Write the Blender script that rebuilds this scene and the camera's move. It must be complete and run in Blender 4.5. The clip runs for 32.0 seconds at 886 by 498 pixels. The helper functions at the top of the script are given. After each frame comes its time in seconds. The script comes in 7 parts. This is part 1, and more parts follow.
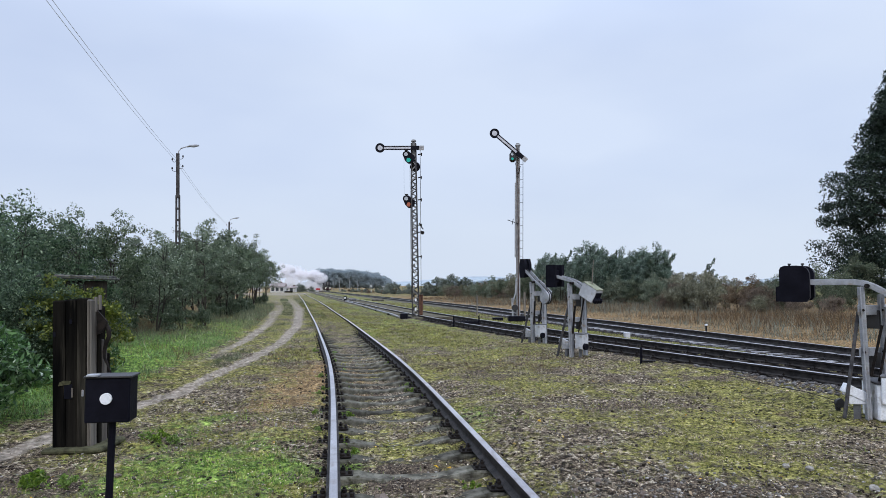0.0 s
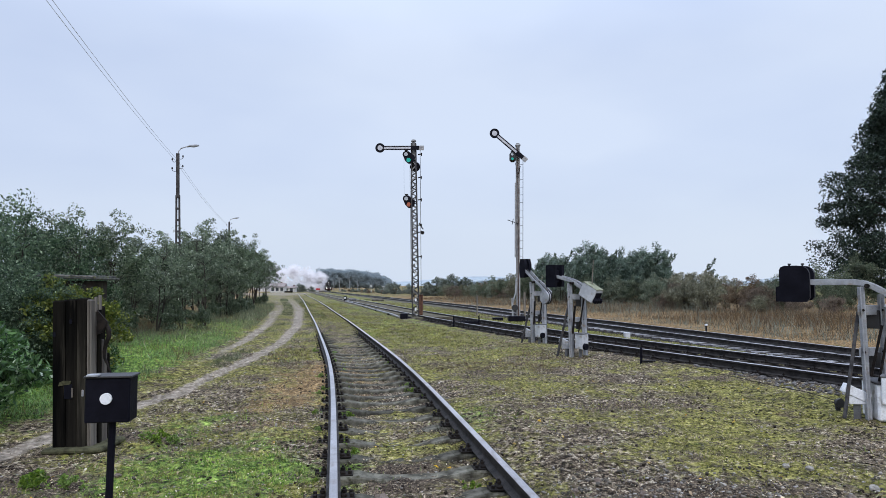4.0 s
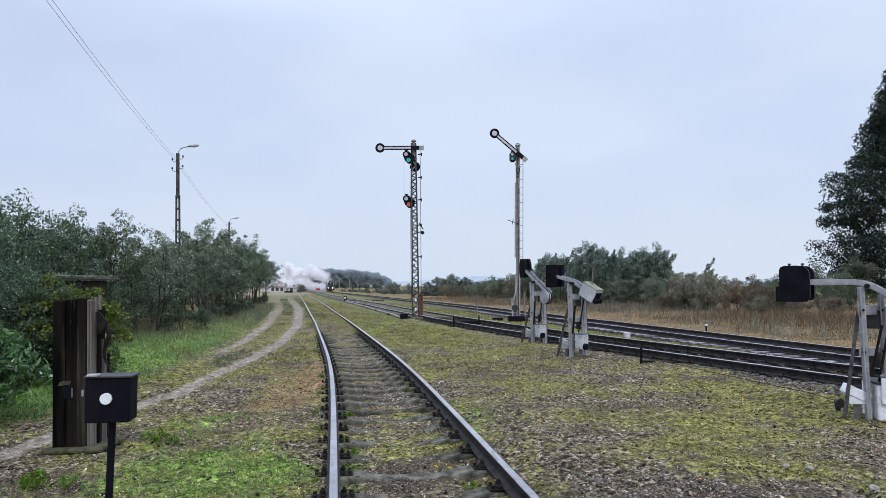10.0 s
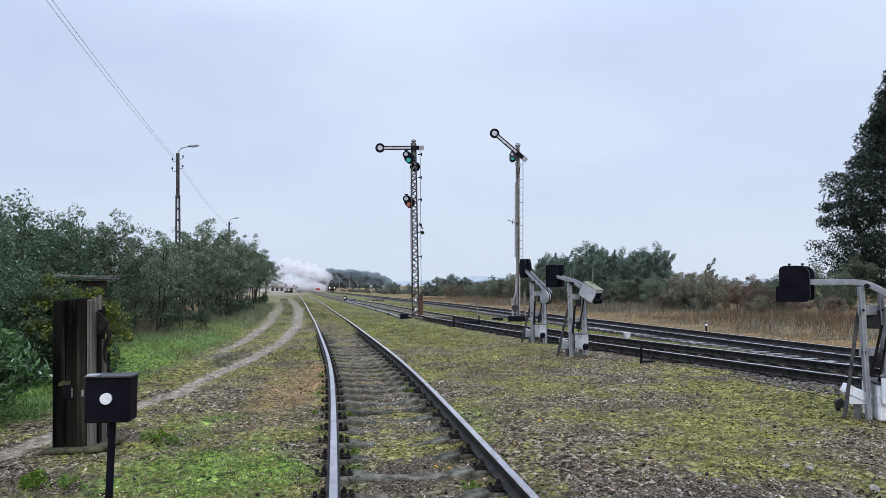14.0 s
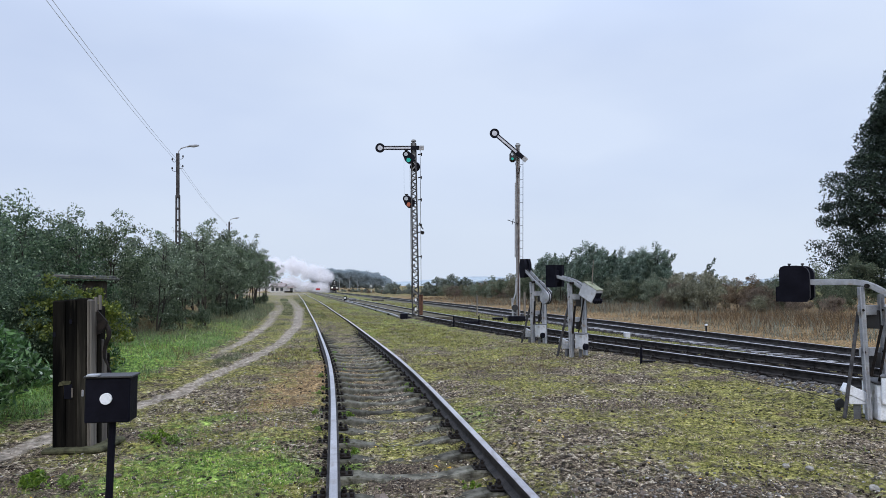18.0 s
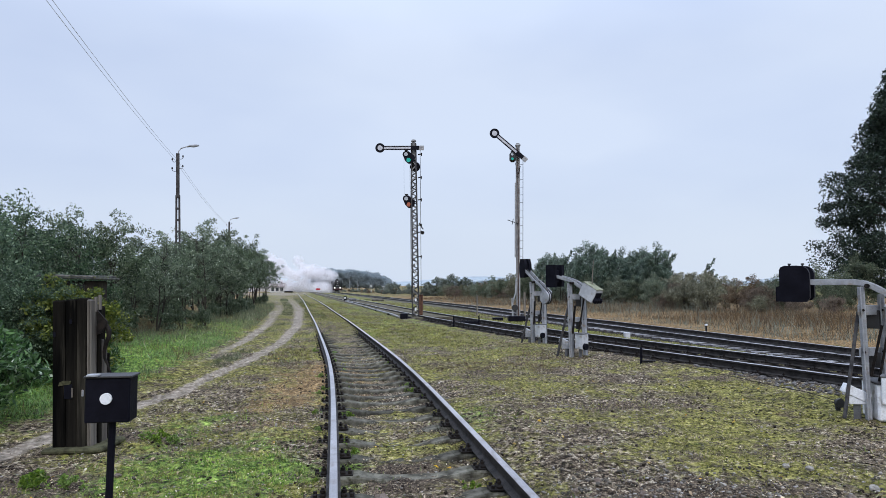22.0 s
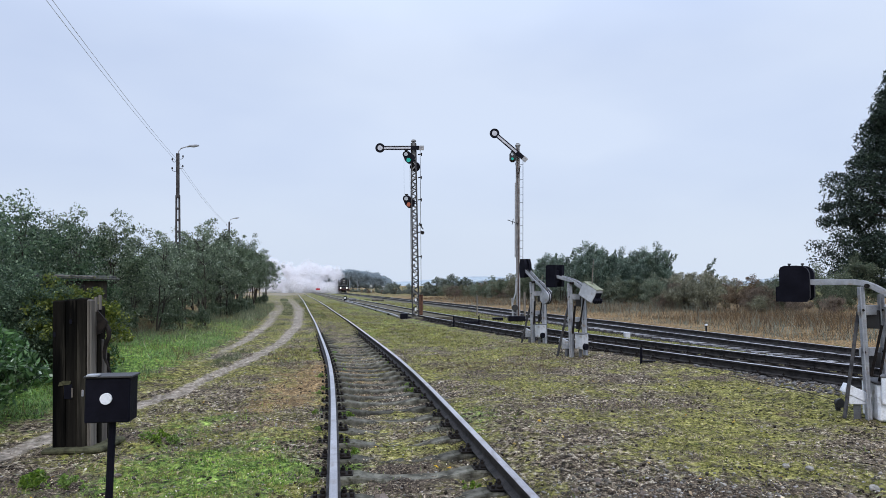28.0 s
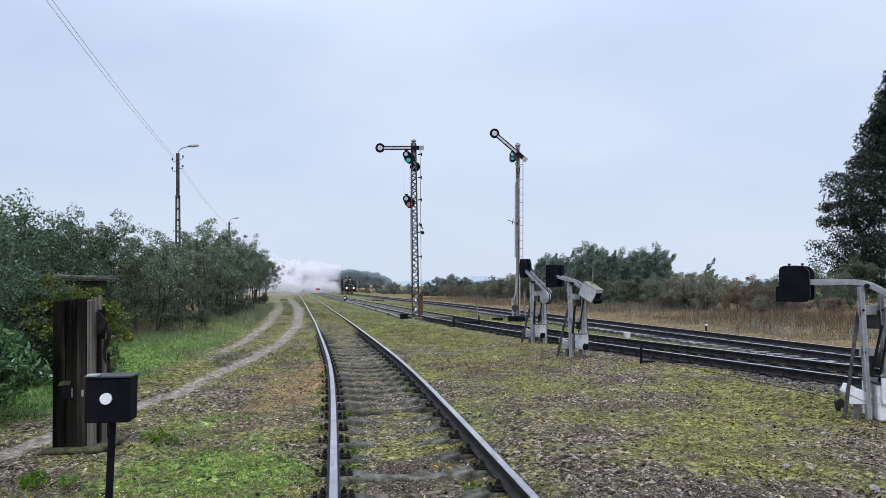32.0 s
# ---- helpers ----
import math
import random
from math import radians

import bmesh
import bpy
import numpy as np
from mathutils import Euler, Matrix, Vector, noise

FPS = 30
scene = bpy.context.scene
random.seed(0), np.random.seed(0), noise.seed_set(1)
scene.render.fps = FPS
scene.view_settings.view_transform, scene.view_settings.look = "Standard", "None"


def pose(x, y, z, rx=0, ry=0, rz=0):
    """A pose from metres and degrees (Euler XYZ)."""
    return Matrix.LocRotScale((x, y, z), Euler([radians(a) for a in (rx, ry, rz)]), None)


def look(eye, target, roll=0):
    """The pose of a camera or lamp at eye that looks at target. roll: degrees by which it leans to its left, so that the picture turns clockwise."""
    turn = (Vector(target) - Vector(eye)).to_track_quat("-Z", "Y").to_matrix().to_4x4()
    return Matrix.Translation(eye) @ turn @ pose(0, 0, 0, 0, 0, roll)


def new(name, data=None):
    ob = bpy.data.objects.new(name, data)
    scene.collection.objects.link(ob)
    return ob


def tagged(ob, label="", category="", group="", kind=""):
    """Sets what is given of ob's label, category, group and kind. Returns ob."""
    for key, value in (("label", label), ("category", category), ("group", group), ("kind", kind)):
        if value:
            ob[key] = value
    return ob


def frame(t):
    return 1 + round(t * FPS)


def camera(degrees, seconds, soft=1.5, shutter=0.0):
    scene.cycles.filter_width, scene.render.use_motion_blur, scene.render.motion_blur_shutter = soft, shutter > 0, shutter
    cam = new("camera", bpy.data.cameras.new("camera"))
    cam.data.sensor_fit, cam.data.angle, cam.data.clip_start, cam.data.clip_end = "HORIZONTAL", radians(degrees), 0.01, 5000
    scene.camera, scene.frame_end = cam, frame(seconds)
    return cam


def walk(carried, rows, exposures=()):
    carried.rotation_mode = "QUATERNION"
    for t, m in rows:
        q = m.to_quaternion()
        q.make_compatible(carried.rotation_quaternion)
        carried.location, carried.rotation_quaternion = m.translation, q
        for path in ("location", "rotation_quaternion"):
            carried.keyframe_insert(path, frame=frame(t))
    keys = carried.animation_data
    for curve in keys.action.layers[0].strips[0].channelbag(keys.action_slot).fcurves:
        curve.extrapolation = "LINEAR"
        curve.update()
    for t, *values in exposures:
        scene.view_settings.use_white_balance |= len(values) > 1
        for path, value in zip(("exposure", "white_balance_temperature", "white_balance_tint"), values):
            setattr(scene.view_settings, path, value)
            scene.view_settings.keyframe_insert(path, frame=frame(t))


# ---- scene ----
cam = camera(68.57, 32.0, 0.65)
EYE = (0.0, 0.0, 1.72)
STAND = look(EYE, (0.0, 100.0, 1.72 + 100.0 * 64 / 1150))
walk(cam, [(0.0, STAND), (32.0, STAND)], [(0.0, 0.0, 6500, 10), (32.0, 0.0, 6500, 10)])

# ---- light: overcast sky, weak wide sun ----
world = bpy.data.worlds.new("overcast")
scene.world = world
world.use_nodes = True
wn, wl = world.node_tree.nodes, world.node_tree.links
wn.clear()
w_out = wn.new("ShaderNodeOutputWorld")
w_bg = wn.new("ShaderNodeBackground")
w_sky = wn.new("ShaderNodeTexSky")
w_sky.sky_type = "NISHITA"
w_sky.sun_disc = False
w_sky.sun_elevation = radians(32)
w_sky.sun_rotation = radians(200)
w_sky.air_density, w_sky.dust_density = 1.2, 3.0
w_dim = wn.new("ShaderNodeMixRGB")
w_dim.blend_type = "MULTIPLY"
w_dim.inputs["Fac"].default_value = 1.0
w_dim.inputs["Color2"].default_value = (0.10, 0.10, 0.10, 1)
w_co = wn.new("ShaderNodeTexCoord")
w_map = wn.new("ShaderNodeMapping")
w_map.inputs["Scale"].default_value = (1.0, 1.0, 2.6)
w_map.inputs["Rotation"].default_value = (0.0, 0.35, 0.4)
w_noise = wn.new("ShaderNodeTexNoise")
w_noise.inputs["Scale"].default_value = 1.6
w_noise.inputs["Detail"].default_value = 4.0
w_noise.inputs["Roughness"].default_value = 0.45
w_ramp = wn.new("ShaderNodeValToRGB")
w_ramp.color_ramp.elements[0].position, w_ramp.color_ramp.elements[0].color = 0.33, (0.545, 0.655, 0.91, 1)
w_ramp.color_ramp.elements[1].position, w_ramp.color_ramp.elements[1].color = 0.68, (0.725, 0.825, 1.02, 1)
w_mix = wn.new("ShaderNodeMixRGB")
w_mix.inputs["Fac"].default_value = 0.88
wl.new(w_co.outputs["Generated"], w_map.inputs["Vector"])
wl.new(w_map.outputs["Vector"], w_noise.inputs["Vector"])
wl.new(w_noise.outputs["Fac"], w_ramp.inputs["Fac"])
wl.new(w_sky.outputs["Color"], w_dim.inputs["Color1"])
wl.new(w_dim.outputs["Color"], w_mix.inputs["Color1"])
wl.new(w_ramp.outputs["Color"], w_mix.inputs["Color2"])
w_sep = wn.new("ShaderNodeSeparateXYZ")
w_up = wn.new("ShaderNodeMapRange")
w_up.interpolation_type = "SMOOTHSTEP"
w_up.inputs["From Min"].default_value, w_up.inputs["From Max"].default_value = 0.30, 1.0
w_up.inputs["To Min"].default_value, w_up.inputs["To Max"].default_value = 1.0, 3.25
w_zen = wn.new("ShaderNodeVectorMath")
w_zen.operation = "SCALE"
wl.new(w_co.outputs["Generated"], w_sep.inputs["Vector"])
wl.new(w_sep.outputs["Z"], w_up.inputs["Value"])
w_low = wn.new("ShaderNodeMapRange")
w_low.interpolation_type = "SMOOTHSTEP"
w_low.inputs["From Min"].default_value, w_low.inputs["From Max"].default_value = 0.0, 0.22
w_low.inputs["To Min"].default_value, w_low.inputs["To Max"].default_value = 0.65, 0.0
w_hor = wn.new("ShaderNodeMixRGB")
w_hor.inputs["Color2"].default_value = (0.71, 0.80, 0.91, 1)
wl.new(w_sep.outputs["Z"], w_low.inputs["Value"])
wl.new(w_low.outputs["Result"], w_hor.inputs["Fac"])
wl.new(w_mix.outputs["Color"], w_hor.inputs["Color1"])
wl.new(w_hor.outputs["Color"], w_zen.inputs[0])
wl.new(w_up.outputs["Result"], w_zen.inputs["Scale"])
wl.new(w_zen.outputs["Vector"], w_bg.inputs["Color"])
w_bg.inputs["Strength"].default_value = 1.0
wl.new(w_bg.outputs["Background"], w_out.inputs["Surface"])

sun_data = bpy.data.lights.new("sun", "SUN")
sun_data.energy, sun_data.angle, sun_data.color = 1.2, radians(25), (1.0, 0.97, 0.92)
sun = new("sun", sun_data)
sun.matrix_world = look((20, -40, 60), (0, 20, 0))


# ---- materials ----
def surface(name, c1, c2, scale=6.0, fine=70.0, rough=0.8, metal=0.0, bump=0.25, c3=None, spread=0.0, streak=None, trans=0.0):
    """Two-scale noise material; c3: stain colour; spread: change from object to object; streak: stretch of the grain."""
    m = bpy.data.materials.new(name)
    m.use_nodes = True
    n, l = m.node_tree.nodes, m.node_tree.links
    b = n["Principled BSDF"]
    co = n.new("ShaderNodeTexCoord")
    vec = co.outputs["Object"]
    if streak:
        mp = n.new("ShaderNodeMapping")
        mp.inputs["Scale"].default_value = streak
        l.new(vec, mp.inputs["Vector"])
        vec = mp.outputs["Vector"]
    t1, t2 = n.new("ShaderNodeTexNoise"), n.new("ShaderNodeTexNoise")
    t1.inputs["Scale"].default_value, t1.inputs["Detail"].default_value = scale, 5
    t2.inputs["Scale"].default_value, t2.inputs["Detail"].default_value = fine, 4
    l.new(vec, t1.inputs["Vector"]), l.new(vec, t2.inputs["Vector"])
    r1 = n.new("ShaderNodeValToRGB")
    r1.color_ramp.elements[0].position, r1.color_ramp.elements[1].position = 0.35, 0.65
    r1.color_ramp.elements[0].color, r1.color_ramp.elements[1].color = (*c1, 1), (*c2, 1)
    l.new(t1.outputs["Fac"], r1.inputs["Fac"])
    col = r1.outputs["Color"]
    if c3:
        r3 = n.new("ShaderNodeValToRGB")
        r3.color_ramp.elements[0].position, r3.color_ramp.elements[1].position = 0.55, 0.72
        t3 = n.new("ShaderNodeTexNoise")
        t3.inputs["Scale"].default_value, t3.inputs["Detail"].default_value = scale * 2.3, 6
        l.new(vec, t3.inputs["Vector"]), l.new(t3.outputs["Fac"], r3.inputs["Fac"])
        mx = n.new("ShaderNodeMixRGB")
        mx.inputs["Color2"].default_value = (*c3, 1)
        l.new(r3.outputs["Color"], mx.inputs["Fac"]), l.new(col, mx.inputs["Color1"])
        col = mx.outputs["Color"]
    hsv = n.new("ShaderNodeHueSaturation")
    l.new(col, hsv.inputs["Color"])
    val = n.new("ShaderNodeMapRange")
    val.inputs["To Min"].default_value, val.inputs["To Max"].default_value = 0.72, 1.28
    l.new(t2.outputs["Fac"], val.inputs["Value"])
    v = val.outputs["Result"]
    if spread:
        oi, mr = n.new("ShaderNodeObjectInfo"), n.new("ShaderNodeMapRange")
        mr.inputs["To Min"].default_value, mr.inputs["To Max"].default_value = 1 - spread, 1 + spread
        l.new(oi.outputs["Random"], mr.inputs["Value"])
        mu = n.new("ShaderNodeMath")
        mu.operation = "MULTIPLY"
        l.new(v, mu.inputs[0]), l.new(mr.outputs["Result"], mu.inputs[1])
        v = mu.outputs["Value"]
    l.new(v, hsv.inputs["Value"])
    l.new(hsv.outputs["Color"], b.inputs["Base Color"])
    b.inputs["Roughness"].default_value, b.inputs["Metallic"].default_value = rough, metal
    b.inputs["Specular IOR Level"].default_value = 0.5 if rough < 0.7 else 0.15
    if bump:
        bp = n.new("ShaderNodeBump")
        bp.inputs["Strength"].default_value, bp.inputs["Distance"].default_value = bump, 0.02
        l.new(t2.outputs["Fac"], bp.inputs["Height"]), l.new(bp.outputs["Normal"], b.inputs["Normal"])
    return m


def leafy(name, dark, light, palest=None, trans=0.35, rough=0.55):
    """Leaf material: each leaf (mesh island) has its own tone, and so has each spray of leaves; some light shines through."""
    m = bpy.data.materials.new(name)
    m.use_nodes = True
    n, l = m.node_tree.nodes, m.node_tree.links
    b = n["Principled BSDF"]
    geo, oi = n.new("ShaderNodeNewGeometry"), n.new("ShaderNodeObjectInfo")
    ramp = n.new("ShaderNodeValToRGB")
    ramp.color_ramp.elements[0].color, ramp.color_ramp.elements[1].color = (*dark, 1), (*light, 1)
    if palest:
        e = ramp.color_ramp.elements.new(0.90)
        e.color = (*light, 1)
        ramp.color_ramp.elements[2].color = (*palest, 1)
    l.new(geo.outputs["Random Per Island"], ramp.inputs["Fac"])
    hsv, mr = n.new("ShaderNodeHueSaturation"), n.new("ShaderNodeMapRange")
    mr.inputs["To Min"].default_value, mr.inputs["To Max"].default_value = 0.72, 1.28
    ms = n.new("ShaderNodeMapRange")
    ms.inputs["To Min"].default_value, ms.inputs["To Max"].default_value = 1.2, 0.88
    l.new(oi.outputs["Random"], ms.inputs["Value"]), l.new(ms.outputs["Result"], hsv.inputs["Saturation"])
    co, patch, mp, mu = n.new("ShaderNodeTexCoord"), n.new("ShaderNodeTexNoise"), n.new("ShaderNodeMapRange"), n.new("ShaderNodeMath")
    patch.inputs["Scale"].default_value, patch.inputs["Detail"].default_value = 1.9, 3.0
    mp.inputs["From Min"].default_value, mp.inputs["From Max"].default_value = 0.33, 0.67
    mp.inputs["To Min"].default_value, mp.inputs["To Max"].default_value = 0.52, 1.55
    mu.operation = "MULTIPLY"
    l.new(co.outputs["Object"], patch.inputs["Vector"]), l.new(patch.outputs["Fac"], mp.inputs["Value"])
    l.new(oi.outputs["Random"], mr.inputs["Value"])
    l.new(mr.outputs["Result"], mu.inputs[0]), l.new(mp.outputs["Result"], mu.inputs[1]), l.new(mu.outputs["Value"], hsv.inputs["Value"])
    l.new(ramp.outputs["Color"], hsv.inputs["Color"])
    l.new(hsv.outputs["Color"], b.inputs["Base Color"])
    b.inputs["Roughness"].default_value = rough
    b.inputs["Specular IOR Level"].default_value = 0.3
    tr, mx = n.new("ShaderNodeBsdfTranslucent"), n.new("ShaderNodeMixShader")
    l.new(hsv.outputs["Color"], tr.inputs["Color"])
    mx.inputs["Fac"].default_value = trans
    l.new(b.outputs["BSDF"], mx.inputs[1]), l.new(tr.outputs["BSDF"], mx.inputs[2])
    l.new(mx.outputs["Shader"], n["Material Output"].inputs["Surface"])
    return m


def glow(name, color, strength):
    m = bpy.data.materials.new(name)
    m.use_nodes = True
    b = m.node_tree.nodes["Principled BSDF"]
    b.inputs["Base Color"].default_value = (*color, 1)
    b.inputs["Emission Color"].default_value = (*color, 1)
    b.inputs["Emission Strength"].default_value = strength
    b.inputs["Roughness"].default_value = 0.3
    return m


RAIL = surface("rail_steel", (0.012, 0.0105, 0.010), (0.040, 0.035, 0.032), 9, 90, 0.7, 0.0, 0.3)
RAIL.node_tree.nodes["Principled BSDF"].inputs["Specular IOR Level"].default_value = 0.25
RAILHEAD = surface("worn_rail_head", (0.36, 0.35, 0.365), (0.50, 0.485, 0.50), 5, 60, 0.30, 0.75, 0.04, (0.30, 0.26, 0.25), streak=(1, 0.4, 1))
CONCRETE = surface("old_concrete", (0.022, 0.020, 0.015), (0.150, 0.142, 0.112), 7, 60, 0.95, 0, 1.0, (0.030, 0.030, 0.012), 0.45)
TARRED = surface("tarred_sleeper", (0.02, 0.017, 0.015), (0.05, 0.042, 0.036), 6, 80, 0.9, 0, 0.5, (0.03, 0.026, 0.02), 0.3)
SLEEPERWHITE = surface("pale_concrete", (0.13, 0.127, 0.13), (0.30, 0.295, 0.30), 7, 80, 0.9, 0, 0.3, (0.08, 0.076, 0.072), 0.4)
IRON = surface("rusty_iron", (0.007, 0.006, 0.006), (0.022, 0.017, 0.014), 20, 140, 0.7, 0.15, 0.4)
BLACK = surface("black_paint", (0.003, 0.003, 0.006), (0.007, 0.007, 0.012), 5, 60, 0.55, 0.0, 0.08)
BLACK.node_tree.nodes["Principled BSDF"].inputs["Specular IOR Level"].default_value = 0.08
DARK = surface("dark_weathered_paint", (0.010, 0.0095, 0.010), (0.024, 0.0225, 0.022), 7, 70, 0.6, 0.0, 0.2)
GREYPAINT = surface("grey_paint", (0.21, 0.22, 0.24), (0.35, 0.36, 0.375), 5, 60, 0.55, 0.1, 0.15, (0.22, 0.19, 0.16))
WHITEPAINT = surface("white_paint", (0.62, 0.63, 0.66), (0.78, 0.79, 0.80), 4, 50, 0.5, 0, 0.1, (0.45, 0.43, 0.40))
GALV = surface("weathered_steel", (0.22, 0.22, 0.23), (0.36, 0.36, 0.36), 9, 80, 0.6, 0.3, 0.2, (0.16, 0.11, 0.08))
TIMBER = surface("black_old_timber", (0.002, 0.002, 0.002), (0.0150, 0.0132, 0.0106), 6, 34, 0.95, 0, 0.8, (0.038, 0.034, 0.026), 0.45, streak=(1, 1, 0.08))
TIMBER.node_tree.nodes["Principled BSDF"].inputs["Specular IOR Level"].default_value = 0.02
PALETIMBER = surface("grey_old_timber", (0.075, 0.066, 0.057), (0.20, 0.178, 0.15), 9, 50, 0.9, 0, 0.7, (0.05, 0.04, 0.035), 0.2, streak=(1, 1, 0.07))
BARK = surface("bark", (0.022, 0.018, 0.015), (0.065, 0.055, 0.047), 9, 60, 0.9, 0, 0.6)
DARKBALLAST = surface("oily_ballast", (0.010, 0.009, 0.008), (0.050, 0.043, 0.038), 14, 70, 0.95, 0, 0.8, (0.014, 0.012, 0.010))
DARKBALLAST.node_tree.nodes["Principled BSDF"].inputs["Specular IOR Level"].default_value = 0.03
# Last colour paints glints onto the palest tenth of the locust leaves.
LEAF = leafy("locust_leaf", (0.030, 0.048, 0.030), (0.170, 0.212, 0.128), (0.48, 0.52, 0.42), 0.48)
LEAFDARK = leafy("dark_leaf", (0.010, 0.019, 0.015), (0.040, 0.060, 0.040), (0.095, 0.125, 0.085), 0.25)
LEAFSHRUB = leafy("shrub_leaf", (0.020, 0.038, 0.024), (0.105, 0.155, 0.085), (0.32, 0.39, 0.26), 0.4)
# Near-white last colour stands for highlights on shiny elder leaves.
LEAFPALE = leafy("elder_leaf", (0.016, 0.040, 0.018), (0.125, 0.225, 0.080), (0.70, 0.76, 0.62), 0.3, 0.4)
LEAFFAR = leafy("hedge_leaf", (0.064, 0.084, 0.058), (0.195, 0.225, 0.150), (0.36, 0.36, 0.27), 0.5)
# Haze over far bushes put into the leaf colour; grey-green weeds share it.
LEAFHAZE = leafy("hazed_bush_and_weed_leaf", (0.110, 0.128, 0.105), (0.21, 0.23, 0.185), (0.27, 0.27, 0.22), 0.5)
LEAFGOLD = leafy("autumn_leaf", (0.090, 0.065, 0.042), (0.205, 0.150, 0.100), (0.30, 0.24, 0.16), 0.45)
LEAFOLIVE = leafy("olive_bush_leaf", (0.070, 0.074, 0.045), (0.225, 0.215, 0.140), (0.42, 0.42, 0.33), 0.5)
LEAFPOPLAR = leafy("poplar_leaf", (0.045, 0.068, 0.054), (0.165, 0.215, 0.158), (0.36, 0.42, 0.35), 0.5)


# ---- mesh helpers ----
class Geo:
    """A bag of vertices and faces for one mesh."""

    def __init__(self):
        self.v, self.f = [], []

    def add(self, vs, fs):
        o = len(self.v)
        self.v += [tuple(p) for p in vs]
        self.f += [tuple(i + o for i in q) for q in fs]
        return self

    def box(self, c, s, b=0.0, m=None):
        """A box about c of size s with chamfer b; m turns it about its centre."""
        hx, hy, hz = s[0] / 2, s[1] / 2, s[2] / 2
        b = min(b, hx * 0.9, hy * 0.9, hz * 0.9)
        vs = []
        if b <= 0:
            for x in (-hx, hx):
                for y in (-hy, hy):
                    for z in (-hz, hz):
                        vs.append(Vector((x, y, z)))
            fs = [(0, 1, 3, 2), (4, 6, 7, 5), (0, 4, 5, 1), (2, 3, 7, 6), (0, 2, 6, 4), (1, 5, 7, 3)]
        else:
            for sx in (-1, 1):
                for sy in (-1, 1):
                    for sz in (-1, 1):
                        vs.append(Vector((sx * hx, sy * (hy - b), sz * (hz - b))))
                        vs.append(Vector((sx * (hx - b), sy * hy, sz * (hz - b))))
                        vs.append(Vector((sx * (hx - b), sy * (hy - b), sz * hz)))
            k = lambda x, y, z, a: (x * 4 + y * 2 + z) * 3 + a
            fs = []
            for s_ in (0, 1):
                fs.append((k(s_, 0, 0, 0), k(s_, 1, 0, 0), k(s_, 1, 1, 0), k(s_, 0, 1, 0)))
                fs.append((k(0, s_, 0, 1), k(1, s_, 0, 1), k(1, s_, 1, 1), k(0, s_, 1, 1)))
                fs.append((k(0, 0, s_, 2), k(1, 0, s_, 2), k(1, 1, s_, 2), k(0, 1, s_, 2)))
            for p in (0, 1):
                for q in (0, 1):
                    fs.append((k(p, q, 0, 0), k(p, q, 1, 0), k(p, q, 1, 1), k(p, q, 0, 1)))
                    fs.append((k(p, 0, q, 0), k(p, 1, q, 0), k(p, 1, q, 2), k(p, 0, q, 2)))
                    fs.append((k(0, p, q, 1), k(1, p, q, 1), k(1, p, q, 2), k(0, p, q, 2)))
                    for r in (0, 1):
                        fs.append((k(p, q, r, 0), k(p, q, r, 1), k(p, q, r, 2)))
        c = Vector(c)
        return self.add([(m @ v if m else v) + c for v in vs], fs)

    def tube(self, p, q, r0, r1=None, n=8, caps=True):
        """A round bar from p to q."""
        p, q = Vector(p), Vector(q)
        r1 = r0 if r1 is None else r1
        t = (q - p).normalized()
        a = t.orthogonal().normalized()
        c = t.cross(a)
        ring = lambda o, r: [o + (a * math.cos(2 * math.pi * i / n) + c * math.sin(2 * math.pi * i / n)) * r for i in range(n)]
        fs = [(i, (i + 1) % n, n + (i + 1) % n, n + i) for i in range(n)]
        if caps:
            fs += [tuple(range(n - 1, -1, -1)), tuple(range(n, 2 * n))]
        return self.add(ring(p, r0) + ring(q, r1), fs)

    def bend(self, pts, r, n=6):
        """A round bar along points; r: one radius or one for each point."""
        pts = [Vector(p) for p in pts]
        rs = r if isinstance(r, (list, tuple)) else [r] * len(pts)
        vs, fs = [], []
        for i, p in enumerate(pts):
            t = (pts[min(i + 1, len(pts) - 1)] - pts[max(i - 1, 0)]).normalized()
            a = t.cross(Vector((0.31, 0.2, 0.93))).normalized()
            c = t.cross(a)
            vs += [p + (a * math.cos(2 * math.pi * k / n) + c * math.sin(2 * math.pi * k / n)) * rs[i] for k in range(n)]
            if i:
                fs += [((i - 1) * n + k, (i - 1) * n + (k + 1) % n, i * n + (k + 1) % n, i * n + k) for k in range(n)]
        fs += [tuple(range(n - 1, -1, -1)), tuple(range((len(pts) - 1) * n, len(pts) * n))]
        return self.add(vs, fs)

    def bar(self, p, q, w, h, up=(0, 0, 1), b=0.0):
        """A flat bar from p to q, w wide and h high."""
        p, q = Vector(p), Vector(q)
        t = (q - p).normalized()
        s = t.cross(Vector(up)).normalized()
        u = s.cross(t)
        return self.box((p + q) / 2, ((q - p).length, w, h), b, Matrix((t, s, u)).transposed())

    def plate(self, pts, o, ax, ay, thick):
        """A flat plate: outline pts in the plane of ax and ay at o, thick along their normal, centred."""
        o, ax, ay = Vector(o), Vector(ax), Vector(ay)
        nrm = ax.cross(ay).normalized() * (thick / 2)
        n = len(pts)
        vs = [o + ax * x + ay * y - nrm for x, y in pts] + [o + ax * x + ay * y + nrm for x, y in pts]
        fs = [tuple(range(n - 1, -1, -1)), tuple(range(n, 2 * n))] + [(i, (i + 1) % n, n + (i + 1) % n, n + i) for i in range(n)]
        return self.add(vs, fs)

    def mesh(self, name, mats, smooth=False):
        me = bpy.data.meshes.new(name)
        me.from_pydata(self.v, [], self.f)
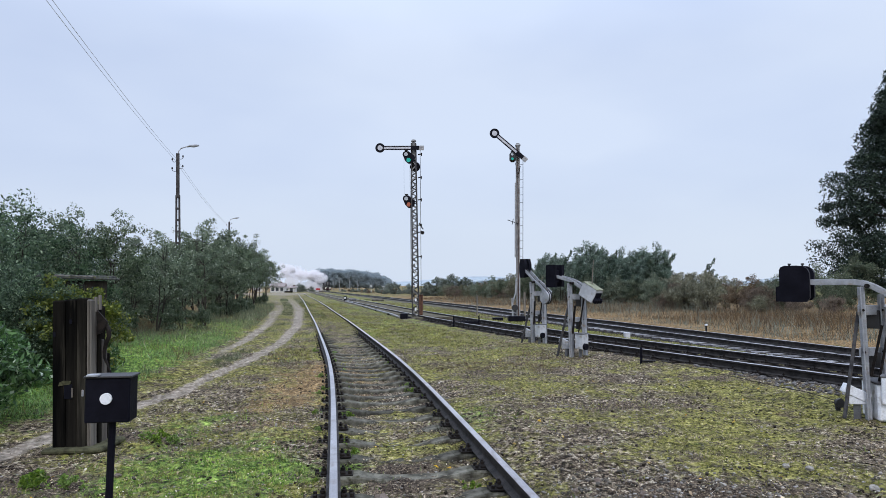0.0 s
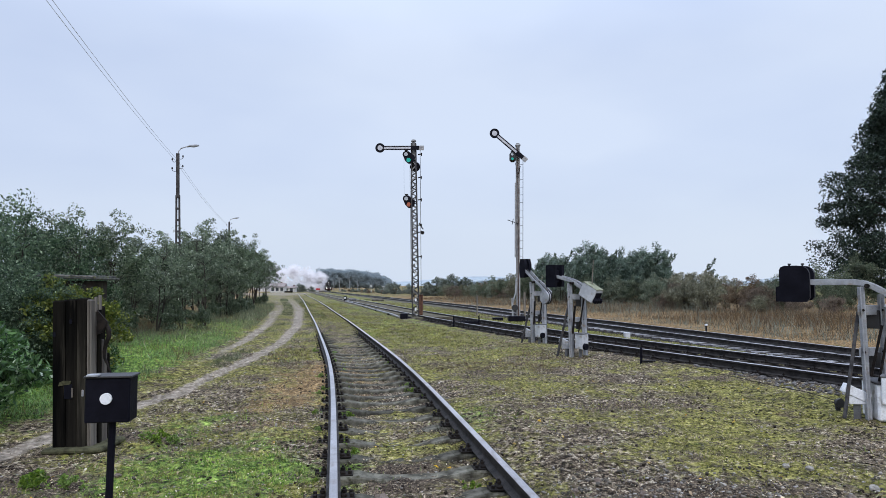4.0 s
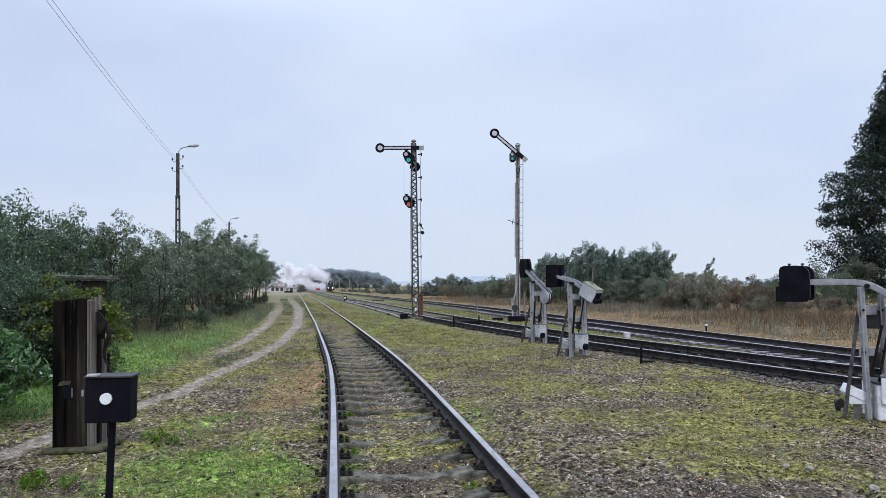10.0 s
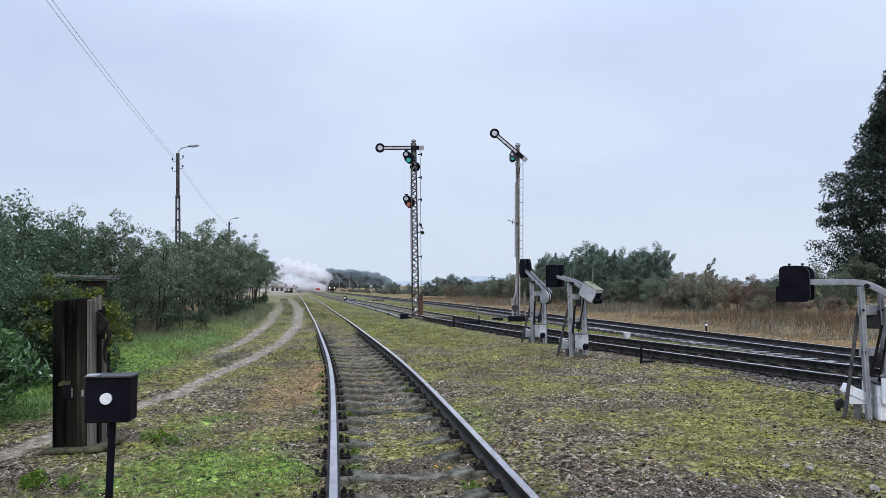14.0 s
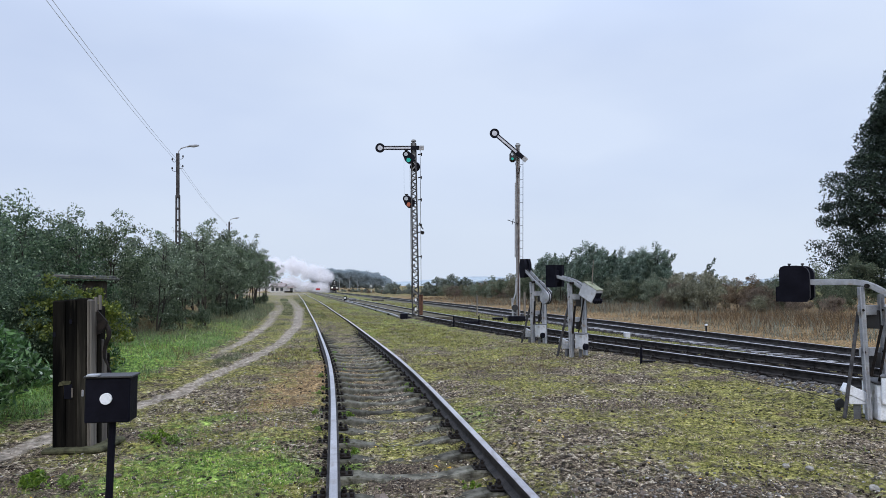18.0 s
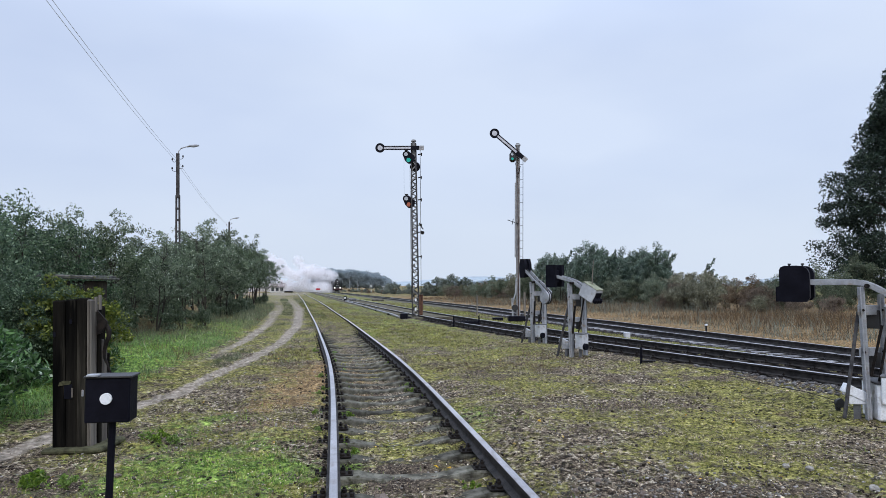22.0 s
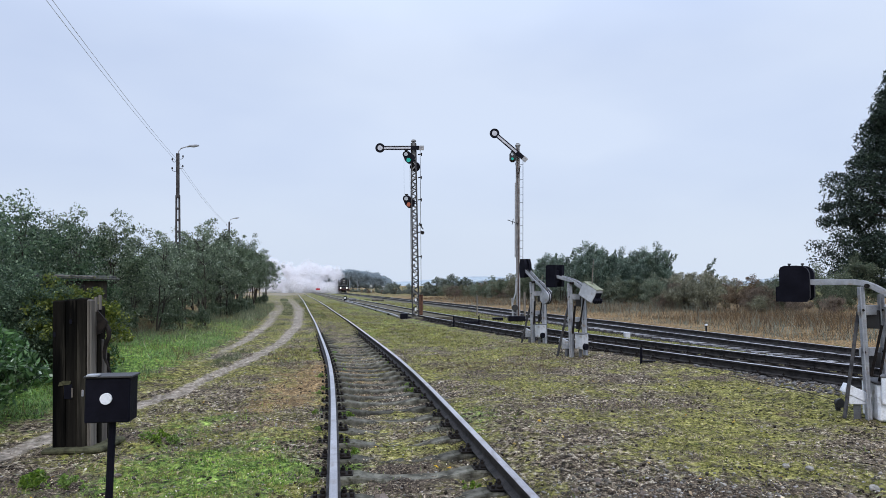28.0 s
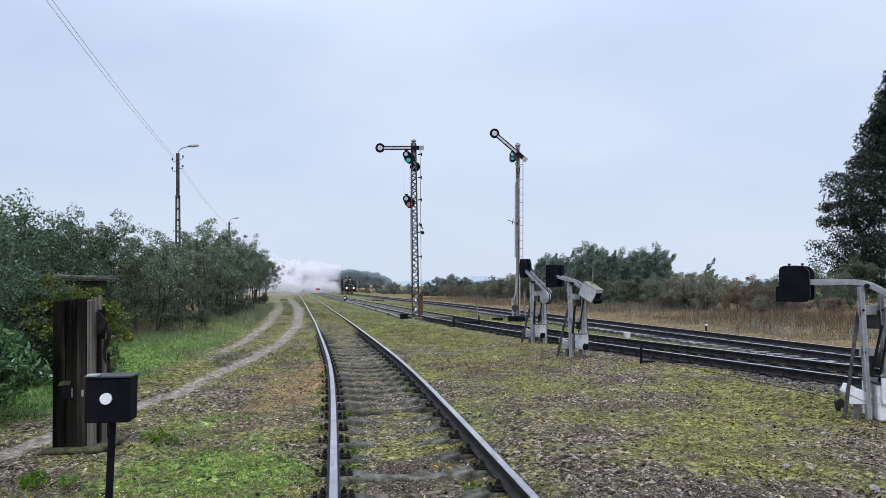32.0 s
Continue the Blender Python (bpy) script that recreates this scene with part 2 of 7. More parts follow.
        for m in mats if isinstance(mats, (list, tuple)) else [mats]:
            me.materials.append(m)
        if smooth:
            me.shade_smooth()
        return me


def round_rect(w, h, r, n=4):
    out = []
    for cx, cy, a in ((w / 2 - r, h / 2 - r, 0), (-w / 2 + r, h / 2 - r, 90), (-w / 2 + r, -h / 2 + r, 180), (w / 2 - r, -h / 2 + r, 270)):
        out += [(cx + r * math.cos(radians(a + 90 * i / n)), cy + r * math.sin(radians(a + 90 * i / n))) for i in range(n + 1)]
    return out


def disc(r, n=20):
    return [(r * math.cos(2 * math.pi * i / n), r * math.sin(2 * math.pi * i / n)) for i in range(n)]


def part(name, g, material, parent, label="", smooth=False):
    """Links a Geo (or a ready mesh) as one part of a thing or of a part, in the parent's space."""
    ob = new(name, g.mesh(name, material, smooth) if isinstance(g, Geo) else g)
    ob.parent = parent
    if label:
        ob["label"] = label
    return ob


def thing(name, x, y, z, rz=0.0, label="", category="", group="", kind=""):
    ob = new(name)
    ob.empty_display_size = 0.2
    ob.matrix_basis = pose(x, y, z, 0, 0, rz)
    return tagged(ob, label, category, group, kind)


def big_mesh(name, verts, faces, material):
    """A mesh from numpy arrays: verts (n, 3), faces (m, k) with k 3 or 4."""
    me = bpy.data.meshes.new(name)
    k = faces.shape[1]
    me.vertices.add(len(verts)), me.loops.add(faces.size), me.polygons.add(len(faces))
    me.vertices.foreach_set("co", verts.astype(np.float32).ravel())
    me.loops.foreach_set("vertex_index", faces.astype(np.int32).ravel())
    me.polygons.foreach_set("loop_start", np.arange(0, faces.size, k, dtype=np.int32))
    me.materials.append(material)
    me.update(calc_edges=True)
    return me


# ---- plan: lines of the place ----
def rows_at(line, y):
    """x of a polyline ((y, x), ...) at y."""
    ys, xs = zip(*line)
    return np.interp(y, ys, xs)


def smooth_line(line, step=1.0):
    """Evenly resampled polyline, softened: points (x, y) and headings."""
    ys = np.arange(line[0][0], line[-1][0], 0.5)
    xs = rows_at(line, ys)
    for _ in range(60):
        xs[1:-1] = (xs[:-2] + 2 * xs[1:-1] + xs[2:]) / 4
    d = np.concatenate([[0], np.cumsum(np.hypot(np.diff(xs), np.diff(ys)))])
    s = np.arange(0, d[-1], step)
    return np.interp(s, d, xs), np.interp(s, d, ys)


SIDING = ((-12, 2.55), (-4, 1.42), (4.92, -0.05), (7.6, -0.49), (13, -1.42), (20, -2.95), (28, -4.7), (42, -7.9), (70, -14.2), (106, -22.5), (168, -36.9))
FARTRACK = ((-40, 22.58), (0, 13.46), (600, -123.3))
NEARTRACK = ((3, 10.5), (8, 8.35), (12.2, 6.53), (13.36, 6.02), (16.7, 4.6), (19.2, 3.58), (22.5, 2.4), (26, 1.25), (30.4, -0.02), (34.1, -1.05), (40.6, -2.85), (57, -6.9), (80, -12.3), (120, -21.4), (170, -32.8), (300, -62.4))
ROAD_R = ((-10, -4.9), (0, -4.8), (6.7, -4.62), (9.6, -4.44), (11, -4.34), (14.6, -4.5), (19.8, -4.95), (28, -6.25), (44, -9.7), (79, -18.3), (152, -36.5), (260, -64))
ROAD_L = ((-10, -5.6), (0, -5.5), (9, -5.0), (10.7, -4.95), (17.5, -5.84), (20.8, -6.3), (29.5, -7.9), (49.5, -12.4), (79, -20.2), (152, -38.3), (260, -66))


def fall(y):
    """The line falls gently away from the crossing."""
    return -0.0045 * np.clip(np.asarray(y, float) - 50, 0, 300)


def lumps(x, y, s, seed=0.0):
    """Smooth pseudo-random field of waves, about -1 to 1, vectorised."""
    x, y = x / s + seed * 3.7, y / s - seed * 1.9
    return (np.sin(1.9 * x + 1.3 * np.sin(1.1 * y + seed)) + np.sin(2.3 * y + 1.7 * np.sin(0.9 * x + 2 * seed)) + np.sin(1.3 * (x + y) + np.sin(1.7 * x - 1.1 * y))) / 3


def ground_z(x, y):
    """Height of the ground sheet."""
    x, y = np.asarray(x, float), np.asarray(y, float)
    near = np.exp(-np.maximum(y, 0) / 60)
    z = 0.035 * lumps(x, y, 2.3, 1) * near + 0.02 * lumps(x, y, 0.7, 2) * near
    sid = np.abs(x - rows_at(SIDING, y))
    grown = np.clip((y - 21) / 9, 0, 1)
    z -= (0.070 + 0.026 * np.clip((y - 9) / 10, 0, 1) * (1 - grown) - 0.045 * grown + 0.020 * lumps(x, y, 0.8, 8)) * np.exp(-(sid / 0.78) ** 8)
    z += 0.050 * grown * np.exp(-(sid / 2.0) ** 4)
    z -= 0.045 * np.exp(-(sid / 1.12) ** 6) * np.clip((20 - y) / 8, 0, 1)
    z += (0.016 * lumps(x, y, 0.20, 3) + 0.011 * lumps(x, y, 0.09, 5)) * (y < 30)
    z += 0.030 * np.maximum(lumps(x, y, 0.42, 12), -0.2) * np.clip((sid - 1.0) / 0.5, 0, 1) * near
    nt = x - rows_at(NEARTRACK, y)
    ft = x - rows_at(FARTRACK, y)
    z += 0.12 * np.exp(-(nt / 2.6) ** 4)
    z -= 0.12 * np.exp(-(nt / 1.0) ** 8) + 0.20 * np.exp(-(ft / 2.0) ** 8)
    z += 0.12 / (1 + np.exp(np.clip(6.0 - ft, -50, 50))) * near
    z += fall(y)
    rr = np.minimum(np.abs(x - rows_at(ROAD_R, y)), np.abs(x - rows_at(ROAD_L, y)))
    z -= 0.05 * np.exp(-(rr / 0.4) ** 2)
    bank = -(x - rows_at(ROAD_L, y)) - 1.2
    z += 0.10 * np.clip(bank, 0, 3) / 3 * np.clip((y - 8) / 10, 0, 1) * near
    return z


# ---- ground ----
def ground_material():
    m = bpy.data.materials.new("mossy_ground")
    m.use_nodes = True
    n, l = m.node_tree.nodes, m.node_tree.links
    b = n["Principled BSDF"]
    co = n.new("ShaderNodeTexCoord")
    at = n.new("ShaderNodeAttribute")
    at.attribute_name = "zone"
    sep = n.new("ShaderNodeSeparateColor")
    l.new(at.outputs["Color"], sep.inputs["Color"])

    def noise_(scale, detail=6, rough=0.6):
        t = n.new("ShaderNodeTexNoise")
        t.inputs["Scale"].default_value, t.inputs["Detail"].default_value, t.inputs["Roughness"].default_value = scale, detail, rough
        l.new(co.outputs["Object"], t.inputs["Vector"])
        return t.outputs["Fac"]

    def ramp(fac, stops):
        r = n.new("ShaderNodeValToRGB")
        while len(r.color_ramp.elements) < len(stops):
            r.color_ramp.elements.new(0.5)
        for e, (p, c) in zip(r.color_ramp.elements, stops):
            e.position, e.color = p, (*c, 1) if len(c) == 3 else c
        l.new(fac, r.inputs["Fac"])
        return r.outputs["Color"]

    def mix(fac, a, c):
        x = n.new("ShaderNodeMixRGB")
        l.new(fac, x.inputs["Fac"]), l.new(a, x.inputs["Color1"]), l.new(c, x.inputs["Color2"])
        return x.outputs["Color"]

    def mask(zone, scale, gain=5.0, weight=2.4, shift=-1.2, fine=None):
        """A zone's weight, broken up by noise into patches with clear edges."""
        total = None
        for src, mul, add in ((zone, weight, shift + 0.5), (noise_(scale, 8, 0.7), gain, -gain / 2), (noise_(fine or scale * 5, 6, 0.7), gain * 0.8, -gain * 0.4)):
            a = n.new("ShaderNodeMath")
            a.operation = "MULTIPLY_ADD"
            l.new(src, a.inputs[0])
            a.inputs[1].default_value, a.inputs[2].default_value = mul, add
            if total is None:
                total = a.outputs["Value"]
            else:
                s = n.new("ShaderNodeMath")
                l.new(total, s.inputs[0]), l.new(a.outputs["Value"], s.inputs[1])
                total = s.outputs["Value"]
        c = n.new("ShaderNodeClamp")
        l.new(total, c.inputs["Value"])
        return c.outputs["Result"]

    litter = ramp(noise_(18, 10, 0.82), ((0.435, (0.006, 0.0045, 0.003)), (0.49, (0.050, 0.036, 0.023)), (0.535, (0.145, 0.108, 0.070)), (0.60, (0.56, 0.49, 0.38))))
    moss = ramp(noise_(16, 10, 0.82), ((0.43, (0.010, 0.010, 0.004)), (0.49, (0.105, 0.099, 0.024)), (0.55, (0.240, 0.218, 0.060)), (0.64, (0.46, 0.42, 0.20))))
    grass = ramp(noise_(14, 10, 0.82), ((0.43, (0.008, 0.016, 0.004)), (0.50, (0.085, 0.150, 0.026)), (0.59, (0.31, 0.40, 0.09))))
    dirt = ramp(noise_(14, 8, 0.7), ((0.38, (0.125, 0.102, 0.077)), (0.52, (0.235, 0.198, 0.155)), (0.64, (0.36, 0.315, 0.255))))
    straw = ramp(noise_(22, 8, 0.75), ((0.40, (0.034, 0.021, 0.010)), (0.5, (0.165, 0.104, 0.046)), (0.61, (0.35, 0.245, 0.125))))
    soil = ramp(noise_(30, 10, 0.85), ((0.42, (0.005, 0.004, 0.0035)), (0.50, (0.052, 0.038, 0.026)), (0.56, (0.145, 0.108, 0.074)), (0.63, (0.48, 0.41, 0.31))))
    am, boost = n.new("ShaderNodeAttribute"), n.new("ShaderNodeMath")
    am.attribute_name = "moss"
    boost.operation = "MULTIPLY_ADD"
    boost.inputs[1].default_value = 0.045
    l.new(am.outputs["Fac"], boost.inputs[0]), l.new(noise_(0.5, 4, 0.6), boost.inputs[2])
    col = mix(mask(boost.outputs["Value"], 2.6, 4.6, 7.5, -3.85), litter, moss)
    ab, bare = n.new("ShaderNodeAttribute"), n.new("ShaderNodeMath")
    ab.attribute_name = "bare"
    bare.operation = "MULTIPLY_ADD"
    bare.inputs[1].default_value = 0.26
    l.new(ab.outputs["Fac"], bare.inputs[0]), l.new(noise_(1.1, 6, 0.65), bare.inputs[2])
    col = mix(mask(bare.outputs["Value"], 3.4, 3.6, 11.0, -6.7), col, soil)
    col = mix(mask(sep.outputs["Green"], 1.8), col, grass)
    col = mix(mask(sep.outputs["Blue"], 1.4), col, straw)
    col = mix(mask(sep.outputs["Red"], 3.0, 3.2), col, dirt)
    # lighter and darker patches, from a hand's width to a stride
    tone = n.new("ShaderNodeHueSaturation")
    patch_tone = None
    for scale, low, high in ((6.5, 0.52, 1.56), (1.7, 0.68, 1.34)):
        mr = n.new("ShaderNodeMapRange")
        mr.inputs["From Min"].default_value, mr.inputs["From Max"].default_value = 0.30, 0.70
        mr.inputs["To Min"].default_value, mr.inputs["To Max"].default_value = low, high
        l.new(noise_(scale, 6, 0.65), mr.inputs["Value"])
        if patch_tone is None:
            patch_tone = mr.outputs["Result"]
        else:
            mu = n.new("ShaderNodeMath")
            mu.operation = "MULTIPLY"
            l.new(patch_tone, mu.inputs[0]), l.new(mr.outputs["Result"], mu.inputs[1])
            patch_tone = mu.outputs["Value"]
    l.new(col, tone.inputs["Color"]), l.new(patch_tone, tone.inputs["Value"])
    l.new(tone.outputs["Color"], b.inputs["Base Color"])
    b.inputs["Roughness"].default_value = 0.95
    b.inputs["Specular IOR Level"].default_value = 0.12
    bp = n.new("ShaderNodeBump")
    bp.inputs["Strength"].default_value, bp.inputs["Distance"].default_value = 0.7, 0.03
    l.new(noise_(38, 10, 0.75), bp.inputs["Height"]), l.new(bp.outputs["Normal"], b.inputs["Normal"])
    return m


def graded(lo, hi, fine_lo, fine_hi, step, grow):
    """Grid lines: even between fine_lo and fine_hi, ever wider outside."""
    mid = list(np.arange(fine_lo, fine_hi, step))
    a, s = fine_hi, step
    while a < hi:
        mid.append(a)
        s *= grow
        a += s
    mid.append(hi)
    low, a, s = [], fine_lo, step
    while a - s > lo:
        s *= grow
        a -= s
        low.append(max(a, lo))
    return np.array(low[::-1] + mid)


def zones(x, y):
    """Weights of bare road, green grass and straw at places on the ground."""
    r1, r2 = np.abs(x - rows_at(ROAD_R, y)), np.abs(x - rows_at(ROAD_L, y))
    wide = 0.125 + np.clip(y / 260, 0, 0.26)
    road = np.maximum(np.exp(-(r1 / wide) ** 4), 0.82 * np.exp(-(r2 / wide) ** 4) * np.clip((y - 12) / 8, 0, 1))
    road = np.maximum(road, 0.6 * np.exp(-((y - 165) / 40) ** 4) * (x < rows_at(SIDING, y) + 1.5) * (x > -75))
    road = np.maximum(road, 0.62 * np.exp(-((x + 11.2) / 1.5) ** 2 - ((y - 40.5) / 3.5) ** 2))
    left = rows_at(ROAD_L, y) - x
    green = np.clip(left / 1.2 + 0.1, 0, 1) * np.clip(1.5 - left / 5, 0.12, 1) * 0.85 * np.clip(1.55 - y / 30, 0.22, 1)
    green = np.maximum(green, 0.80 * np.exp(-((x + 2.15) / 1.05) ** 2 - ((y - 6.0) / 1.2) ** 2))
    green = np.maximum(green, 0.36 * np.exp(-((x - 0.5) / 0.45) ** 2 - ((y - 8.6) / 1.1) ** 2))
    green = np.maximum(green, 0.60 * np.exp(-((x + 0.98 + 0.16 * (y - 6.6)) / 0.16) ** 2 - ((y - 6.6) / 1.4) ** 2))
    green = np.maximum(green, 0.45 * np.exp(-((x + 2.9) / 0.5) ** 2 - ((y - 8.2) / 1.0) ** 2))
    green = np.maximum(green, 0.30 * (x > rows_at(SIDING, y) + 0.9) * np.clip((y - 14) / 12, 0, 1) * (x < rows_at(FARTRACK, y)))
    ft = x - rows_at(FARTRACK, y)
    straw = np.clip((ft - 1.7) / 0.7, 0, 1) * np.clip((150 - y) / 60, 0.4, 1)
    field = np.clip((ft - 60) / 60, 0, 1)
    green, straw = np.maximum(np.maximum(green * (ft < 2.5), 0.35 * field), 0.52 * np.exp(-((ft - 3.2) / 1.1) ** 2) * (ft > 1.9)), straw * (1 - 0.6 * field)
    straw = np.maximum(straw, 0.62 * np.clip((left - 3.2) / 1.5, 0, 1))
    straw = np.maximum(straw, 0.92 * np.exp(-((x + 2.25) / 0.9) ** 2 - ((y - 12.0) / 3.2) ** 2))
    return road, green, straw


gx = graded(-2600, 2600, -7, 9, 0.065, 1.08)
gy = graded(-300, 4600, 3.2, 15, 0.055, 1.035)
XX, YY = np.meshgrid(gx, gy)
ZZ = ground_z(XX, YY) + np.random.normal(0, 0.006, XX.shape) * (YY < 26)
nx, ny = len(gx), len(gy)
idx = np.arange(nx * ny).reshape(ny, nx)
quads = np.stack([idx[:-1, :-1], idx[:-1, 1:], idx[1:, 1:], idx[1:, :-1]], -1).reshape(-1, 4)
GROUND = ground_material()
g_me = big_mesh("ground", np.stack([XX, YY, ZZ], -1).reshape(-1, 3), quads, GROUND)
zr, zg, zb = zones(XX, YY)
za = g_me.color_attributes.new("zone", "FLOAT_COLOR", "POINT")
za.data.foreach_set("color", np.stack([zr, zg, zb, np.ones_like(zr)], -1).astype(np.float32).ravel())
zm = g_me.attributes.new("moss", "FLOAT", "POINT")
in_track = np.exp(-(np.abs(XX - rows_at(SIDING, YY)) / 0.85) ** 8) * np.clip((YY - 8) / 8, 0, 1) * np.clip((31 - YY) / 10, 0, 1)
zm.data.foreach_set("value", (np.clip((YY - 7) / 14, 0, 1) - 2.6 * in_track - 2.4 * np.exp(-((XX + 3.9) / 0.9) ** 2 - ((YY - 6.0) / 1.3) ** 2) - 2.6 * np.exp(-((XX - 1.9) / 1.3) ** 2 - ((YY - 5.3) / 0.8) ** 2) + 2.6 * np.exp(-((XX - 5.0) / 1.5) ** 2 - ((YY - 8.6) / 1.2) ** 2) + 1.8 * np.exp(-((XX - 0.1) / 0.35) ** 2 - ((YY - 7.5) / 0.4) ** 2) - 1.2 * np.exp(-((XX - 2.4) / 1.4) ** 2 - ((YY - 9.6) / 0.8) ** 2)).astype(np.float32).ravel())
zb_ = g_me.attributes.new("bare", "FLOAT", "POINT")
bare_spots = ((-3.6, 5.3, 0.9, 0.75, 1.0), (-2.95, 7.4, 0.8, 0.7, 0.6), (1.9, 5.35, 1.3, 0.45, 0.9), (2.3, 9.3, 1.3, 0.35, 0.7), (3.9, 6.0, 0.5, 0.4, 0.6), (-0.35, 6.4, 0.5, 1.2, 0.5), (5.3, 11.6, 1.2, 0.4, 0.5), (0.9, 12.5, 0.9, 0.8, 0.5))
zb_.data.foreach_set("value", sum(g_ * np.exp(-((XX - a_) / c_) ** 2 - ((YY - b_) / d_) ** 2) for a_, b_, c_, d_, g_ in bare_spots).astype(np.float32).ravel())
g_me.shade_smooth()
ground = tagged(new("ground", g_me), "mossy grass ground with leaf litter and a rutted dirt road", "ground", kind="structure")


# ---- railway tracks ----
def sweep(xs, ys, off, profile, z):
    """A profile ((side, up), ...) swept along a line, off metres to its right side."""
    tx, ty = np.gradient(xs), np.gradient(ys)
    ln = np.hypot(tx, ty)
    rx, ry = ty / ln, -tx / ln
    g = Geo()
    k = len(profile)
    for i in range(len(xs)):
        zz = z + float(fall(ys[i]))
        g.v += [(xs[i] + rx[i] * (off + a), ys[i] + ry[i] * (off + a), zz + b) for a, b in profile]
    g.f += [(i * k + j, i * k + (j + 1) % k, (i + 1) * k + (j + 1) % k, (i + 1) * k + j) for i in range(len(xs) - 1) for j in range(k)]
    g.f += [tuple(range(k))[::-1], tuple(range((len(xs) - 1) * k, len(xs) * k))]
    return g


RAIL_PROFILE = ((-0.062, -0.150), (0.062, -0.150), (0.062, -0.139), (0.020, -0.127), (0.008, -0.115), (0.008, -0.045), (0.033, -0.036), (0.036, -0.004), (-0.036, -0.004), (-0.033, -0.036), (-0.008, -0.045), (-0.008, -0.115), (-0.020, -0.127), (-0.062, -0.139))
HEAD_PROFILE = ((-0.0345, -0.0045), (0.0345, -0.0045), (0.031, -0.0005), (0.02, 0.001), (-0.02, 0.001), (-0.031, -0.0005))


def sleeper_mesh(material, level=False):
    """Concrete sleeper: high rail seats, lower waist, tapered sides; or a plain level one."""
    st = ((-1.25, 0.0), (-1.22, 0.02), (-0.98, 0.04), (-0.52, 0.04), (-0.34, 0.005), (-0.2, -0.012), (0.2, -0.012), (0.34, 0.005), (0.52, 0.04), (0.98, 0.04), (1.22, 0.02), (1.25, 0.0))
    g = Geo()
    for x, z in st:
        w = 0.115 if abs(x) > 0.4 else 0.095
        if level:
            w, z = 0.105, 0.034 if abs(x) < 1.23 else 0.025
        g.v += [(x, -w - 0.03, -0.16), (x, -w, z - 0.015), (x, -w + 0.015, z), (x, w - 0.015, z), (x, w, z - 0.015), (x, w + 0.03, -0.16)]
    for i in range(len(st) - 1):
        g.f += [(i * 6 + j, i * 6 + j + 1, (i + 1) * 6 + j + 1, (i + 1) * 6 + j) for j in range(5)]
    g.f += [(0, 1, 2, 3, 4, 5), tuple(range(len(g.v) - 1, len(g.v) - 7, -1))]
    return g.mesh("sleeper", material)


def fastening_mesh():
    """Ribbed plate with two clip bolts, on both sides of one rail."""
    g = Geo().box((0, 0, 0.008), (0.36, 0.15, 0.016), 0.004)
    for s in (-1, 1):
        g.box((s * 0.088, 0, 0.026), (0.05, 0.11, 0.03), 0.008)
        g.tube((s * 0.088, 0, 0.03), (s * 0.088, 0, 0.085), 0.013, n=6)
        g.tube((s * 0.088, 0, 0.048), (s * 0.088, 0, 0.068), 0.024, n=6)
        for e in (-0.045, 0.045):
            g.tube((s * 0.15, e, 0.012), (s * 0.15, e, 0.045), 0.018, n=6)
    return g.mesh("rail_fastening", IRON)


FASTENING = fastening_mesh()
SLEEPER_OLD, SLEEPER_NEW, SLEEPER_TAR = sleeper_mesh(CONCRETE), sleeper_mesh(SLEEPERWHITE, True), sleeper_mesh(TARRED)


def lay_track(name, line, z_top, label, sleeper, spacing, phase, single_to, clip_to, joined_to, seat=-0.152, sink=0.022):
    """A track: two rails with bright heads, sleepers and rail fastenings."""
    tr = thing(name, 0, 0, 0, 0, label, "railway track", kind="structure")
    xs, ys = smooth_line(line, 0.8)
    for off in (-0.7525, 0.7525):
        rail = part("rail", sweep(xs, ys, off, RAIL_PROFILE, z_top), RAIL, tr)
        part("rail_head", sweep(xs, ys, off, HEAD_PROFILE, z_top), RAILHEAD, rail, "worn shiny rail head")
    xf, yf = smooth_line(line, 0.05)
    step = int(spacing / 0.05)
    rest = Geo()
    for i in range(int(phase / 0.05), len(xf) - 2, step):
        if yf[i] > joined_to:
            break
        a = math.degrees(math.atan2(yf[i + 1] - yf[i], xf[i + 1] - xf[i])) - 90 + random.uniform(-0.6, 0.6)
        m = pose(xf[i], yf[i], z_top + float(fall(yf[i])) + seat - 0.042 + random.uniform(-sink, 0.004), random.uniform(-1, 1), random.uniform(-0.3, 0.3), a)
        if yf[i] < single_to:
            ob = part("sleeper", sleeper, sleeper.materials[0], tr)
            ob.matrix_basis = m
            if yf[i] < clip_to:
                for off in (-0.7525, 0.7525):
                    fo = part("rail_fastening", FASTENING, IRON, tr)
                    fo.matrix_basis = pose(xf[i], yf[i], 0, 0, 0, a) @ pose(off, 0, z_top + seat - 0.014)
        else:
            rest.add([m @ v.co for v in sleeper.vertices], [tuple(p.vertices) for p in sleeper.polygons])
    if rest.v:
        tagged(part("far_sleepers", rest, sleeper.materials[0], tr), kind="stuff")
    return tr


siding = lay_track("siding_track", SIDING, 0.12, "old overgrown siding track on mossy concrete sleepers", SLEEPER_OLD, 0.65, 0.35, 45, 26, 45)
far_track = lay_track("main_track", FARTRACK, 0.12, "straight main railway track on pale concrete sleepers", SLEEPER_NEW, 0.60, 0.3, 75, 0, 130, sink=0.004)
near_track = lay_track("loop_track", NEARTRACK, 0.27, "curved loop track with rusty rails on stone ballast", SLEEPER_TAR, 0.60, 0.2, 60, 30, 90)


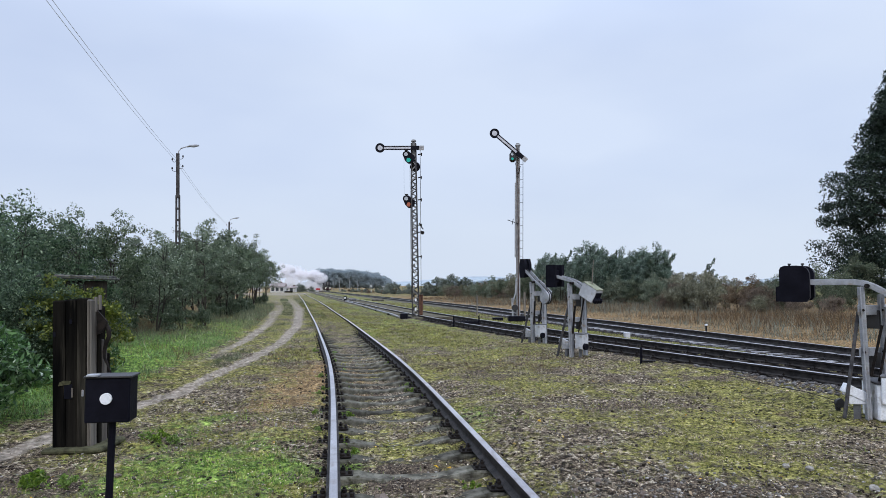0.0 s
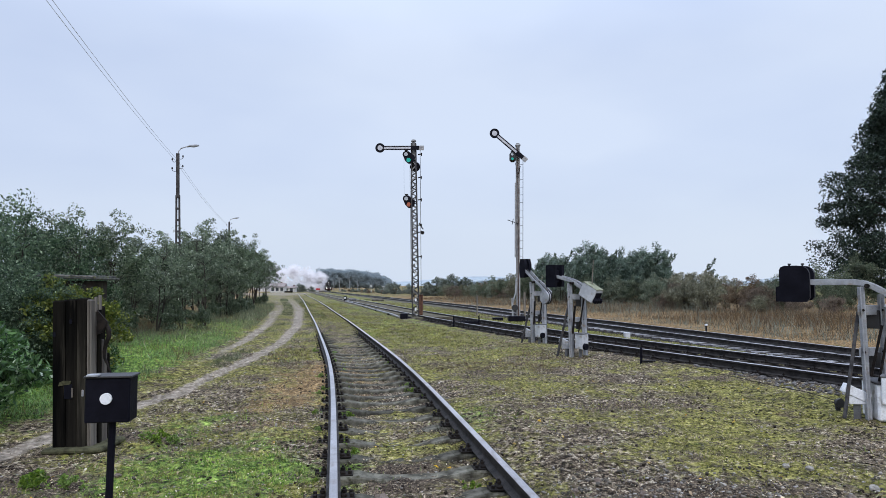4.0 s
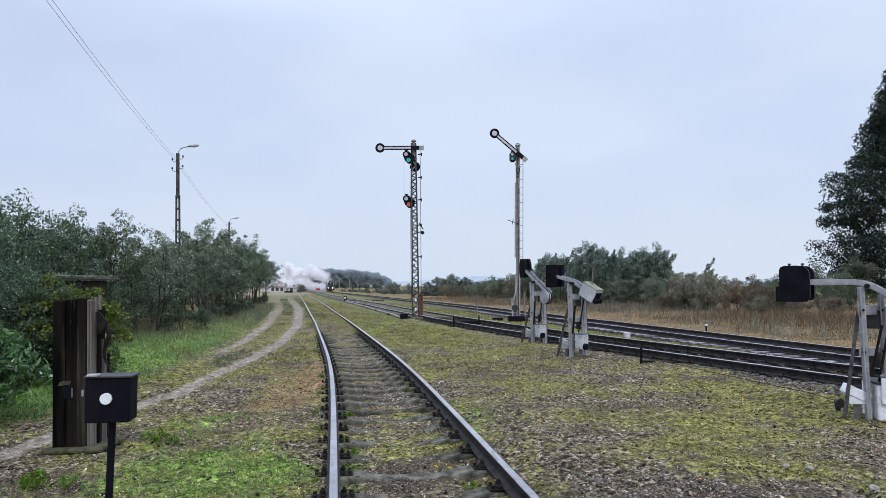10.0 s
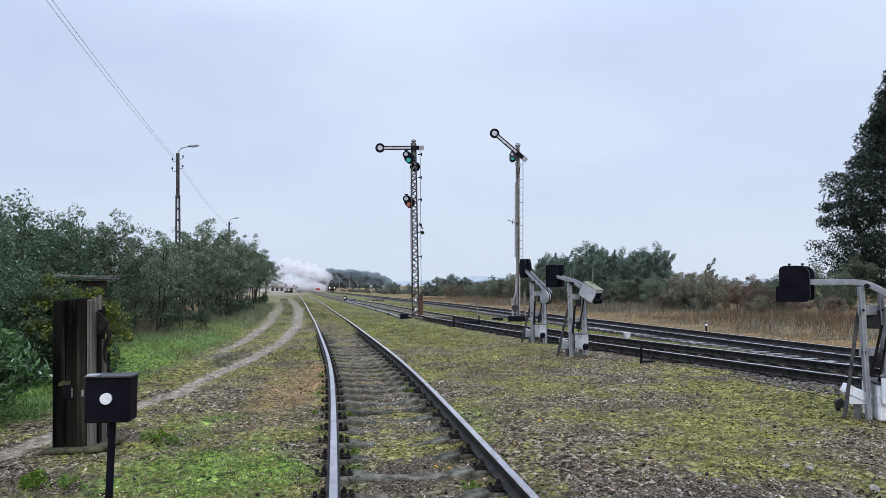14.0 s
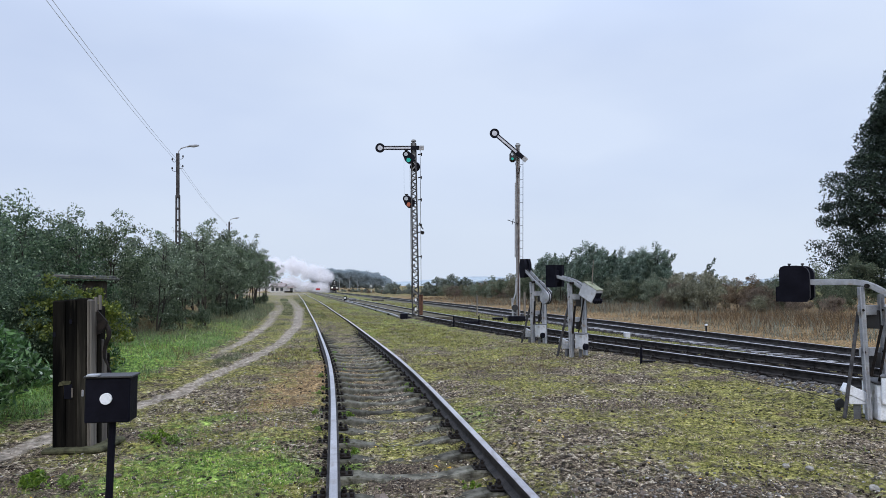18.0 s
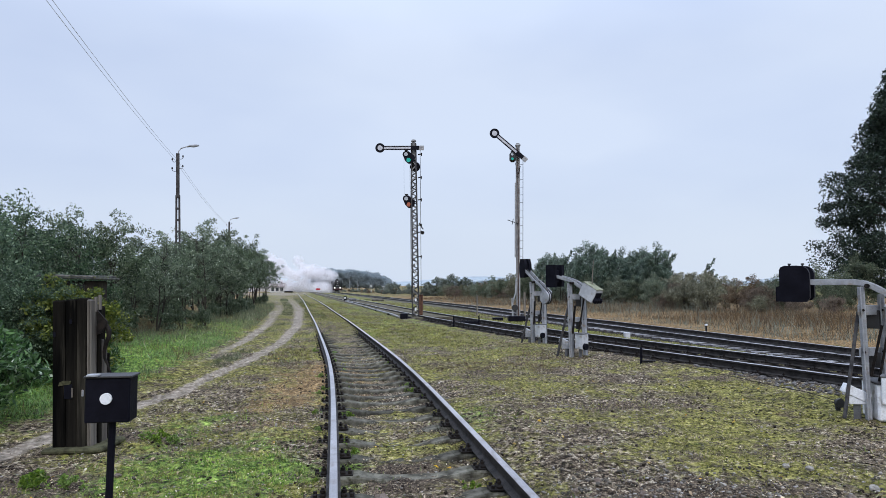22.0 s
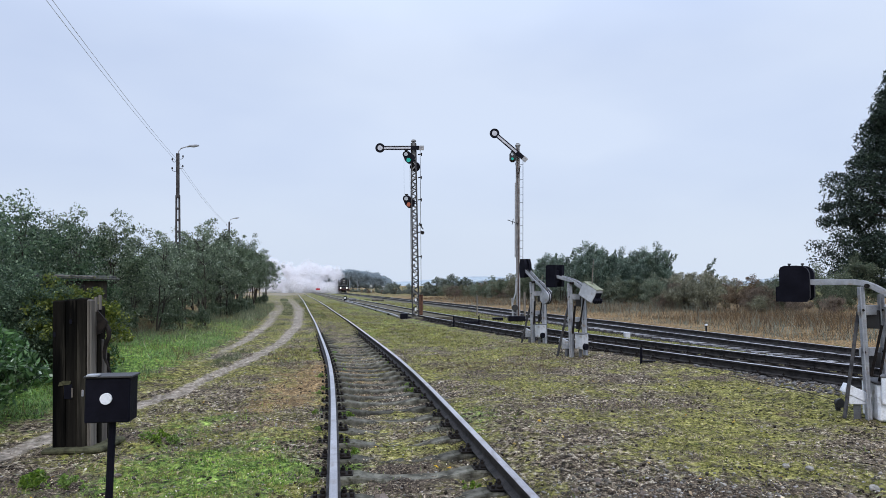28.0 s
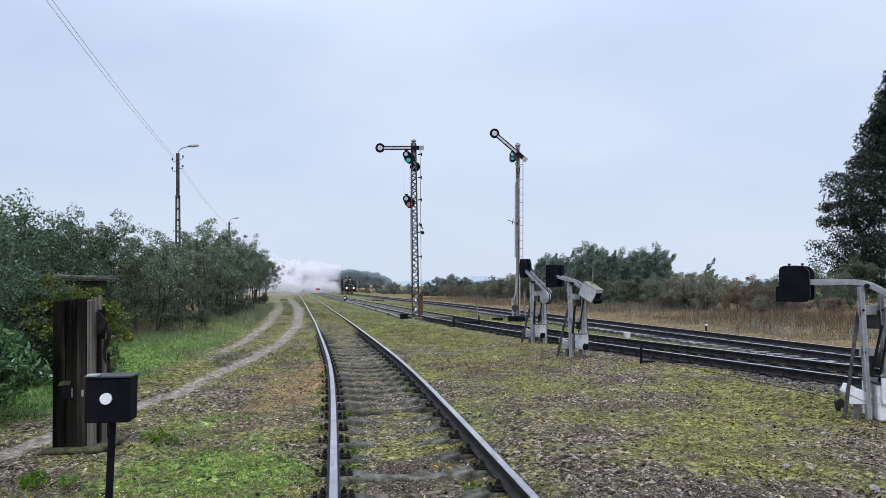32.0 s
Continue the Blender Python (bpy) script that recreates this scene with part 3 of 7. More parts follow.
def bed(name, line, z_top, half, material, label, start, end, crown=-0.171):
    """Ballast bed under a track."""
    xs, ys = smooth_line(line, 1.0)
    k = (ys > start) & (ys < end)
    xs, ys = xs[k], ys[k]
    prof = ((-half - 0.35, -0.52), (-half, crown - 0.055), (-1.12, crown), (0, crown), (1.12, crown), (half, crown - 0.055), (half + 0.35, -0.52))
    g = sweep(xs, ys, 0.0, prof, z_top)
    return tagged(new(name, g.mesh(name, material)), label, "ballast", kind="structure")


# far beds: paler than the near ones, with moss-coloured patches
PALERBALLAST = surface("paler_ballast", (0.050, 0.045, 0.034), (0.155, 0.138, 0.108), 3, 40, 0.95, 0, 0.6, (0.15, 0.145, 0.06))
PALERBALLAST.node_tree.nodes["Principled BSDF"].inputs["Specular IOR Level"].default_value = 0.03
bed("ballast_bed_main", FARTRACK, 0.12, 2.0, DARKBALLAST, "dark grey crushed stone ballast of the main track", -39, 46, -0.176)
bed("ballast_bed_main_far", FARTRACK, 0.12, 2.0, PALERBALLAST, "paler grey ballast of the main track", 45.2, 420, -0.150)
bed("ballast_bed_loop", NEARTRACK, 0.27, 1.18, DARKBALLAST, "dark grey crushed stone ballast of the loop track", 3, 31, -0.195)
bed("ballast_bed_loop_far", NEARTRACK, 0.27, 1.2, PALERBALLAST, "paler grey ballast of the loop track with moss", 30.2, 290, -0.075)


def stones(name, pts, sizes, material, label):
    """Loose stones: small broken blocks with uneven corners, one mesh."""
    base = np.array([(a, b, c) for a in (-0.62, 0.62) for b in (-0.62, 0.62) for c in (-0.5, 0.5)], float)
    quad = np.array([(0, 1, 3, 2), (4, 6, 7, 5), (0, 4, 5, 1), (2, 3, 7, 6), (0, 2, 6, 4), (1, 5, 7, 3)])
    n = len(pts)
    rng = np.random.default_rng(5)
    v = base[None] * rng.uniform(0.45, 1.3, (n, 8, 1)) * rng.uniform(0.7, 1.25, (n, 1, 3)) * sizes[:, None, None]
    a, t = rng.uniform(0, 6.28, n), rng.normal(0, 0.35, n)
    c, s = np.cos(a)[:, None], np.sin(a)[:, None]
    tc, ts = np.cos(t)[:, None], np.sin(t)[:, None]
    vy, vz = v[..., 1] * tc - v[..., 2] * ts, v[..., 1] * ts + v[..., 2] * tc
    v = np.stack([v[..., 0] * c - vy * s, v[..., 0] * s + vy * c, vz * 0.8], -1) + pts[:, None]
    f = quad[None] + (np.arange(n) * 8)[:, None, None]
    ob = new(name, big_mesh(name, v.reshape(-1, 3), f.reshape(-1, 4), material))
    return tagged(ob, label, "stones", kind="stuff")


def island_stone():
    m = surface("ballast_pebbles", (0.20, 0.19, 0.18), (0.52, 0.50, 0.47), 5, 60, 0.9, 0, 0.3)
    n, l = m.node_tree.nodes, m.node_tree.links
    geo, ramp, mx = n.new("ShaderNodeNewGeometry"), n.new("ShaderNodeValToRGB"), n.new("ShaderNodeMixRGB")
    ramp.color_ramp.elements[0].color, ramp.color_ramp.elements[1].color = (0.15, 0.13, 0.12, 1), (0.95, 0.93, 0.92, 1)
    mx.blend_type = "MULTIPLY"
    mx.inputs["Fac"].default_value = 1
    src = n["Principled BSDF"].inputs["Base Color"].links[0].from_socket
    l.new(geo.outputs["Random Per Island"], ramp.inputs["Fac"])
    l.new(src, mx.inputs["Color1"]), l.new(ramp.outputs["Color"], mx.inputs["Color2"]), l.new(mx.outputs["Color"], n["Principled BSDF"].inputs["Base Color"])
    return m


PEBBLE = island_stone()


OILY = surface("oily_stone", (0.012, 0.011, 0.010), (0.075, 0.068, 0.064), 5, 60, 0.95, 0, 0.3, (0.15, 0.145, 0.15))


def scatter_bed(name, line, z, half, y0, y1, count, label):
    rng = np.random.default_rng(11)
    y = y0 + (y1 - y0) * rng.uniform(0, 1, count) ** 1.6
    side = rng.uniform(-half, half, count)
    x = rows_at(line, y) + side * 1.06
    zz = z + np.where(np.abs(side) > 1.4, -0.04 * (np.abs(side) - 1.4) / 0.4, 0) + rng.uniform(-0.02, 0.01, count) + fall(y)
    return stones(name, np.stack([x, y, zz], -1), rng.uniform(0.02, 0.045, count), OILY, label)


scatter_bed("loop_ballast_stones", NEARTRACK, 0.05, 1.05, 7, 34, 12000, "loose grey ballast stones between the rails")
scatter_bed("main_ballast_stones", FARTRACK, -0.066, 1.95, 14, 44, 12000, "loose grey ballast stones of main track")

rng_s = np.random.default_rng(17)
ys_ = 8.6 + 4.6 * rng_s.uniform(0, 1, 620) ** 1.7
off_ = -0.95 - 0.75 * rng_s.uniform(0, 1, 620) ** 1.6 * np.clip((13.4 - ys_) / 2.5, 0.15, 1)
xs_s = rows_at(NEARTRACK, ys_) + off_ * 1.07
PALEPEBBLE = surface("pale_shoulder_stone", (0.05, 0.046, 0.044), (0.21, 0.20, 0.195), 6, 60, 0.9, 0, 0.3)
stones("shoulder_stones", np.stack([xs_s, ys_, ground_z(xs_s, ys_) + 0.012], -1), rng_s.uniform(0.015, 0.045, 620), PALEPEBBLE, "pale loose stones on the ballast shoulder")


# ---- semaphore signals ----
DULLRUST = surface("dull_rust", (0.075, 0.036, 0.024), (0.135, 0.068, 0.044), 9, 70, 0.85, 0.1, 0.4)
GREENLENS = glow("green_lens", (0.0, 0.30, 0.24), 0.22)
ORANGELENS = glow("orange_lens", (0.30, 0.075, 0.035), 0.12)
LENS = surface("clear_lens", (0.30, 0.32, 0.35), (0.42, 0.44, 0.47), 5, 30, 0.15, 0, 0.0)


ARMWHITE = surface("dulled_white_paint", (0.38, 0.38, 0.42), (0.52, 0.52, 0.55), 4, 50, 0.6, 0, 0.1, (0.32, 0.31, 0.30))


def semaphore_arm(parent, pivot, angle, length=1.62):
    """White arm with a black border and a ring disc at its end; angle: degrees above level, pointing to -x."""
    a = radians(angle)
    ax, ay = Vector((-math.cos(a), 0, math.sin(a))), Vector((math.sin(a), 0, math.cos(a)))
    o = Vector(pivot)
    arm = part("arm", Geo().plate([(-0.45, -0.11), (length - 0.2, -0.10), (length - 0.2, 0.10), (-0.45, 0.11)], o, ax, ay, 0.02), BLACK, parent, "white semaphore arm with black border")
    part("arm_face", Geo().plate([(0.1, -0.05), (length - 0.19, -0.045), (length - 0.19, 0.045), (0.1, 0.05)], o - Vector((0, 0.014, 0)), ax, ay, 0.006), ARMWHITE, arm)
    end = o + ax * length
    part("disc", Geo().plate(disc(0.235, 28), end, ax, ay, 0.026), BLACK, arm, "black ring disc with white centre")
    part("disc_face", Geo().plate(disc(0.125, 24), end - Vector((0, 0.018, 0)), ax, ay, 0.008), ARMWHITE, arm)
    part("counterweight", Geo().plate(round_rect(0.24, 0.22, 0.03), o - ax * 0.42, ax, ay, 0.07), GALV, arm)
    return arm


def signal_lamp(parent, x, z, lens, label):
    """Lamp housing with a spectacle plate that holds a coloured glass."""
    house = part("lamp", Geo().box((x - 0.02, 0.02, z), (0.2, 0.22, 0.3), 0.04).tube((x - 0.02, 0.02, z + 0.14), (x - 0.02, 0.02, z + 0.27), 0.055, n=10).tube((x - 0.02, 0.02, z + 0.26), (x - 0.02, 0.02, z + 0.29), 0.085, n=10), DARK, parent, label)
    spec = [(-0.2, 0.04), (-0.17, 0.15), (-0.05, 0.22), (0.1, 0.2), (0.3, 0.05), (0.42, -0.06), (0.36, -0.3), (0.22, -0.42), (0.08, -0.42), (-0.08, -0.26)]
    part("spectacle", Geo().plate(spec, (x, -0.13, z), (1, 0, 0), (0, 0, 1), 0.03), BLACK, house)
    part("clear_glass", Geo().plate(disc(0.095), (x - 0.03, -0.155, z + 0.05), (1, 0, 0), (0, 0, 1), 0.03), LENS, house)
    part("coloured_glass", Geo().plate(disc(0.105), (x + 0.10, -0.155, z - 0.24), (1, 0, 0), (0, 0, 1), 0.03), lens, house)


MIDSTEEL = surface("mid_grey_steel", (0.15, 0.15, 0.155), (0.26, 0.255, 0.25), 9, 80, 0.7, 0.2, 0.2)
LATTICE = surface("dull_mast_steel", (0.028, 0.028, 0.031), (0.080, 0.078, 0.078), 9, 80, 0.8, 0.1, 0.2, (0.06, 0.045, 0.038))


def lattice_signal():
    s = thing("semaphore_signal", -1.33, 31.9, 0.0, 0, "tall lattice semaphore signal with level white arm and green light", "railway signal", "semaphore signals")
    H = 8.75
    wd = lambda z: 0.155 - 0.05 * z / H
    cx = lambda z: -0.13 * z / H
    for sx in (-1, 1):
        for sy in (-1, 1):
            part("chord", Geo().bar((cx(0) + sx * wd(0), sy * wd(0), 0.1), (cx(H) + sx * wd(H), sy * wd(H), H), 0.062, 0.05, (0, 1, 0), 0.006), LATTICE, s)
    n = 29
    # Rear and side lattices darker and denser, to put shade inside the mast.
    for side in range(4):
        g = Geo()
        n = 29 if side == 1 else 52
        for i in range(n):
            z0, z1 = 0.15 + (H - 1.0) * i / n, 0.15 + (H - 1.0) * (i + 1) / n
            u0, u1 = (-1, 1) if i % 2 else (1, -1)
            p = lambda z, u: (cx(z) + (u * wd(z) if side < 2 else (wd(z) if side == 2 else -wd(z))), (u * wd(z) if side > 1 else (wd(z) if side == 0 else -wd(z))), z)
            g.bar(p(z0, u0), p(z1, u1), 0.05 if side == 1 else 0.055, 0.012, (0, 1, 0) if side < 2 else (1, 0, 0))
        part("lattice", g, MIDSTEEL if side == 1 else LATTICE, s)
    part("mast_head", Geo().box((cx(H), 0, H - 0.42), (0.16, 0.16, 0.9), 0.02).tube((cx(H), 0, H), (cx(H), 0, H + 0.08), 0.08, n=12).tube((cx(H), 0, H + 0.08), (cx(H), 0, H + 0.17), 0.13, 0.10, n=14), MIDSTEEL, s)
    semaphore_arm(s, (cx(H) - 0.02, -0.22, 8.47), 0)
    signal_lamp(s, -0.47, 8.12, GREENLENS, "dark signal lamp showing green glass")
    signal_lamp(s, -0.45, 5.92, ORANGELENS, "dark signal lamp with orange glass")
    part("spectacle_disc", Geo().plate(disc(0.25, 24), (-0.06, 0.25, 7.62), (1, 0, 0), (0, 0, 1), 0.03), BLACK, s)
    part("signal_rod", Geo().tube((-0.30, -0.16, 7.9), (-0.21, -0.2, 1.0), 0.011, n=6), IRON, s)
    part("hoist_wire", Geo().tube((-0.6, -0.1, 8.0), (-0.58, -0.1, 6.1), 0.004, n=4).tube((0.2, -0.1, 8.6), (0.27, -0.2, 0.9), 0.012, n=5), IRON, s)
    for z in (8.15, 7.0, 5.9, 4.65, 4.3, 3.1):
        part("bracket", Geo().bar((0.1, -0.15, z), (0.3, -0.2, z + 0.03), 0.03, 0.05).box((0.27, -0.2, z), (0.05, 0.05, 0.16), 0.01), IRON, s)
    part("pulley_arm", Geo().bar((0.16, -0.2, 4.75), (0.36, -0.2, 4.45), 0.04, 0.05).plate(disc(0.09, 14), (0.33, -0.24, 4.28), (1, 0, 0), (0, 0, 1), 0.03), IRON, s)
    for z in (3.25, 2.75, 2.3, 1.7, 1.0, 0.55):
        part("plate", Geo().plate(round_rect(0.09, 0.14, 0.03), (0.0, -0.2, z), (1, 0, 0), (0, 0, 1), 0.012), WHITEPAINT, s, "small white plate")
    part("machine_case", Geo().box((0.24, 0.0, 0.75), (0.2, 0.3, 0.95), 0.015).box((0.24, 0, 1.24), (0.24, 0.34, 0.04), 0.01), DULLRUST, s, "rusty machine case")
    part("base_slab", Geo().box((0.0, 0.0, 0.06), (1.0, 0.9, 0.16), 0.02), IRON, s)
    part("wheel_box", Geo().box((-0.55, -0.35, 0.17), (0.36, 0.45, 0.36), 0.02).box((-0.2, -0.3, 0.13), (0.8, 0.3, 0.1), 0.02), BLACK, s, "black wire wheel box")
    return s


def tube_signal():
    s = thing("semaphore_signal", 3.62, 31.2, 0.05, 0, "slender steel semaphore signal with arm raised skyward", "railway signal", "semaphore signals")
    H = 8.4
    for dx in (-0.07, 0.09):
        part("mast_channel", Geo().bar((dx * 0.75 - 0.03, 0, 0.1), (dx * 0.75, 0, H), 0.075, 0.12, (0, 1, 0), 0.010), GALV if dx > 0 else MIDSTEEL, s)
    part("mast_web", Geo().bar((-0.02, 0.02, 0.1), (0.01, 0.02, H - 0.05), 0.05, 0.05, (0, 1, 0)), DULLRUST, s)
    part("mast_head", Geo().box((0.01, 0, H + 0.04), (0.25, 0.22, 0.08), 0.02).tube((0.01, 0, H + 0.06), (0.01, 0, H + 0.14), 0.08, n=12), GALV, s)
    semaphore_arm(s, (0.0, -0.2, 8.0), 41, 1.50)
    house = part("lamp", Geo().box((-0.26, -0.1, 7.84), (0.3, 0.24, 0.48), 0.08).tube((-0.3, -0.1, 8.02), (-0.3, -0.1, 8.14), 0.05, n=8), DARK, s, "dark signal lamp")
    part("dark_glass", Geo().plate(disc(0.06), (-0.29, -0.225, 7.96), (1, 0, 0), (0, 0, 1), 0.03), LENS, house)
    part("green_glass", Geo().plate(disc(0.06), (-0.28, -0.225, 7.74), (1, 0, 0), (0, 0, 1), 0.03), GREENLENS, house)
    part("lever", Geo().bar((-0.12, -0.16, 7.55), (-0.05, -0.16, 6.9), 0.03, 0.03).bar((0.1, -0.16, 7.4), (0.02, -0.16, 7.0), 0.03, 0.04), IRON, s)
    part("side_pipe", Geo().tube((-0.13, -0.1, 6.6), (-0.16, -0.1, 3.0), 0.03, n=10), GALV, s)
    part("ladder_rail", Geo().tube((0.25, -0.05, 7.75), (0.21, -0.05, 2.6), 0.013, n=6), IRON, s)
    for i in range(14):
        z = 7.5 - 0.37 * i
        part("rung", Geo().tube((0.06, -0.05, z), (0.25 - 0.0078 * i * 0.37, -0.05, z), 0.008, n=5), IRON, s)
    part("wire_bracket", Geo().bar((-0.52, -0.1, 4.8), (0.0, -0.1, 4.62), 0.025, 0.03).bar((-0.3, -0.1, 4.58), (-0.24, -0.1, 4.86), 0.025, 0.03), IRON, s)
    part("drive_lever", Geo().bar((-0.12, -0.16, 2.0), (-0.16, -0.16, 1.3), 0.05, 0.07).bar((-0.16, -0.16, 1.3), (-0.3, -0.16, 0.85), 0.05, 0.06).bar((-0.32, -0.16, 1.05), (-0.3, -0.16, 0.2), 0.05, 0.08), GREYPAINT, s, "cream painted drive lever")
    part("drive_wheel", Geo().plate(disc(0.15, 20), (-0.2, -0.2, 0.6), (1, 0, 0), (0, 0, 1), 0.05), DARK, s)
    part("side_board", Geo().box((0.28, -0.05, 0.75), (0.1, 0.1, 1.2), 0.01), PALETIMBER, s)
    part("base_box", Geo().box((-0.12, -0.1, 0.08), (0.8, 0.6, 0.26), 0.02).box((-1.0, 0.1, 0.03), (0.5, 0.4, 0.18), 0.02), BLACK, s, "black base box")
    return s


lattice_signal()
tube_signal()


# ---- level crossing barrier drives ----
MOSSYMETAL = surface("mossy_metal", (0.10, 0.105, 0.06), (0.24, 0.245, 0.17), 9, 60, 0.85, 0, 0.3)
PALEGREY = surface("pale_grey_paint", (0.36, 0.37, 0.39), (0.50, 0.51, 0.53), 5, 60, 0.55, 0.05, 0.15, (0.26, 0.23, 0.19))
MIDGREY = surface("dull_grey_paint", (0.08, 0.08, 0.085), (0.16, 0.16, 0.165), 6, 60, 0.7, 0.1, 0.2)


def barrier_drive(x, y, z, rz, tilt, wheel, shape, lift=0.0):
    s = thing("barrier_drive", x, y, z, rz, "grey level crossing barrier drive with black counterweight, standing on grass", "barrier", "barrier drives")
    P = Vector((0, 0, 1.74 + lift))
    t = radians(tilt)
    d = Vector((-math.cos(t), 0, math.sin(t)))
    # two posts with ties
    for k, (px, py) in enumerate(((-0.02, -0.13), (0.17, 0.13))):
        top = 1.68 + lift - 0.1 * k
        part("post", Geo().bar((px + 0.04, py, 0), (px, py, top), 0.075, 0.09, (0, 1, 0), 0.008), GREYPAINT, s)
        part("post_flange", Geo().bar((px + 0.04, py - 0.035, 0), (px, py - 0.035, top), 0.014, 0.115, (0, 1, 0), 0.003), GREYPAINT, s)
        part("post_web", Geo().bar((px + 0.04, py + 0.035, 0), (px, py + 0.035, top), 0.014, 0.115, (0, 1, 0), 0.003), LATTICE, s)
    for zz, h in ((1.38, 0.13), (0.85, 0.11)):
        part("tie_plate", Geo().bar((-0.05, -0.19, zz + lift * 0.6), (0.21, 0.19, zz + lift * 0.6), 0.03, h, (0, 0, 1), 0.006), GREYPAINT, s)
        for e in (0.15, 0.85):
            part("bolt", Geo().tube((-0.05 + 0.26 * e, -0.19 + 0.38 * e - 0.03, zz + lift * 0.6), (-0.05 + 0.26 * e + 0.02, -0.19 + 0.38 * e - 0.06, zz + lift * 0.6), 0.016, n=6), IRON, s)
    part("gear_plate", Geo().box((0.08, 0.06, 1.26 + lift), (0.17, 0.03, 0.24), 0.01), DARK, s, "dark plate between the posts")
    part("gear_plate", Geo().box((0.09, 0.04, 0.74), (0.14, 0.03, 0.2), 0.01), DARK, s, "dark plate between the posts")
    part("strut", Geo().bar((-0.06, -0.08, 1.36), (-0.22, -0.36, 0.02), 0.04, 0.05, (0, 1, 0), 0.006), LATTICE, s)
    part("brace", Geo().bar((0.06, -0.14, 0.55), (0.2, -0.22, 1.2), 0.03, 0.04, (0, 1, 0)), IRON, s)
    part("pull_rod", Geo().tube((0.3, 0.0, 1.42), (0.12, -0.05, 0.4), 0.016, n=6), IRON, s)
    # beam: level to the counterweight, bent down to the boom side
    reach = 0.66 if shape == 0 else 0.5
    for sy in (-0.085, 0.0, 0.085):
        pts = [P + d * (reach + 0.05), P + d * 0.30, P + d * 0.12, P + Vector((0.0, 0, -0.012)), P + Vector((0.11, 0, -0.06)), P + Vector((0.24, 0, -0.14)), P + Vector((0.55, 0, -0.36))]
        g = Geo()
        for a, b in zip(pts, pts[1:]):
            g.bar(a + Vector((0, sy, 0)), b + Vector((0, sy, 0)), 0.020, 0.075 if sy else 0.05, (0, 0, 1), 0.003)
        part("beam", g, GREYPAINT if sy else MIDGREY, s, "grey bent steel beam")
    part("axle", Geo().tube(P + Vector((0.05, -0.2, -0.05)), P + Vector((0.05, 0.2, -0.05)), 0.03, n=10), IRON, s)
    c = P + d * (reach + 0.1) + Vector((0, 0, -0.02))
    w = part("counterweight", Geo().box(c, (0.2, 0.14, 0.3), 0.01), BLACK, s, "black cast counterweight")
    out = [(-0.245, -0.245), (0.125, -0.245), (0.165, -0.19), (0.165, 0.14), (0.14, 0.20), (0.09, 0.235), (0.02, 0.245), (-0.13, 0.245), (-0.18, 0.225), (-0.20, 0.18), (-0.20, -0.03), (-0.245, -0.05)] if shape == 0 else ([(-0.14, -0.27), (0.14, -0.27), (0.14, 0.27), (-0.14, 0.27)] if shape == 1 else [(-0.08, -0.26), (0.07, -0.26), (0.13, -0.10), (0.13, 0.12), (0.07, 0.28), (-0.08, 0.28), (-0.13, 0.12), (-0.13, -0.10)])
    for k in range(2):
        part("weight_plate", Geo().plate([(a * (1 - 0.05 * k), b * (1 - 0.03 * k)) for a, b in out], c + Vector((0.03 * k, (-0.115 + 0.23 * k) * (0.6 if shape == 2 else 1.0), 0.01 * k)), (1, 0, 0), (0, 0, 1), 0.09), BLACK, w)
    for e in (-0.08, 0.08):
        part("bolt", Geo().tube(c + Vector((e, -0.1, 0.2)), c + Vector((e, -0.1, 0.27)), 0.012, n=6).tube(c + Vector((e, -0.1, 0.255)), c + Vector((e, -0.1, 0.275)), 0.022, n=6), DARK, w)
    # foot box and sill
    case = part("machine_case", Geo().box((0.28, -0.1, 0.38), (0.23, 0.22, 0.34), 0.012), PALEGREY if shape else WHITEPAINT, s, "pale machine case")
    part("case_lid", Geo().box((0.28, -0.1, 0.562), (0.25, 0.24, 0.022), 0.006), MIDGREY, case)
    # Black stub stands for the dark opening low in the case.
    part("case_cavity", Geo().tube((0.395, -0.14, 0.27), (0.45, -0.14, 0.27), 0.075, n=14), BLACK, case)
    part("case_leg", Geo().bar((0.24, -0.1, 0.0), (0.24, -0.1, 0.2), 0.05, 0.06, (0, 1, 0), 0.005), MIDGREY, s)
    part("foot_beam", Geo().bar((-0.24, -0.25, 0.40), (0.02, -0.11, 0.26), 0.11, 0.12, (0, 0, 1), 0.008), GREYPAINT if shape else WHITEPAINT, s)
    part("foot_block", Geo().bar((-0.20, -0.22, 0.25), (0.02, -0.11, 0.25), 0.10, 0.12, (0, 0, 1), 0.008), GREYPAINT if shape else WHITEPAINT, s)
    part("foot_leg", Geo().box((-0.10, -0.16, 0.1), (0.08, 0.06, 0.24), 0.006), MIDGREY, s)
    if wheel:
        hub = P + Vector((0.47, -0.1, -0.47))
        for k in range(2):
            wh = part("rope_wheel", Geo().plate(disc(0.175, 28), hub + Vector((0, 0.065 * k, 0)), (1, 0, 0), (0, 0, 1), 0.05), GREYPAINT, s, "pale grey rope wheel")
            part("wheel_rim", Geo().plate(disc(0.187, 28), hub + Vector((0, 0.065 * k + 0.03, 0)), (1, 0, 0), (0, 0, 1), 0.02), BLACK, wh)
    else:
        hub = P + Vector((0.48, 0, -0.27))
        q = Matrix.Rotation(radians(28), 3, "Y")
        bx = part("boom_socket", Geo().box(hub, (0.42, 0.26, 0.33), 0.012, q), PALEGREY, s, "pale grey boom socket")
        part("socket_lid", Geo().box(hub + q @ Vector((0, 0, 0.172)), (0.43, 0.27, 0.014), 0.004, q), MOSSYMETAL, bx, "mossy top plate")
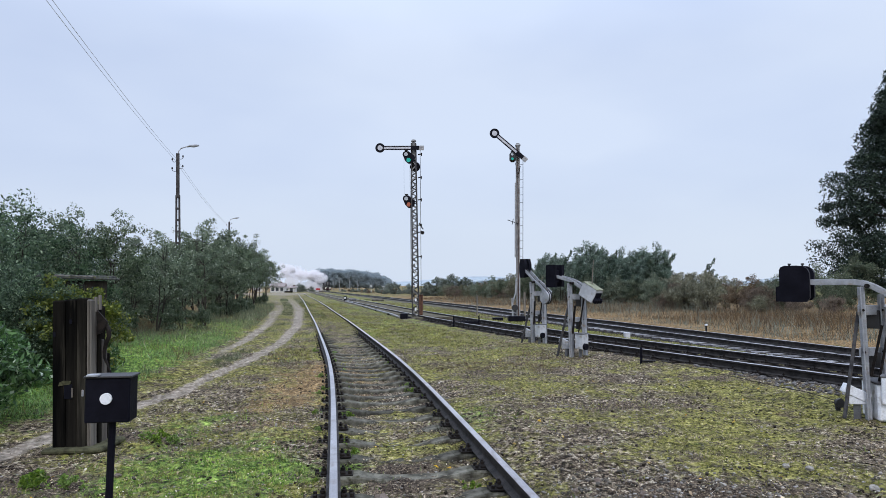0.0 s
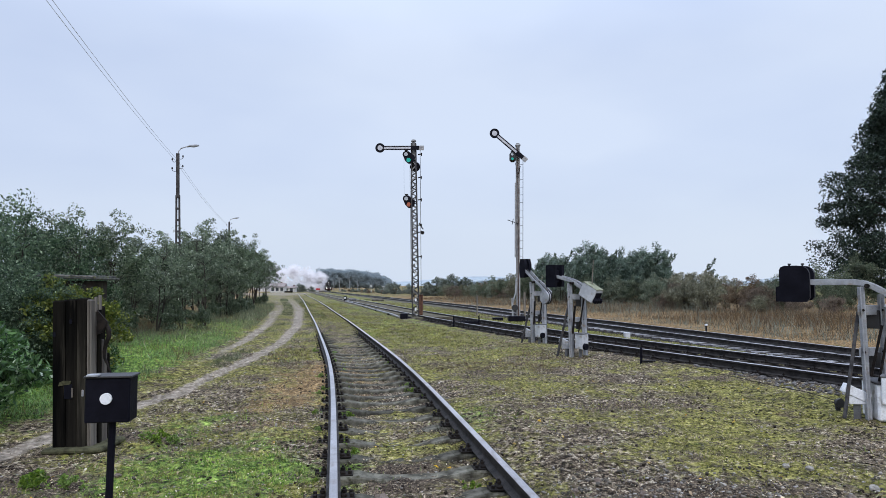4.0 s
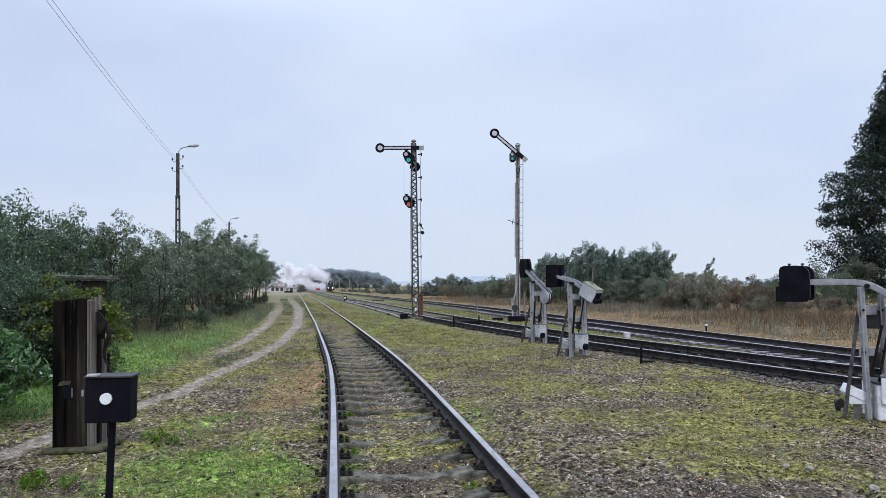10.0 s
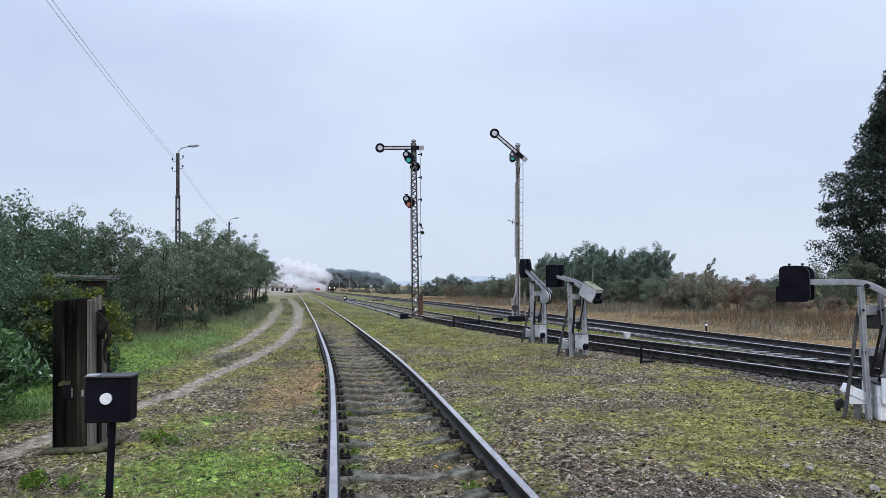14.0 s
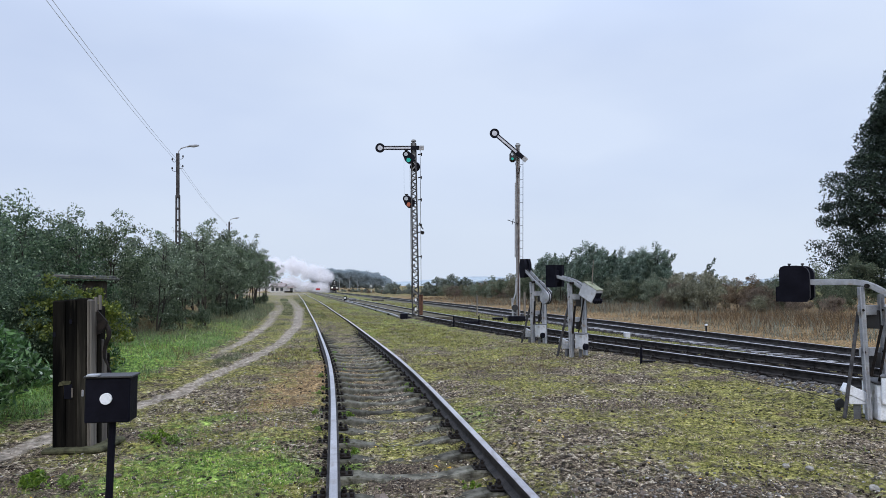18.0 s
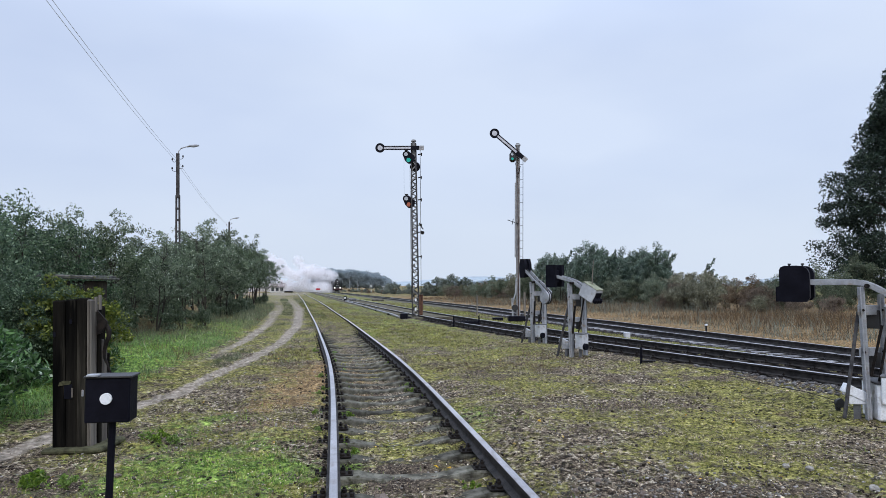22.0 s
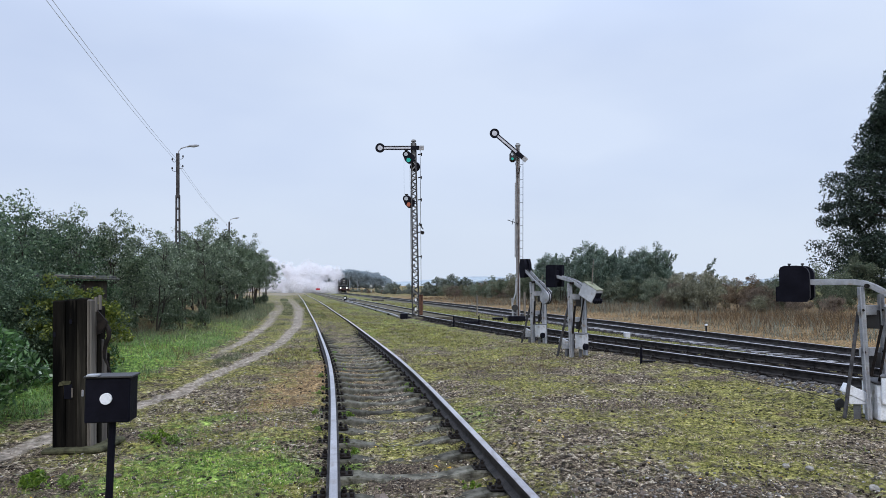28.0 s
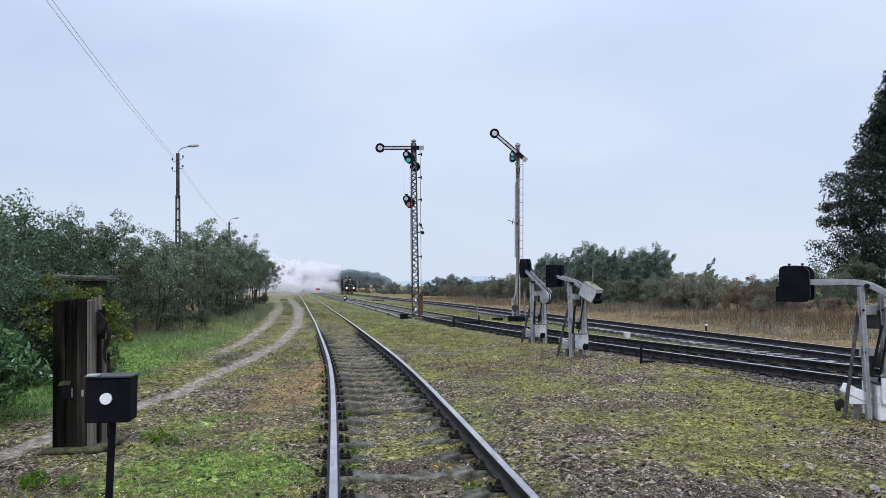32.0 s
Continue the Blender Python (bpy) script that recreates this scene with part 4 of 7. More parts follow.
        # Socket is solid; a black slab paints the shade of its hollow end.
        part("socket_mouth", Geo().box(hub + q @ Vector((0.205, 0, -0.02)), (0.03, 0.21, 0.24), 0.004, q), BLACK, bx)
        for k in range(3):
            part("nut", Geo().box(hub + q @ Vector((0.25, -0.09 + 0.09 * k, -0.08)), (0.12, 0.08, 0.12), 0.03, q), BLACK, bx)
    part("whip", Geo().bend([hub + Vector((0, 0.05, 0.15)), hub + Vector((0.02, 0.05, 0.45)), hub + Vector((0.05, 0.05, 0.75))], [0.016, 0.013, 0.008], 6), PALETIMBER, s)
    return s


barrier_drive(5.46, 8.45, 0.02, -38, 0, False, 0)
barrier_drive(3.08, 15.3, 0.05, -50, 13, False, 1, 0.03)
barrier_drive(2.62, 18.3, 0.08, -58, 36, True, 2, 0.04)
tank = thing("machine_tank", 5.98, 8.35, 0.0, -12, "white sheet metal tank standing beside barrier posts", "tank")
part("tank_body", Geo().box((0.05, 0, 0.25), (1.1, 0.5, 0.46), 0.02), WHITEPAINT, tank)
part("tank_lid", Geo().box((0.05, 0, 0.49), (1.13, 0.53, 0.025), 0.006), DARK, tank)

# ---- timber bollard, hook and control box by the road ----
MOSSYWOOD = surface("mossy_wood", (0.035, 0.034, 0.018), (0.085, 0.082, 0.045), 12, 60, 0.9, 0, 0.6)
bol = thing("timber_bollard", -3.87, 6.95, -0.02, 0, "black weathered timber bollard of upright old sleepers", "post")
bol.matrix_basis = pose(-3.828, 6.95, 0.01, 0, -1.7, 0)
xs_ = ((-0.175, 0.128), (-0.049, 0.118), (0.059, 0.091), (0.121, 0.022), (0.152, 0.022))
for k, (px, w_) in enumerate(xs_):
    part("plank", Geo().box((px, -0.02 + 0.008 * (k % 2), 0.775 + 0.008 * (k % 3)), (w_, 0.14 - 0.02 * (k > 2), 1.56 - 0.03 * (k == 4)), 0.012), TIMBER if k < 3 else PALETIMBER, bol)
for k in range(4):
    part("side_slat", Geo().box((0.150 - 0.004 * k, 0.09 + 0.065 * k, (1.50, 1.12, 1.02, 0.96)[k] / 2), (0.05, 0.055, (1.50, 1.12, 1.02, 0.96)[k]), 0.008), TIMBER if k in (0, 3) else PALETIMBER, bol)
part("core", Geo().box((-0.05, 0.18, 0.74), (0.34, 0.26, 1.48), 0.02), TIMBER, bol)
# Holes are not cut: black pieces on the planks stand for their shade.
part("hand_hole", Geo().box((-0.070, -0.090, 0.60), (0.085, 0.012, 0.15), 0.004), BLACK, bol)
part("hole_lining", Geo().box((-0.026, -0.094, 0.59), (0.016, 0.012, 0.10), 0.003), PALETIMBER, bol, "pale split edge of the hole")
part("hole_plate", Geo().plate([(-0.065, -0.03), (0.06, -0.012), (0.065, 0.02), (-0.01, 0.026), (-0.05, 0.012)], (-0.105, -0.094, 0.69), (1, 0, 0), (0, 0, 1), 0.012), MOSSYWOOD, bol, "mossy worn edge of the hole")
for hx_, hz_ in ((-0.045, 1.33), (-0.215, 1.20)):
    part("knot_hole_dark", Geo().plate(disc(0.017, 10), (hx_, -0.092, hz_), (1, 0, 0), (0, 0, 1.6), 0.006), BLACK, bol)
part("hook_plate", Geo().plate([(0.0, 0.13), (0.06, 0.06), (0.11, 0.0), (0.05, -0.11), (0.0, -0.13)], (0.180, 0.02, 1.31), (1, 0, 0), (0, 0, 1), 0.02), IRON, bol, "dark iron hook plate")
part("hook", Geo().bend([(0.21, 0.05, 1.33), (0.25, 0.05, 1.28), (0.285, 0.05, 1.21), (0.285, 0.05, 1.15), (0.255, 0.05, 1.08), (0.235, 0.05, 1.00), (0.238, 0.05, 0.93), (0.275, 0.05, 0.84), (0.325, 0.05, 0.72)], [0.030, 0.028, 0.026, 0.024, 0.022, 0.019, 0.017, 0.010, 0.008], 8), IRON, bol, "bent rusty iron hook")
for k, (px, w_) in enumerate(((0.160, 0.02), (0.180, 0.016))):
    part("split_lath", Geo().box((px, 0.02 + 0.05 * k, 1.50 + 0.02 * k), (w_, 0.05, 0.16), 0.004), PALETIMBER, bol)
part("footing", Geo().box((0.0, 0.10, 0.0), (0.62, 0.56, 0.06), 0.02), MOSSYWOOD, bol, "mossy stone footing")

ctl = thing("control_box", -1.785, 3.5, 0.0, 8, "small black metal control box on a thin pole", "control box")
part("pole", Geo().tube((-0.012, 0.06, -0.1), (0.006, 0.06, 1.0), 0.019, n=14), BLACK, ctl)
cb = part("case", Geo().box((-0.002, 0.06, 1.107), (0.228, 0.13, 0.236), 0.006), BLACK, ctl)
part("lid", Geo().box((0.0, 0.06, 1.231), (0.244, 0.146, 0.012), 0.003), DARK, cb)
part("hinge", Geo().box((-0.075, 0.0, 1.241), (0.06, 0.05, 0.012), 0.003), GREYPAINT, cb)
part("button", Geo().tube((-0.005, -0.008, 1.118), (-0.005, -0.02, 1.118), 0.030, n=24), WHITEPAINT, cb, "round white button")
part("key", Geo().box((-0.122, -0.014, 1.15), (0.012, 0.01, 0.035), 0.003), GALV, cb)

hut = thing("equipment_hut", -6.85, 12.2, 0.0, 6, "small overgrown equipment hut with mossy flat roof", "hut")
part("wall", Geo().box((0, 0.0, 0.9), (0.80, 0.7, 1.8), 0.02), surface("weathered_boards", (0.018, 0.015, 0.013), (0.045, 0.036, 0.030), 5, 50, 0.9, 0, 0.4, (0.05, 0.06, 0.03)), hut)
ROOFING = surface("mossy_roofing", (0.03, 0.03, 0.027), (0.09, 0.09, 0.08), 8, 60, 0.9, 0, 0.4, (0.13, 0.15, 0.04))
for k in range(6):
    # overlapping roofing sheets, warped at their edges
    u = -0.49 + 0.196 * k
    part("roof_sheet", Geo().bend([(u, -0.5, 1.865 - 0.028 * u + 0.016 * (k % 2)), (u, 0.0, 1.875 - 0.028 * u), (u, 0.5, 1.89 - 0.028 * u)], [0.028, 0.030, 0.028], 6), ROOFING, hut)
part("roof", Geo().box((0, 0, 1.855), (1.16, 0.98, 0.04), 0.012, Matrix.Rotation(radians(2), 3, "Y")), ROOFING, hut, "mossy flat roof")
part("fascia", Geo().box((0.05, -0.495, 1.885), (0.95, 0.012, 0.014), 0.004, Matrix.Rotation(radians(2), 3, "Y")), PALETIMBER, hut)
for k in (-0.22, 0.2):
    part("vent", Geo().box((k, -0.355, 1.68), (0.16, 0.02, 0.10), 0.004), DARK, hut)
    for j in range(3):
        part("louvre", Geo().box((k, -0.372, 1.65 + 0.03 * j), (0.15, 0.02, 0.012), 0.002), DARK, hut)

# ---- lamp posts with overhead wires ----
def lamp_post(x, y, lean, label):
    s = thing("street_lamp", x, y, 0.0, 21, label, "street lamp", "street lamps")
    H, w = 8.45, lambda z: 0.105 - 0.006 * z
    for sx in (-1, 1):
        part("leg", Geo().bar((sx * w(0) - lean * 0, 0, 0), (sx * w(6.3) - lean * 6.3, 0, 6.3), 0.10, 0.05, (0, 1, 0), 0.008), POSTC, s)
    for i in range(11):
        z = 0.35 + i * 0.585
        part("web", Geo().box((-lean * z, 0, z), (2 * w(z), 0.09, 0.11), 0.01), POSTC, s)
    part("shaft", Geo().bar((-lean * 6.15, 0, 6.15), (-lean * H, 0, H), 0.17, 0.165, (0, 1, 0), 0.01), POSTC, s)
    t = Vector((-lean * H, 0, H))
    part("bracket", Geo().bend([t + Vector((0.02, 0, -0.25)), t + Vector((0.03, 0, 0.1)), t + Vector((0.15, 0, 0.27)), t + Vector((0.40, 0, 0.38)), t + Vector((0.62, 0, 0.43))], 0.028, 8), GALV, s)
    la = part("lamp_head", Geo().bend([t + Vector((0.4, 0, 0.36)), t + Vector((0.55, 0, 0.43)), t + Vector((0.8, 0, 0.47)), t + Vector((0.98, 0, 0.49)), t + Vector((1.02, 0, 0.49))], [0.03, 0.06, 0.075, 0.05, 0.015], 10), GREYPAINT, s, "grey lamp head")
    part("lens", Geo().bend([t + Vector((0.6, 0, 0.40)), t + Vector((0.75, 0, 0.41)), t + Vector((0.9, 0, 0.44))], [0.03, 0.05, 0.03], 8), LENS, la)
    for k, (sx, z) in enumerate(((-1, 0.42), (1, 0.25), (1, 0.75), (-1, 0.9))):
        ins = part("insulator_hook", Geo().bend([t + Vector((0, 0, -z)), t + Vector((sx * 0.16, 0, -z - 0.04)), t + Vector((sx * 0.25, 0, -z + 0.02)), t + Vector((sx * 0.25, 0, -z + 0.09))], 0.012, 6), IRON, s)
        part("insulator", Geo().tube(t + Vector((sx * 0.25, 0, -z + 0.07)), t + Vector((sx * 0.25, 0, -z + 0.17)), 0.045, 0.03, 10), DARK, ins)
    return s


POSTC = surface("dark_post_concrete", (0.035, 0.032, 0.033), (0.07, 0.066, 0.066), 5, 50, 0.9, 0, 0.3)
LAMPS = ((-13.40, 33.0, 0.022), (-22.75, 69.0, 0.004), (-3.70, -3.0, 0.01))
for x, y, lean in LAMPS:
    lamp_post(x, y, lean, "concrete ladder-type street lamp post with curved bracket")
WIRE = surface("dull_wire", (0.58, 0.59, 0.63), (0.66, 0.67, 0.70), 5, 30, 0.7, 0.0, 0)
for a, b in ((LAMPS[2], LAMPS[0]), (LAMPS[0], LAMPS[1])):
    for sx, dz in ((-0.16, -0.34), (-0.06, -0.30)):
        p, q = Vector((a[0] + sx - a[2] * 8, a[1], 8.45 + dz)), Vector((b[0] + sx - b[2] * 8, b[1], 8.45 + dz))
        pts = [p.lerp(q, i / 14) - Vector((0, 0, 0.35 * 4 * (i / 14) * (1 - i / 14))) for i in range(15)]
        tagged(new("overhead_wire", Geo().bend(pts, 0.0062, 6).mesh("overhead_wire", WIRE)), "thin sagging overhead wire between lamp posts", "wire", "overhead wires")

# ---- small trackside things ----
def stake(name, x, y, z, h, w, material, label, cap=None):
    s = thing(name, x, y, z, random.uniform(-10, 10), label, "post")
    part("shaft", Geo().box((0, 0, h / 2 - 0.03), (w, w, h + 0.06), w * 0.12), material, s)
    if cap:
        part("cap", Geo().box((0, 0, h + 0.03), (w * 1.6, w * 1.6, 0.06), 0.01), cap, s)
    return s


stake("marker_post", 4.10, 13.55, 0.04, 0.40, 0.05, BLACK, "short black iron stake in the grass")
sig_box = thing("wire_pulley_box", 4.32, 13.75, 0.03, -20, "flat dark iron box lying beside the stake", "box")
part("case", Geo().box((0, 0, 0.05), (0.26, 0.16, 0.10), 0.012), DARK, sig_box)
part("lid", Geo().box((0, 0, 0.107), (0.28, 0.18, 0.014), 0.004), IRON, sig_box)
stake("marker_post", 1.95, 37.2, 0.05, 1.10, 0.085, PALETIMBER, "weathered grey timber marker post between two tracks")
stake("marker_post", 9.55, 23.7, 0.0, 0.25, 0.05, IRON, "small dark post with a white cap", WHITEPAINT)
blk = thing("track_block", 6.02, 21.4, 0.0, 12, "white painted concrete block between tracks", "block")
part("body", Geo().box((0, 0, 0.07), (0.17, 0.17, 0.22), 0.02), ARMWHITE, blk)
fr = thing("wire_guide", 0.90, 25.4, 0.06, -3, "low black iron wire guide frame with two posts", "frame")
for k in (-0.48, 0.50):
    part("post", Geo().box((k, 0, 0.22), (0.05, 0.05, 0.52), 0.006), BLACK, fr)
part("rail", Geo().box((0.0, 0.02, 0.26), (1.0, 0.05, 0.04), 0.006), BLACK, fr)
part("tray", Geo().box((0.12, 0.1, 0.2), (0.72, 0.3, 0.07), 0.01), BLACK, fr)
pipe_pts = [(-2.12, 31.75, 0.17), (-2.9, 35.2, 0.2), (-4.1, 40.3, 0.18), (-5.8, 47.7, 0.18), (-7.6, 55.5, 0.18), (-9.7, 64.5, 0.16)]
pipe = thing("wire_duct", 0, 0, 0, 0, "pale grey signal wire duct on dark blocks beside track", "duct")
part("duct", Geo().bend(pipe_pts, 0.048, 8), GALV, pipe)
for p in pipe_pts[1:]:
    part("support", Geo().box((p[0], p[1], 0.09), (0.18, 0.30, 0.26), 0.02), IRON, pipe)
lan = thing("switch_lantern", -10.05, 67.0, 0.03, 0, "black and white switch lantern beside the points", "signal lamp")
part("foot", Geo().box((0, 0, 0.08), (0.3, 0.4, 0.2), 0.03), IRON, lan)
part("case", Geo().box((0, 0, 0.36), (0.28, 0.28, 0.4), 0.03), BLACK, lan)
part("glass", Geo().box((0, -0.15, 0.38), (0.16, 0.02, 0.16), 0.004), WHITEPAINT, lan)
part("weight", Geo().tube((0.35, 0, 0.22), (1.1, 0, 0.22), 0.12, n=10), SLEEPERWHITE, lan, "pale lever weight")
ptm = thing("point_machine", -7.0, 70.0, 0.05, 12, "low weathered point machine case beside the rails", "point machine")
part("case", Geo().box((0, 0, 0.08), (1.3, 0.5, 0.18), 0.04), PALETIMBER, ptm)
part("rods", Geo().bar((-1.4, 0, 0.1), (-0.8, 0, 0.1), 0.05, 0.05).bar((-1.4, 0.2, 0.1), (-0.8, 0.2, 0.1), 0.05, 0.05), IRON, ptm)
sg = thing("stop_board", -28.8, 150.0, -0.45, 0, "dark red stop board on a grey post at end of siding", "sign")
part("post", Geo().tube((0, 0, -0.1), (0, 0, 1.4), 0.04, n=8), GREYPAINT, sg)
part("board", Geo().box((0, -0.05, 1.25), (1.0, 0.04, 0.40), 0.01), surface("signal_red", (0.34, 0.012, 0.022), (0.44, 0.02, 0.032), 5, 30, 0.5, 0, 0), sg)
part("stripe", Geo().box((0, -0.075, 1.25), (0.98, 0.012, 0.05), 0.003), DULLRUST, sg)
cable = thing("signal_wire", 0, 0, 0, 0, "thin dark signal wire lying low over the grass", "wire")
part("wire", Geo().bend([(5.32, 8.9, 0.16), (5.36, 9.6, 0.15), (5.3, 10.4, 0.12), (4.6, 13.0, 0.16), (3.1, 18.0, 0.2)], 0.005, 5), IRON, cable)
part("pulley", Geo().plate(disc(0.06, 14), (5.32, 8.82, 0.14), (1, 0, 0), (0, 0, 1), 0.05).box((5.32, 8.86, 0.08), (0.06, 0.05, 0.16), 0.01), DARK, cable)


# ---- plants ----
def leaves(name, centres, radii, per, length, width, material, rng, droop=0.0, flat=0.6, lean=False):
    """A crown: clumps of small folded leaves about given centres."""
    n = len(centres) * per
    c = np.repeat(np.asarray(centres, float), per, 0)
    r = np.repeat(np.asarray(radii, float), per)
    d = rng.normal(0, 1, (n, 3))
    d /= np.linalg.norm(d, axis=1)[:, None]
    p = c + d * (r * rng.uniform(0.15, 1.0, n) ** 0.5)[:, None] * np.array([1, 1, flat + 0.2])
    a = rng.normal(0, 1, (n, 3)) + np.array([0, 0, -droop])
    a /= np.linalg.norm(a, axis=1)[:, None]
    b = np.cross(a, rng.normal(0, 1, (n, 3)))
    b /= np.linalg.norm(b, axis=1)[:, None] + 1e-9
    s = rng.uniform(0.6, 1.3, n)[:, None]
    a, b = a * length * s, b * width * s * 0.5
    up = np.cross(a, b)
    up /= np.linalg.norm(up, axis=1)[:, None] + 1e-9
    if lean:
        v = np.stack([p - a / 2 + b, p + a / 2, p - a / 2 - b], 1).reshape(-1, 3)
        return big_mesh(name, v, np.arange(n * 3).reshape(-1, 3), material)
    v = np.stack([p - a / 2, p + b + up * width * 0.12, p + a / 2, p - b + up * width * 0.12], 1).reshape(-1, 3)
    f = np.arange(n * 4).reshape(-1, 4)
    return big_mesh(name, v, f, material)


def blob(rng, n, rx, rz, z0, shape=1.0, hollow=0.45):
    """Clump centres in an egg-shaped crown of radius rx and height rz above z0."""
    out = []
    while len(out) < n:
        p = rng.uniform(-1, 1, 3)
        r = np.hypot(p[0], p[1])
        h = (p[2] + 1) / 2
        lim = np.sqrt(max(0, 1 - (2 * h - 1) ** 2)) * (1 - 0.45 * (shape - 1) * h) * (0.78 + 0.34 * np.sin(3 * np.arctan2(p[1], p[0]) + 7 * h + n))
        if r < lim and r > hollow * lim * rng.uniform(0, 1):
            out.append((p[0] * rx, p[1] * rx, z0 + h * rz))
    return out


def trunk_geo(rng, h, r, limbs, lean=0.1, stems=1):
    g, tips = Geo(), []
    for s in range(stems):
        ox, oy = (rng.uniform(-0.25, 0.25, 2) if stems > 1 else (0, 0))
        ex, ey = rng.uniform(-lean, lean, 2) * h
        pts = [(ox * min(1, 4 * t) + ex * t ** 1.5 + rng.uniform(-0.03, 0.03) * (t > 0), oy * min(1, 4 * t) + ey * t ** 1.5 + rng.uniform(-0.03, 0.03) * (t > 0), -0.1 + (h + 0.1) * t) for t in np.linspace(0, 1, 7)]
        g.bend(pts, [r * (1 - 0.8 * t) for t in np.linspace(0, 1, 7)], 6)
        for k in range(limbs):
            t = rng.uniform(0.35, 0.95)
            i = int(t * 6)
            p = Vector(pts[i])
            a, ln = rng.uniform(0, 6.28), h * rng.uniform(0.16, 0.34) * (1.25 - 0.6 * t)
            q = p + Vector((math.cos(a) * ln, math.sin(a) * ln, ln * rng.uniform(0.3, 0.9)))
            g.bend([p, p.lerp(q, 0.5) + Vector((0, 0, 0.04 * h)), q], [r * 0.35, r * 0.22, r * 0.08], 5)
            tips.append(tuple(q))
    return g, tips


def tree_kind(seed, h, rx, z0, material, clumps, per, leaf, shape=1.2, limbs=9, stems=1, r=0.05, clump_r=0.38, droop=0.4, shoots=7, lean=False):
    """Meshes of one kind of tree: trunk with limbs, and crown."""
    rng = np.random.default_rng(seed)
    g, tips = trunk_geo(rng, h * 0.92, r, limbs, 0.07, stems)
    cs = blob(rng, clumps, rx, h - z0, z0, shape) + [t for t in tips if t[2] > z0]
    top = [(rng.uniform(-0.2, 0.2) * rx, rng.uniform(-0.2, 0.2) * rx, h * u) for u in (0.96, 1.0, 1.04)]
    cs += top
    rad = list(rng.uniform(0.5, 1.15, len(cs)) * clump_r)
    for k in range(shoots):
        p = np.array(cs[int(rng.integers(clumps))])
        d = np.array([p[0], p[1], 0.0]) / (np.hypot(p[0], p[1]) + 0.3) + rng.normal(0, 0.45, 3) + np.array([0, 0, 0.55])
        d /= np.linalg.norm(d)
        for j in range(3):
            q = p + d * h * (0.05 + 0.055 * j) + rng.normal(0, 0.015, 3) * h
            cs.append(tuple(q)), rad.append(clump_r * (0.9 - 0.1 * j))
        g.bend([tuple(p), tuple(p + d * h * 0.19)], [r * 0.15, r * 0.05], 4)
    return g.mesh("trunk", BARK), leaves("crown", cs, rad, per, leaf[0], leaf[1], material, rng, droop, 0.6, lean)


SWAYING = []


def plant(kind, x, y, rz, sc, label, category, group, name="tree", sway=0.0, z=None):
    """One tree or shrub of a kind, at its own size."""
    tr, cr = kind
    s = thing(name, x, y, (float(ground_z(x, y)) if z is None else z) - 0.03, rz, label, category, group)
    s.scale = (sc, sc, sc)
    part("trunk", tr, BARK, s)
    c = part("crown", cr, None, s)
    if sway:
        SWAYING.append((c, sway, random.uniform(0, 6.28), random.uniform(0.8, 1.3)))
    return s


young = [tree_kind(20 + i, 4.2, 1.3, 1.25 + 0.15 * (i % 3), LEAF, 34 + 3 * i, 64, (0.095, 0.038), 0.95, 13, 2, 0.04, 0.28, 0.4, 15) for i in range(6)]
thick = [tree_kind(40 + i, 3.6, 1.4, 0.25, LEAF, 52, 56, (0.10, 0.042), 0.95, 10, 3, 0.03, 0.31, 0.4, 14) for i in range(3)]
dark_kind = [tree_kind(60 + i, 4.4, 1.5, 0.3, LEAFSHRUB, 90, 56, (0.115, 0.052), 1.1, 8, 2, 0.05, 0.42) for i in range(2)]
elder = [tree_kind(70 + i, 1.5, 0.75, 0.1, LEAFPALE, 40, 34, (0.15, 0.042), 1.0, 8, 3, 0.015, 0.23) for i in range(2)]
rng = np.random.default_rng(3)
LT = "slender young locust tree with thin trunks and small leaves"
# row along the road, from near to far
row = []
for y in np.arange(18.5, 66, 2.15):
    x0 = -9.7 if y < 24 else -9.7 - (y - 24) * 0.205
    row.append((x0 + rng.uniform(-1.1, 0.6), y + rng.uniform(-0.9, 0.9), 0))
    row.append((x0 - 1.9 + rng.uniform(-0.6, 0.6), y + rng.uniform(-0.8, 0.8), 1))
    if y < 40:
        row.append((x0 - 4.2 + rng.uniform(-0.8, 0.8), y + rng.uniform(-0.8, 0.8), 2))
for x, y, k in row:
    h = float(np.interp(y, (17, 24, 34, 50, 72), (0.84, 0.82, 0.93, 1.10, 1.16))) * rng.uniform(0.70, 1.20)
    kind = young[int(rng.integers(6))] if k == 0 or (k == 1 and y > 30) else (thick + young)[int(rng.integers(9))]
    plant(kind, x, y, rng.uniform(0, 360), h, LT, "tree", "trees along the road", "locust_tree", 0.9 if k < 2 else 0.0)
for x, y, sc in ((-8.9, 12.6, 0.70), (-10.6, 13.2, 0.8), (-9.8, 15.0, 0.75), (-11.6, 15.6, 0.85), (-8.6, 10.8, 0.66), (-10.4, 11.6, 0.8), (-12.0, 18.0, 0.9), (-9.7, 17.0, 0.72), (-7.75, 11.5, 0.46), (-7.45, 10.6, 0.40), (-7.1, 10.9, 0.37), (-6.95, 11.25, 0.41), (-6.62, 11.4, 0.38), (-7.2, 11.4, 0.42)):
    plant(dark_kind[int(rng.integers(2))], x, y, rng.uniform(0, 360), sc, "dense dark green shrub tree beside the road", "tree", "dark shrub trees", "shrub_tree", 0.7)
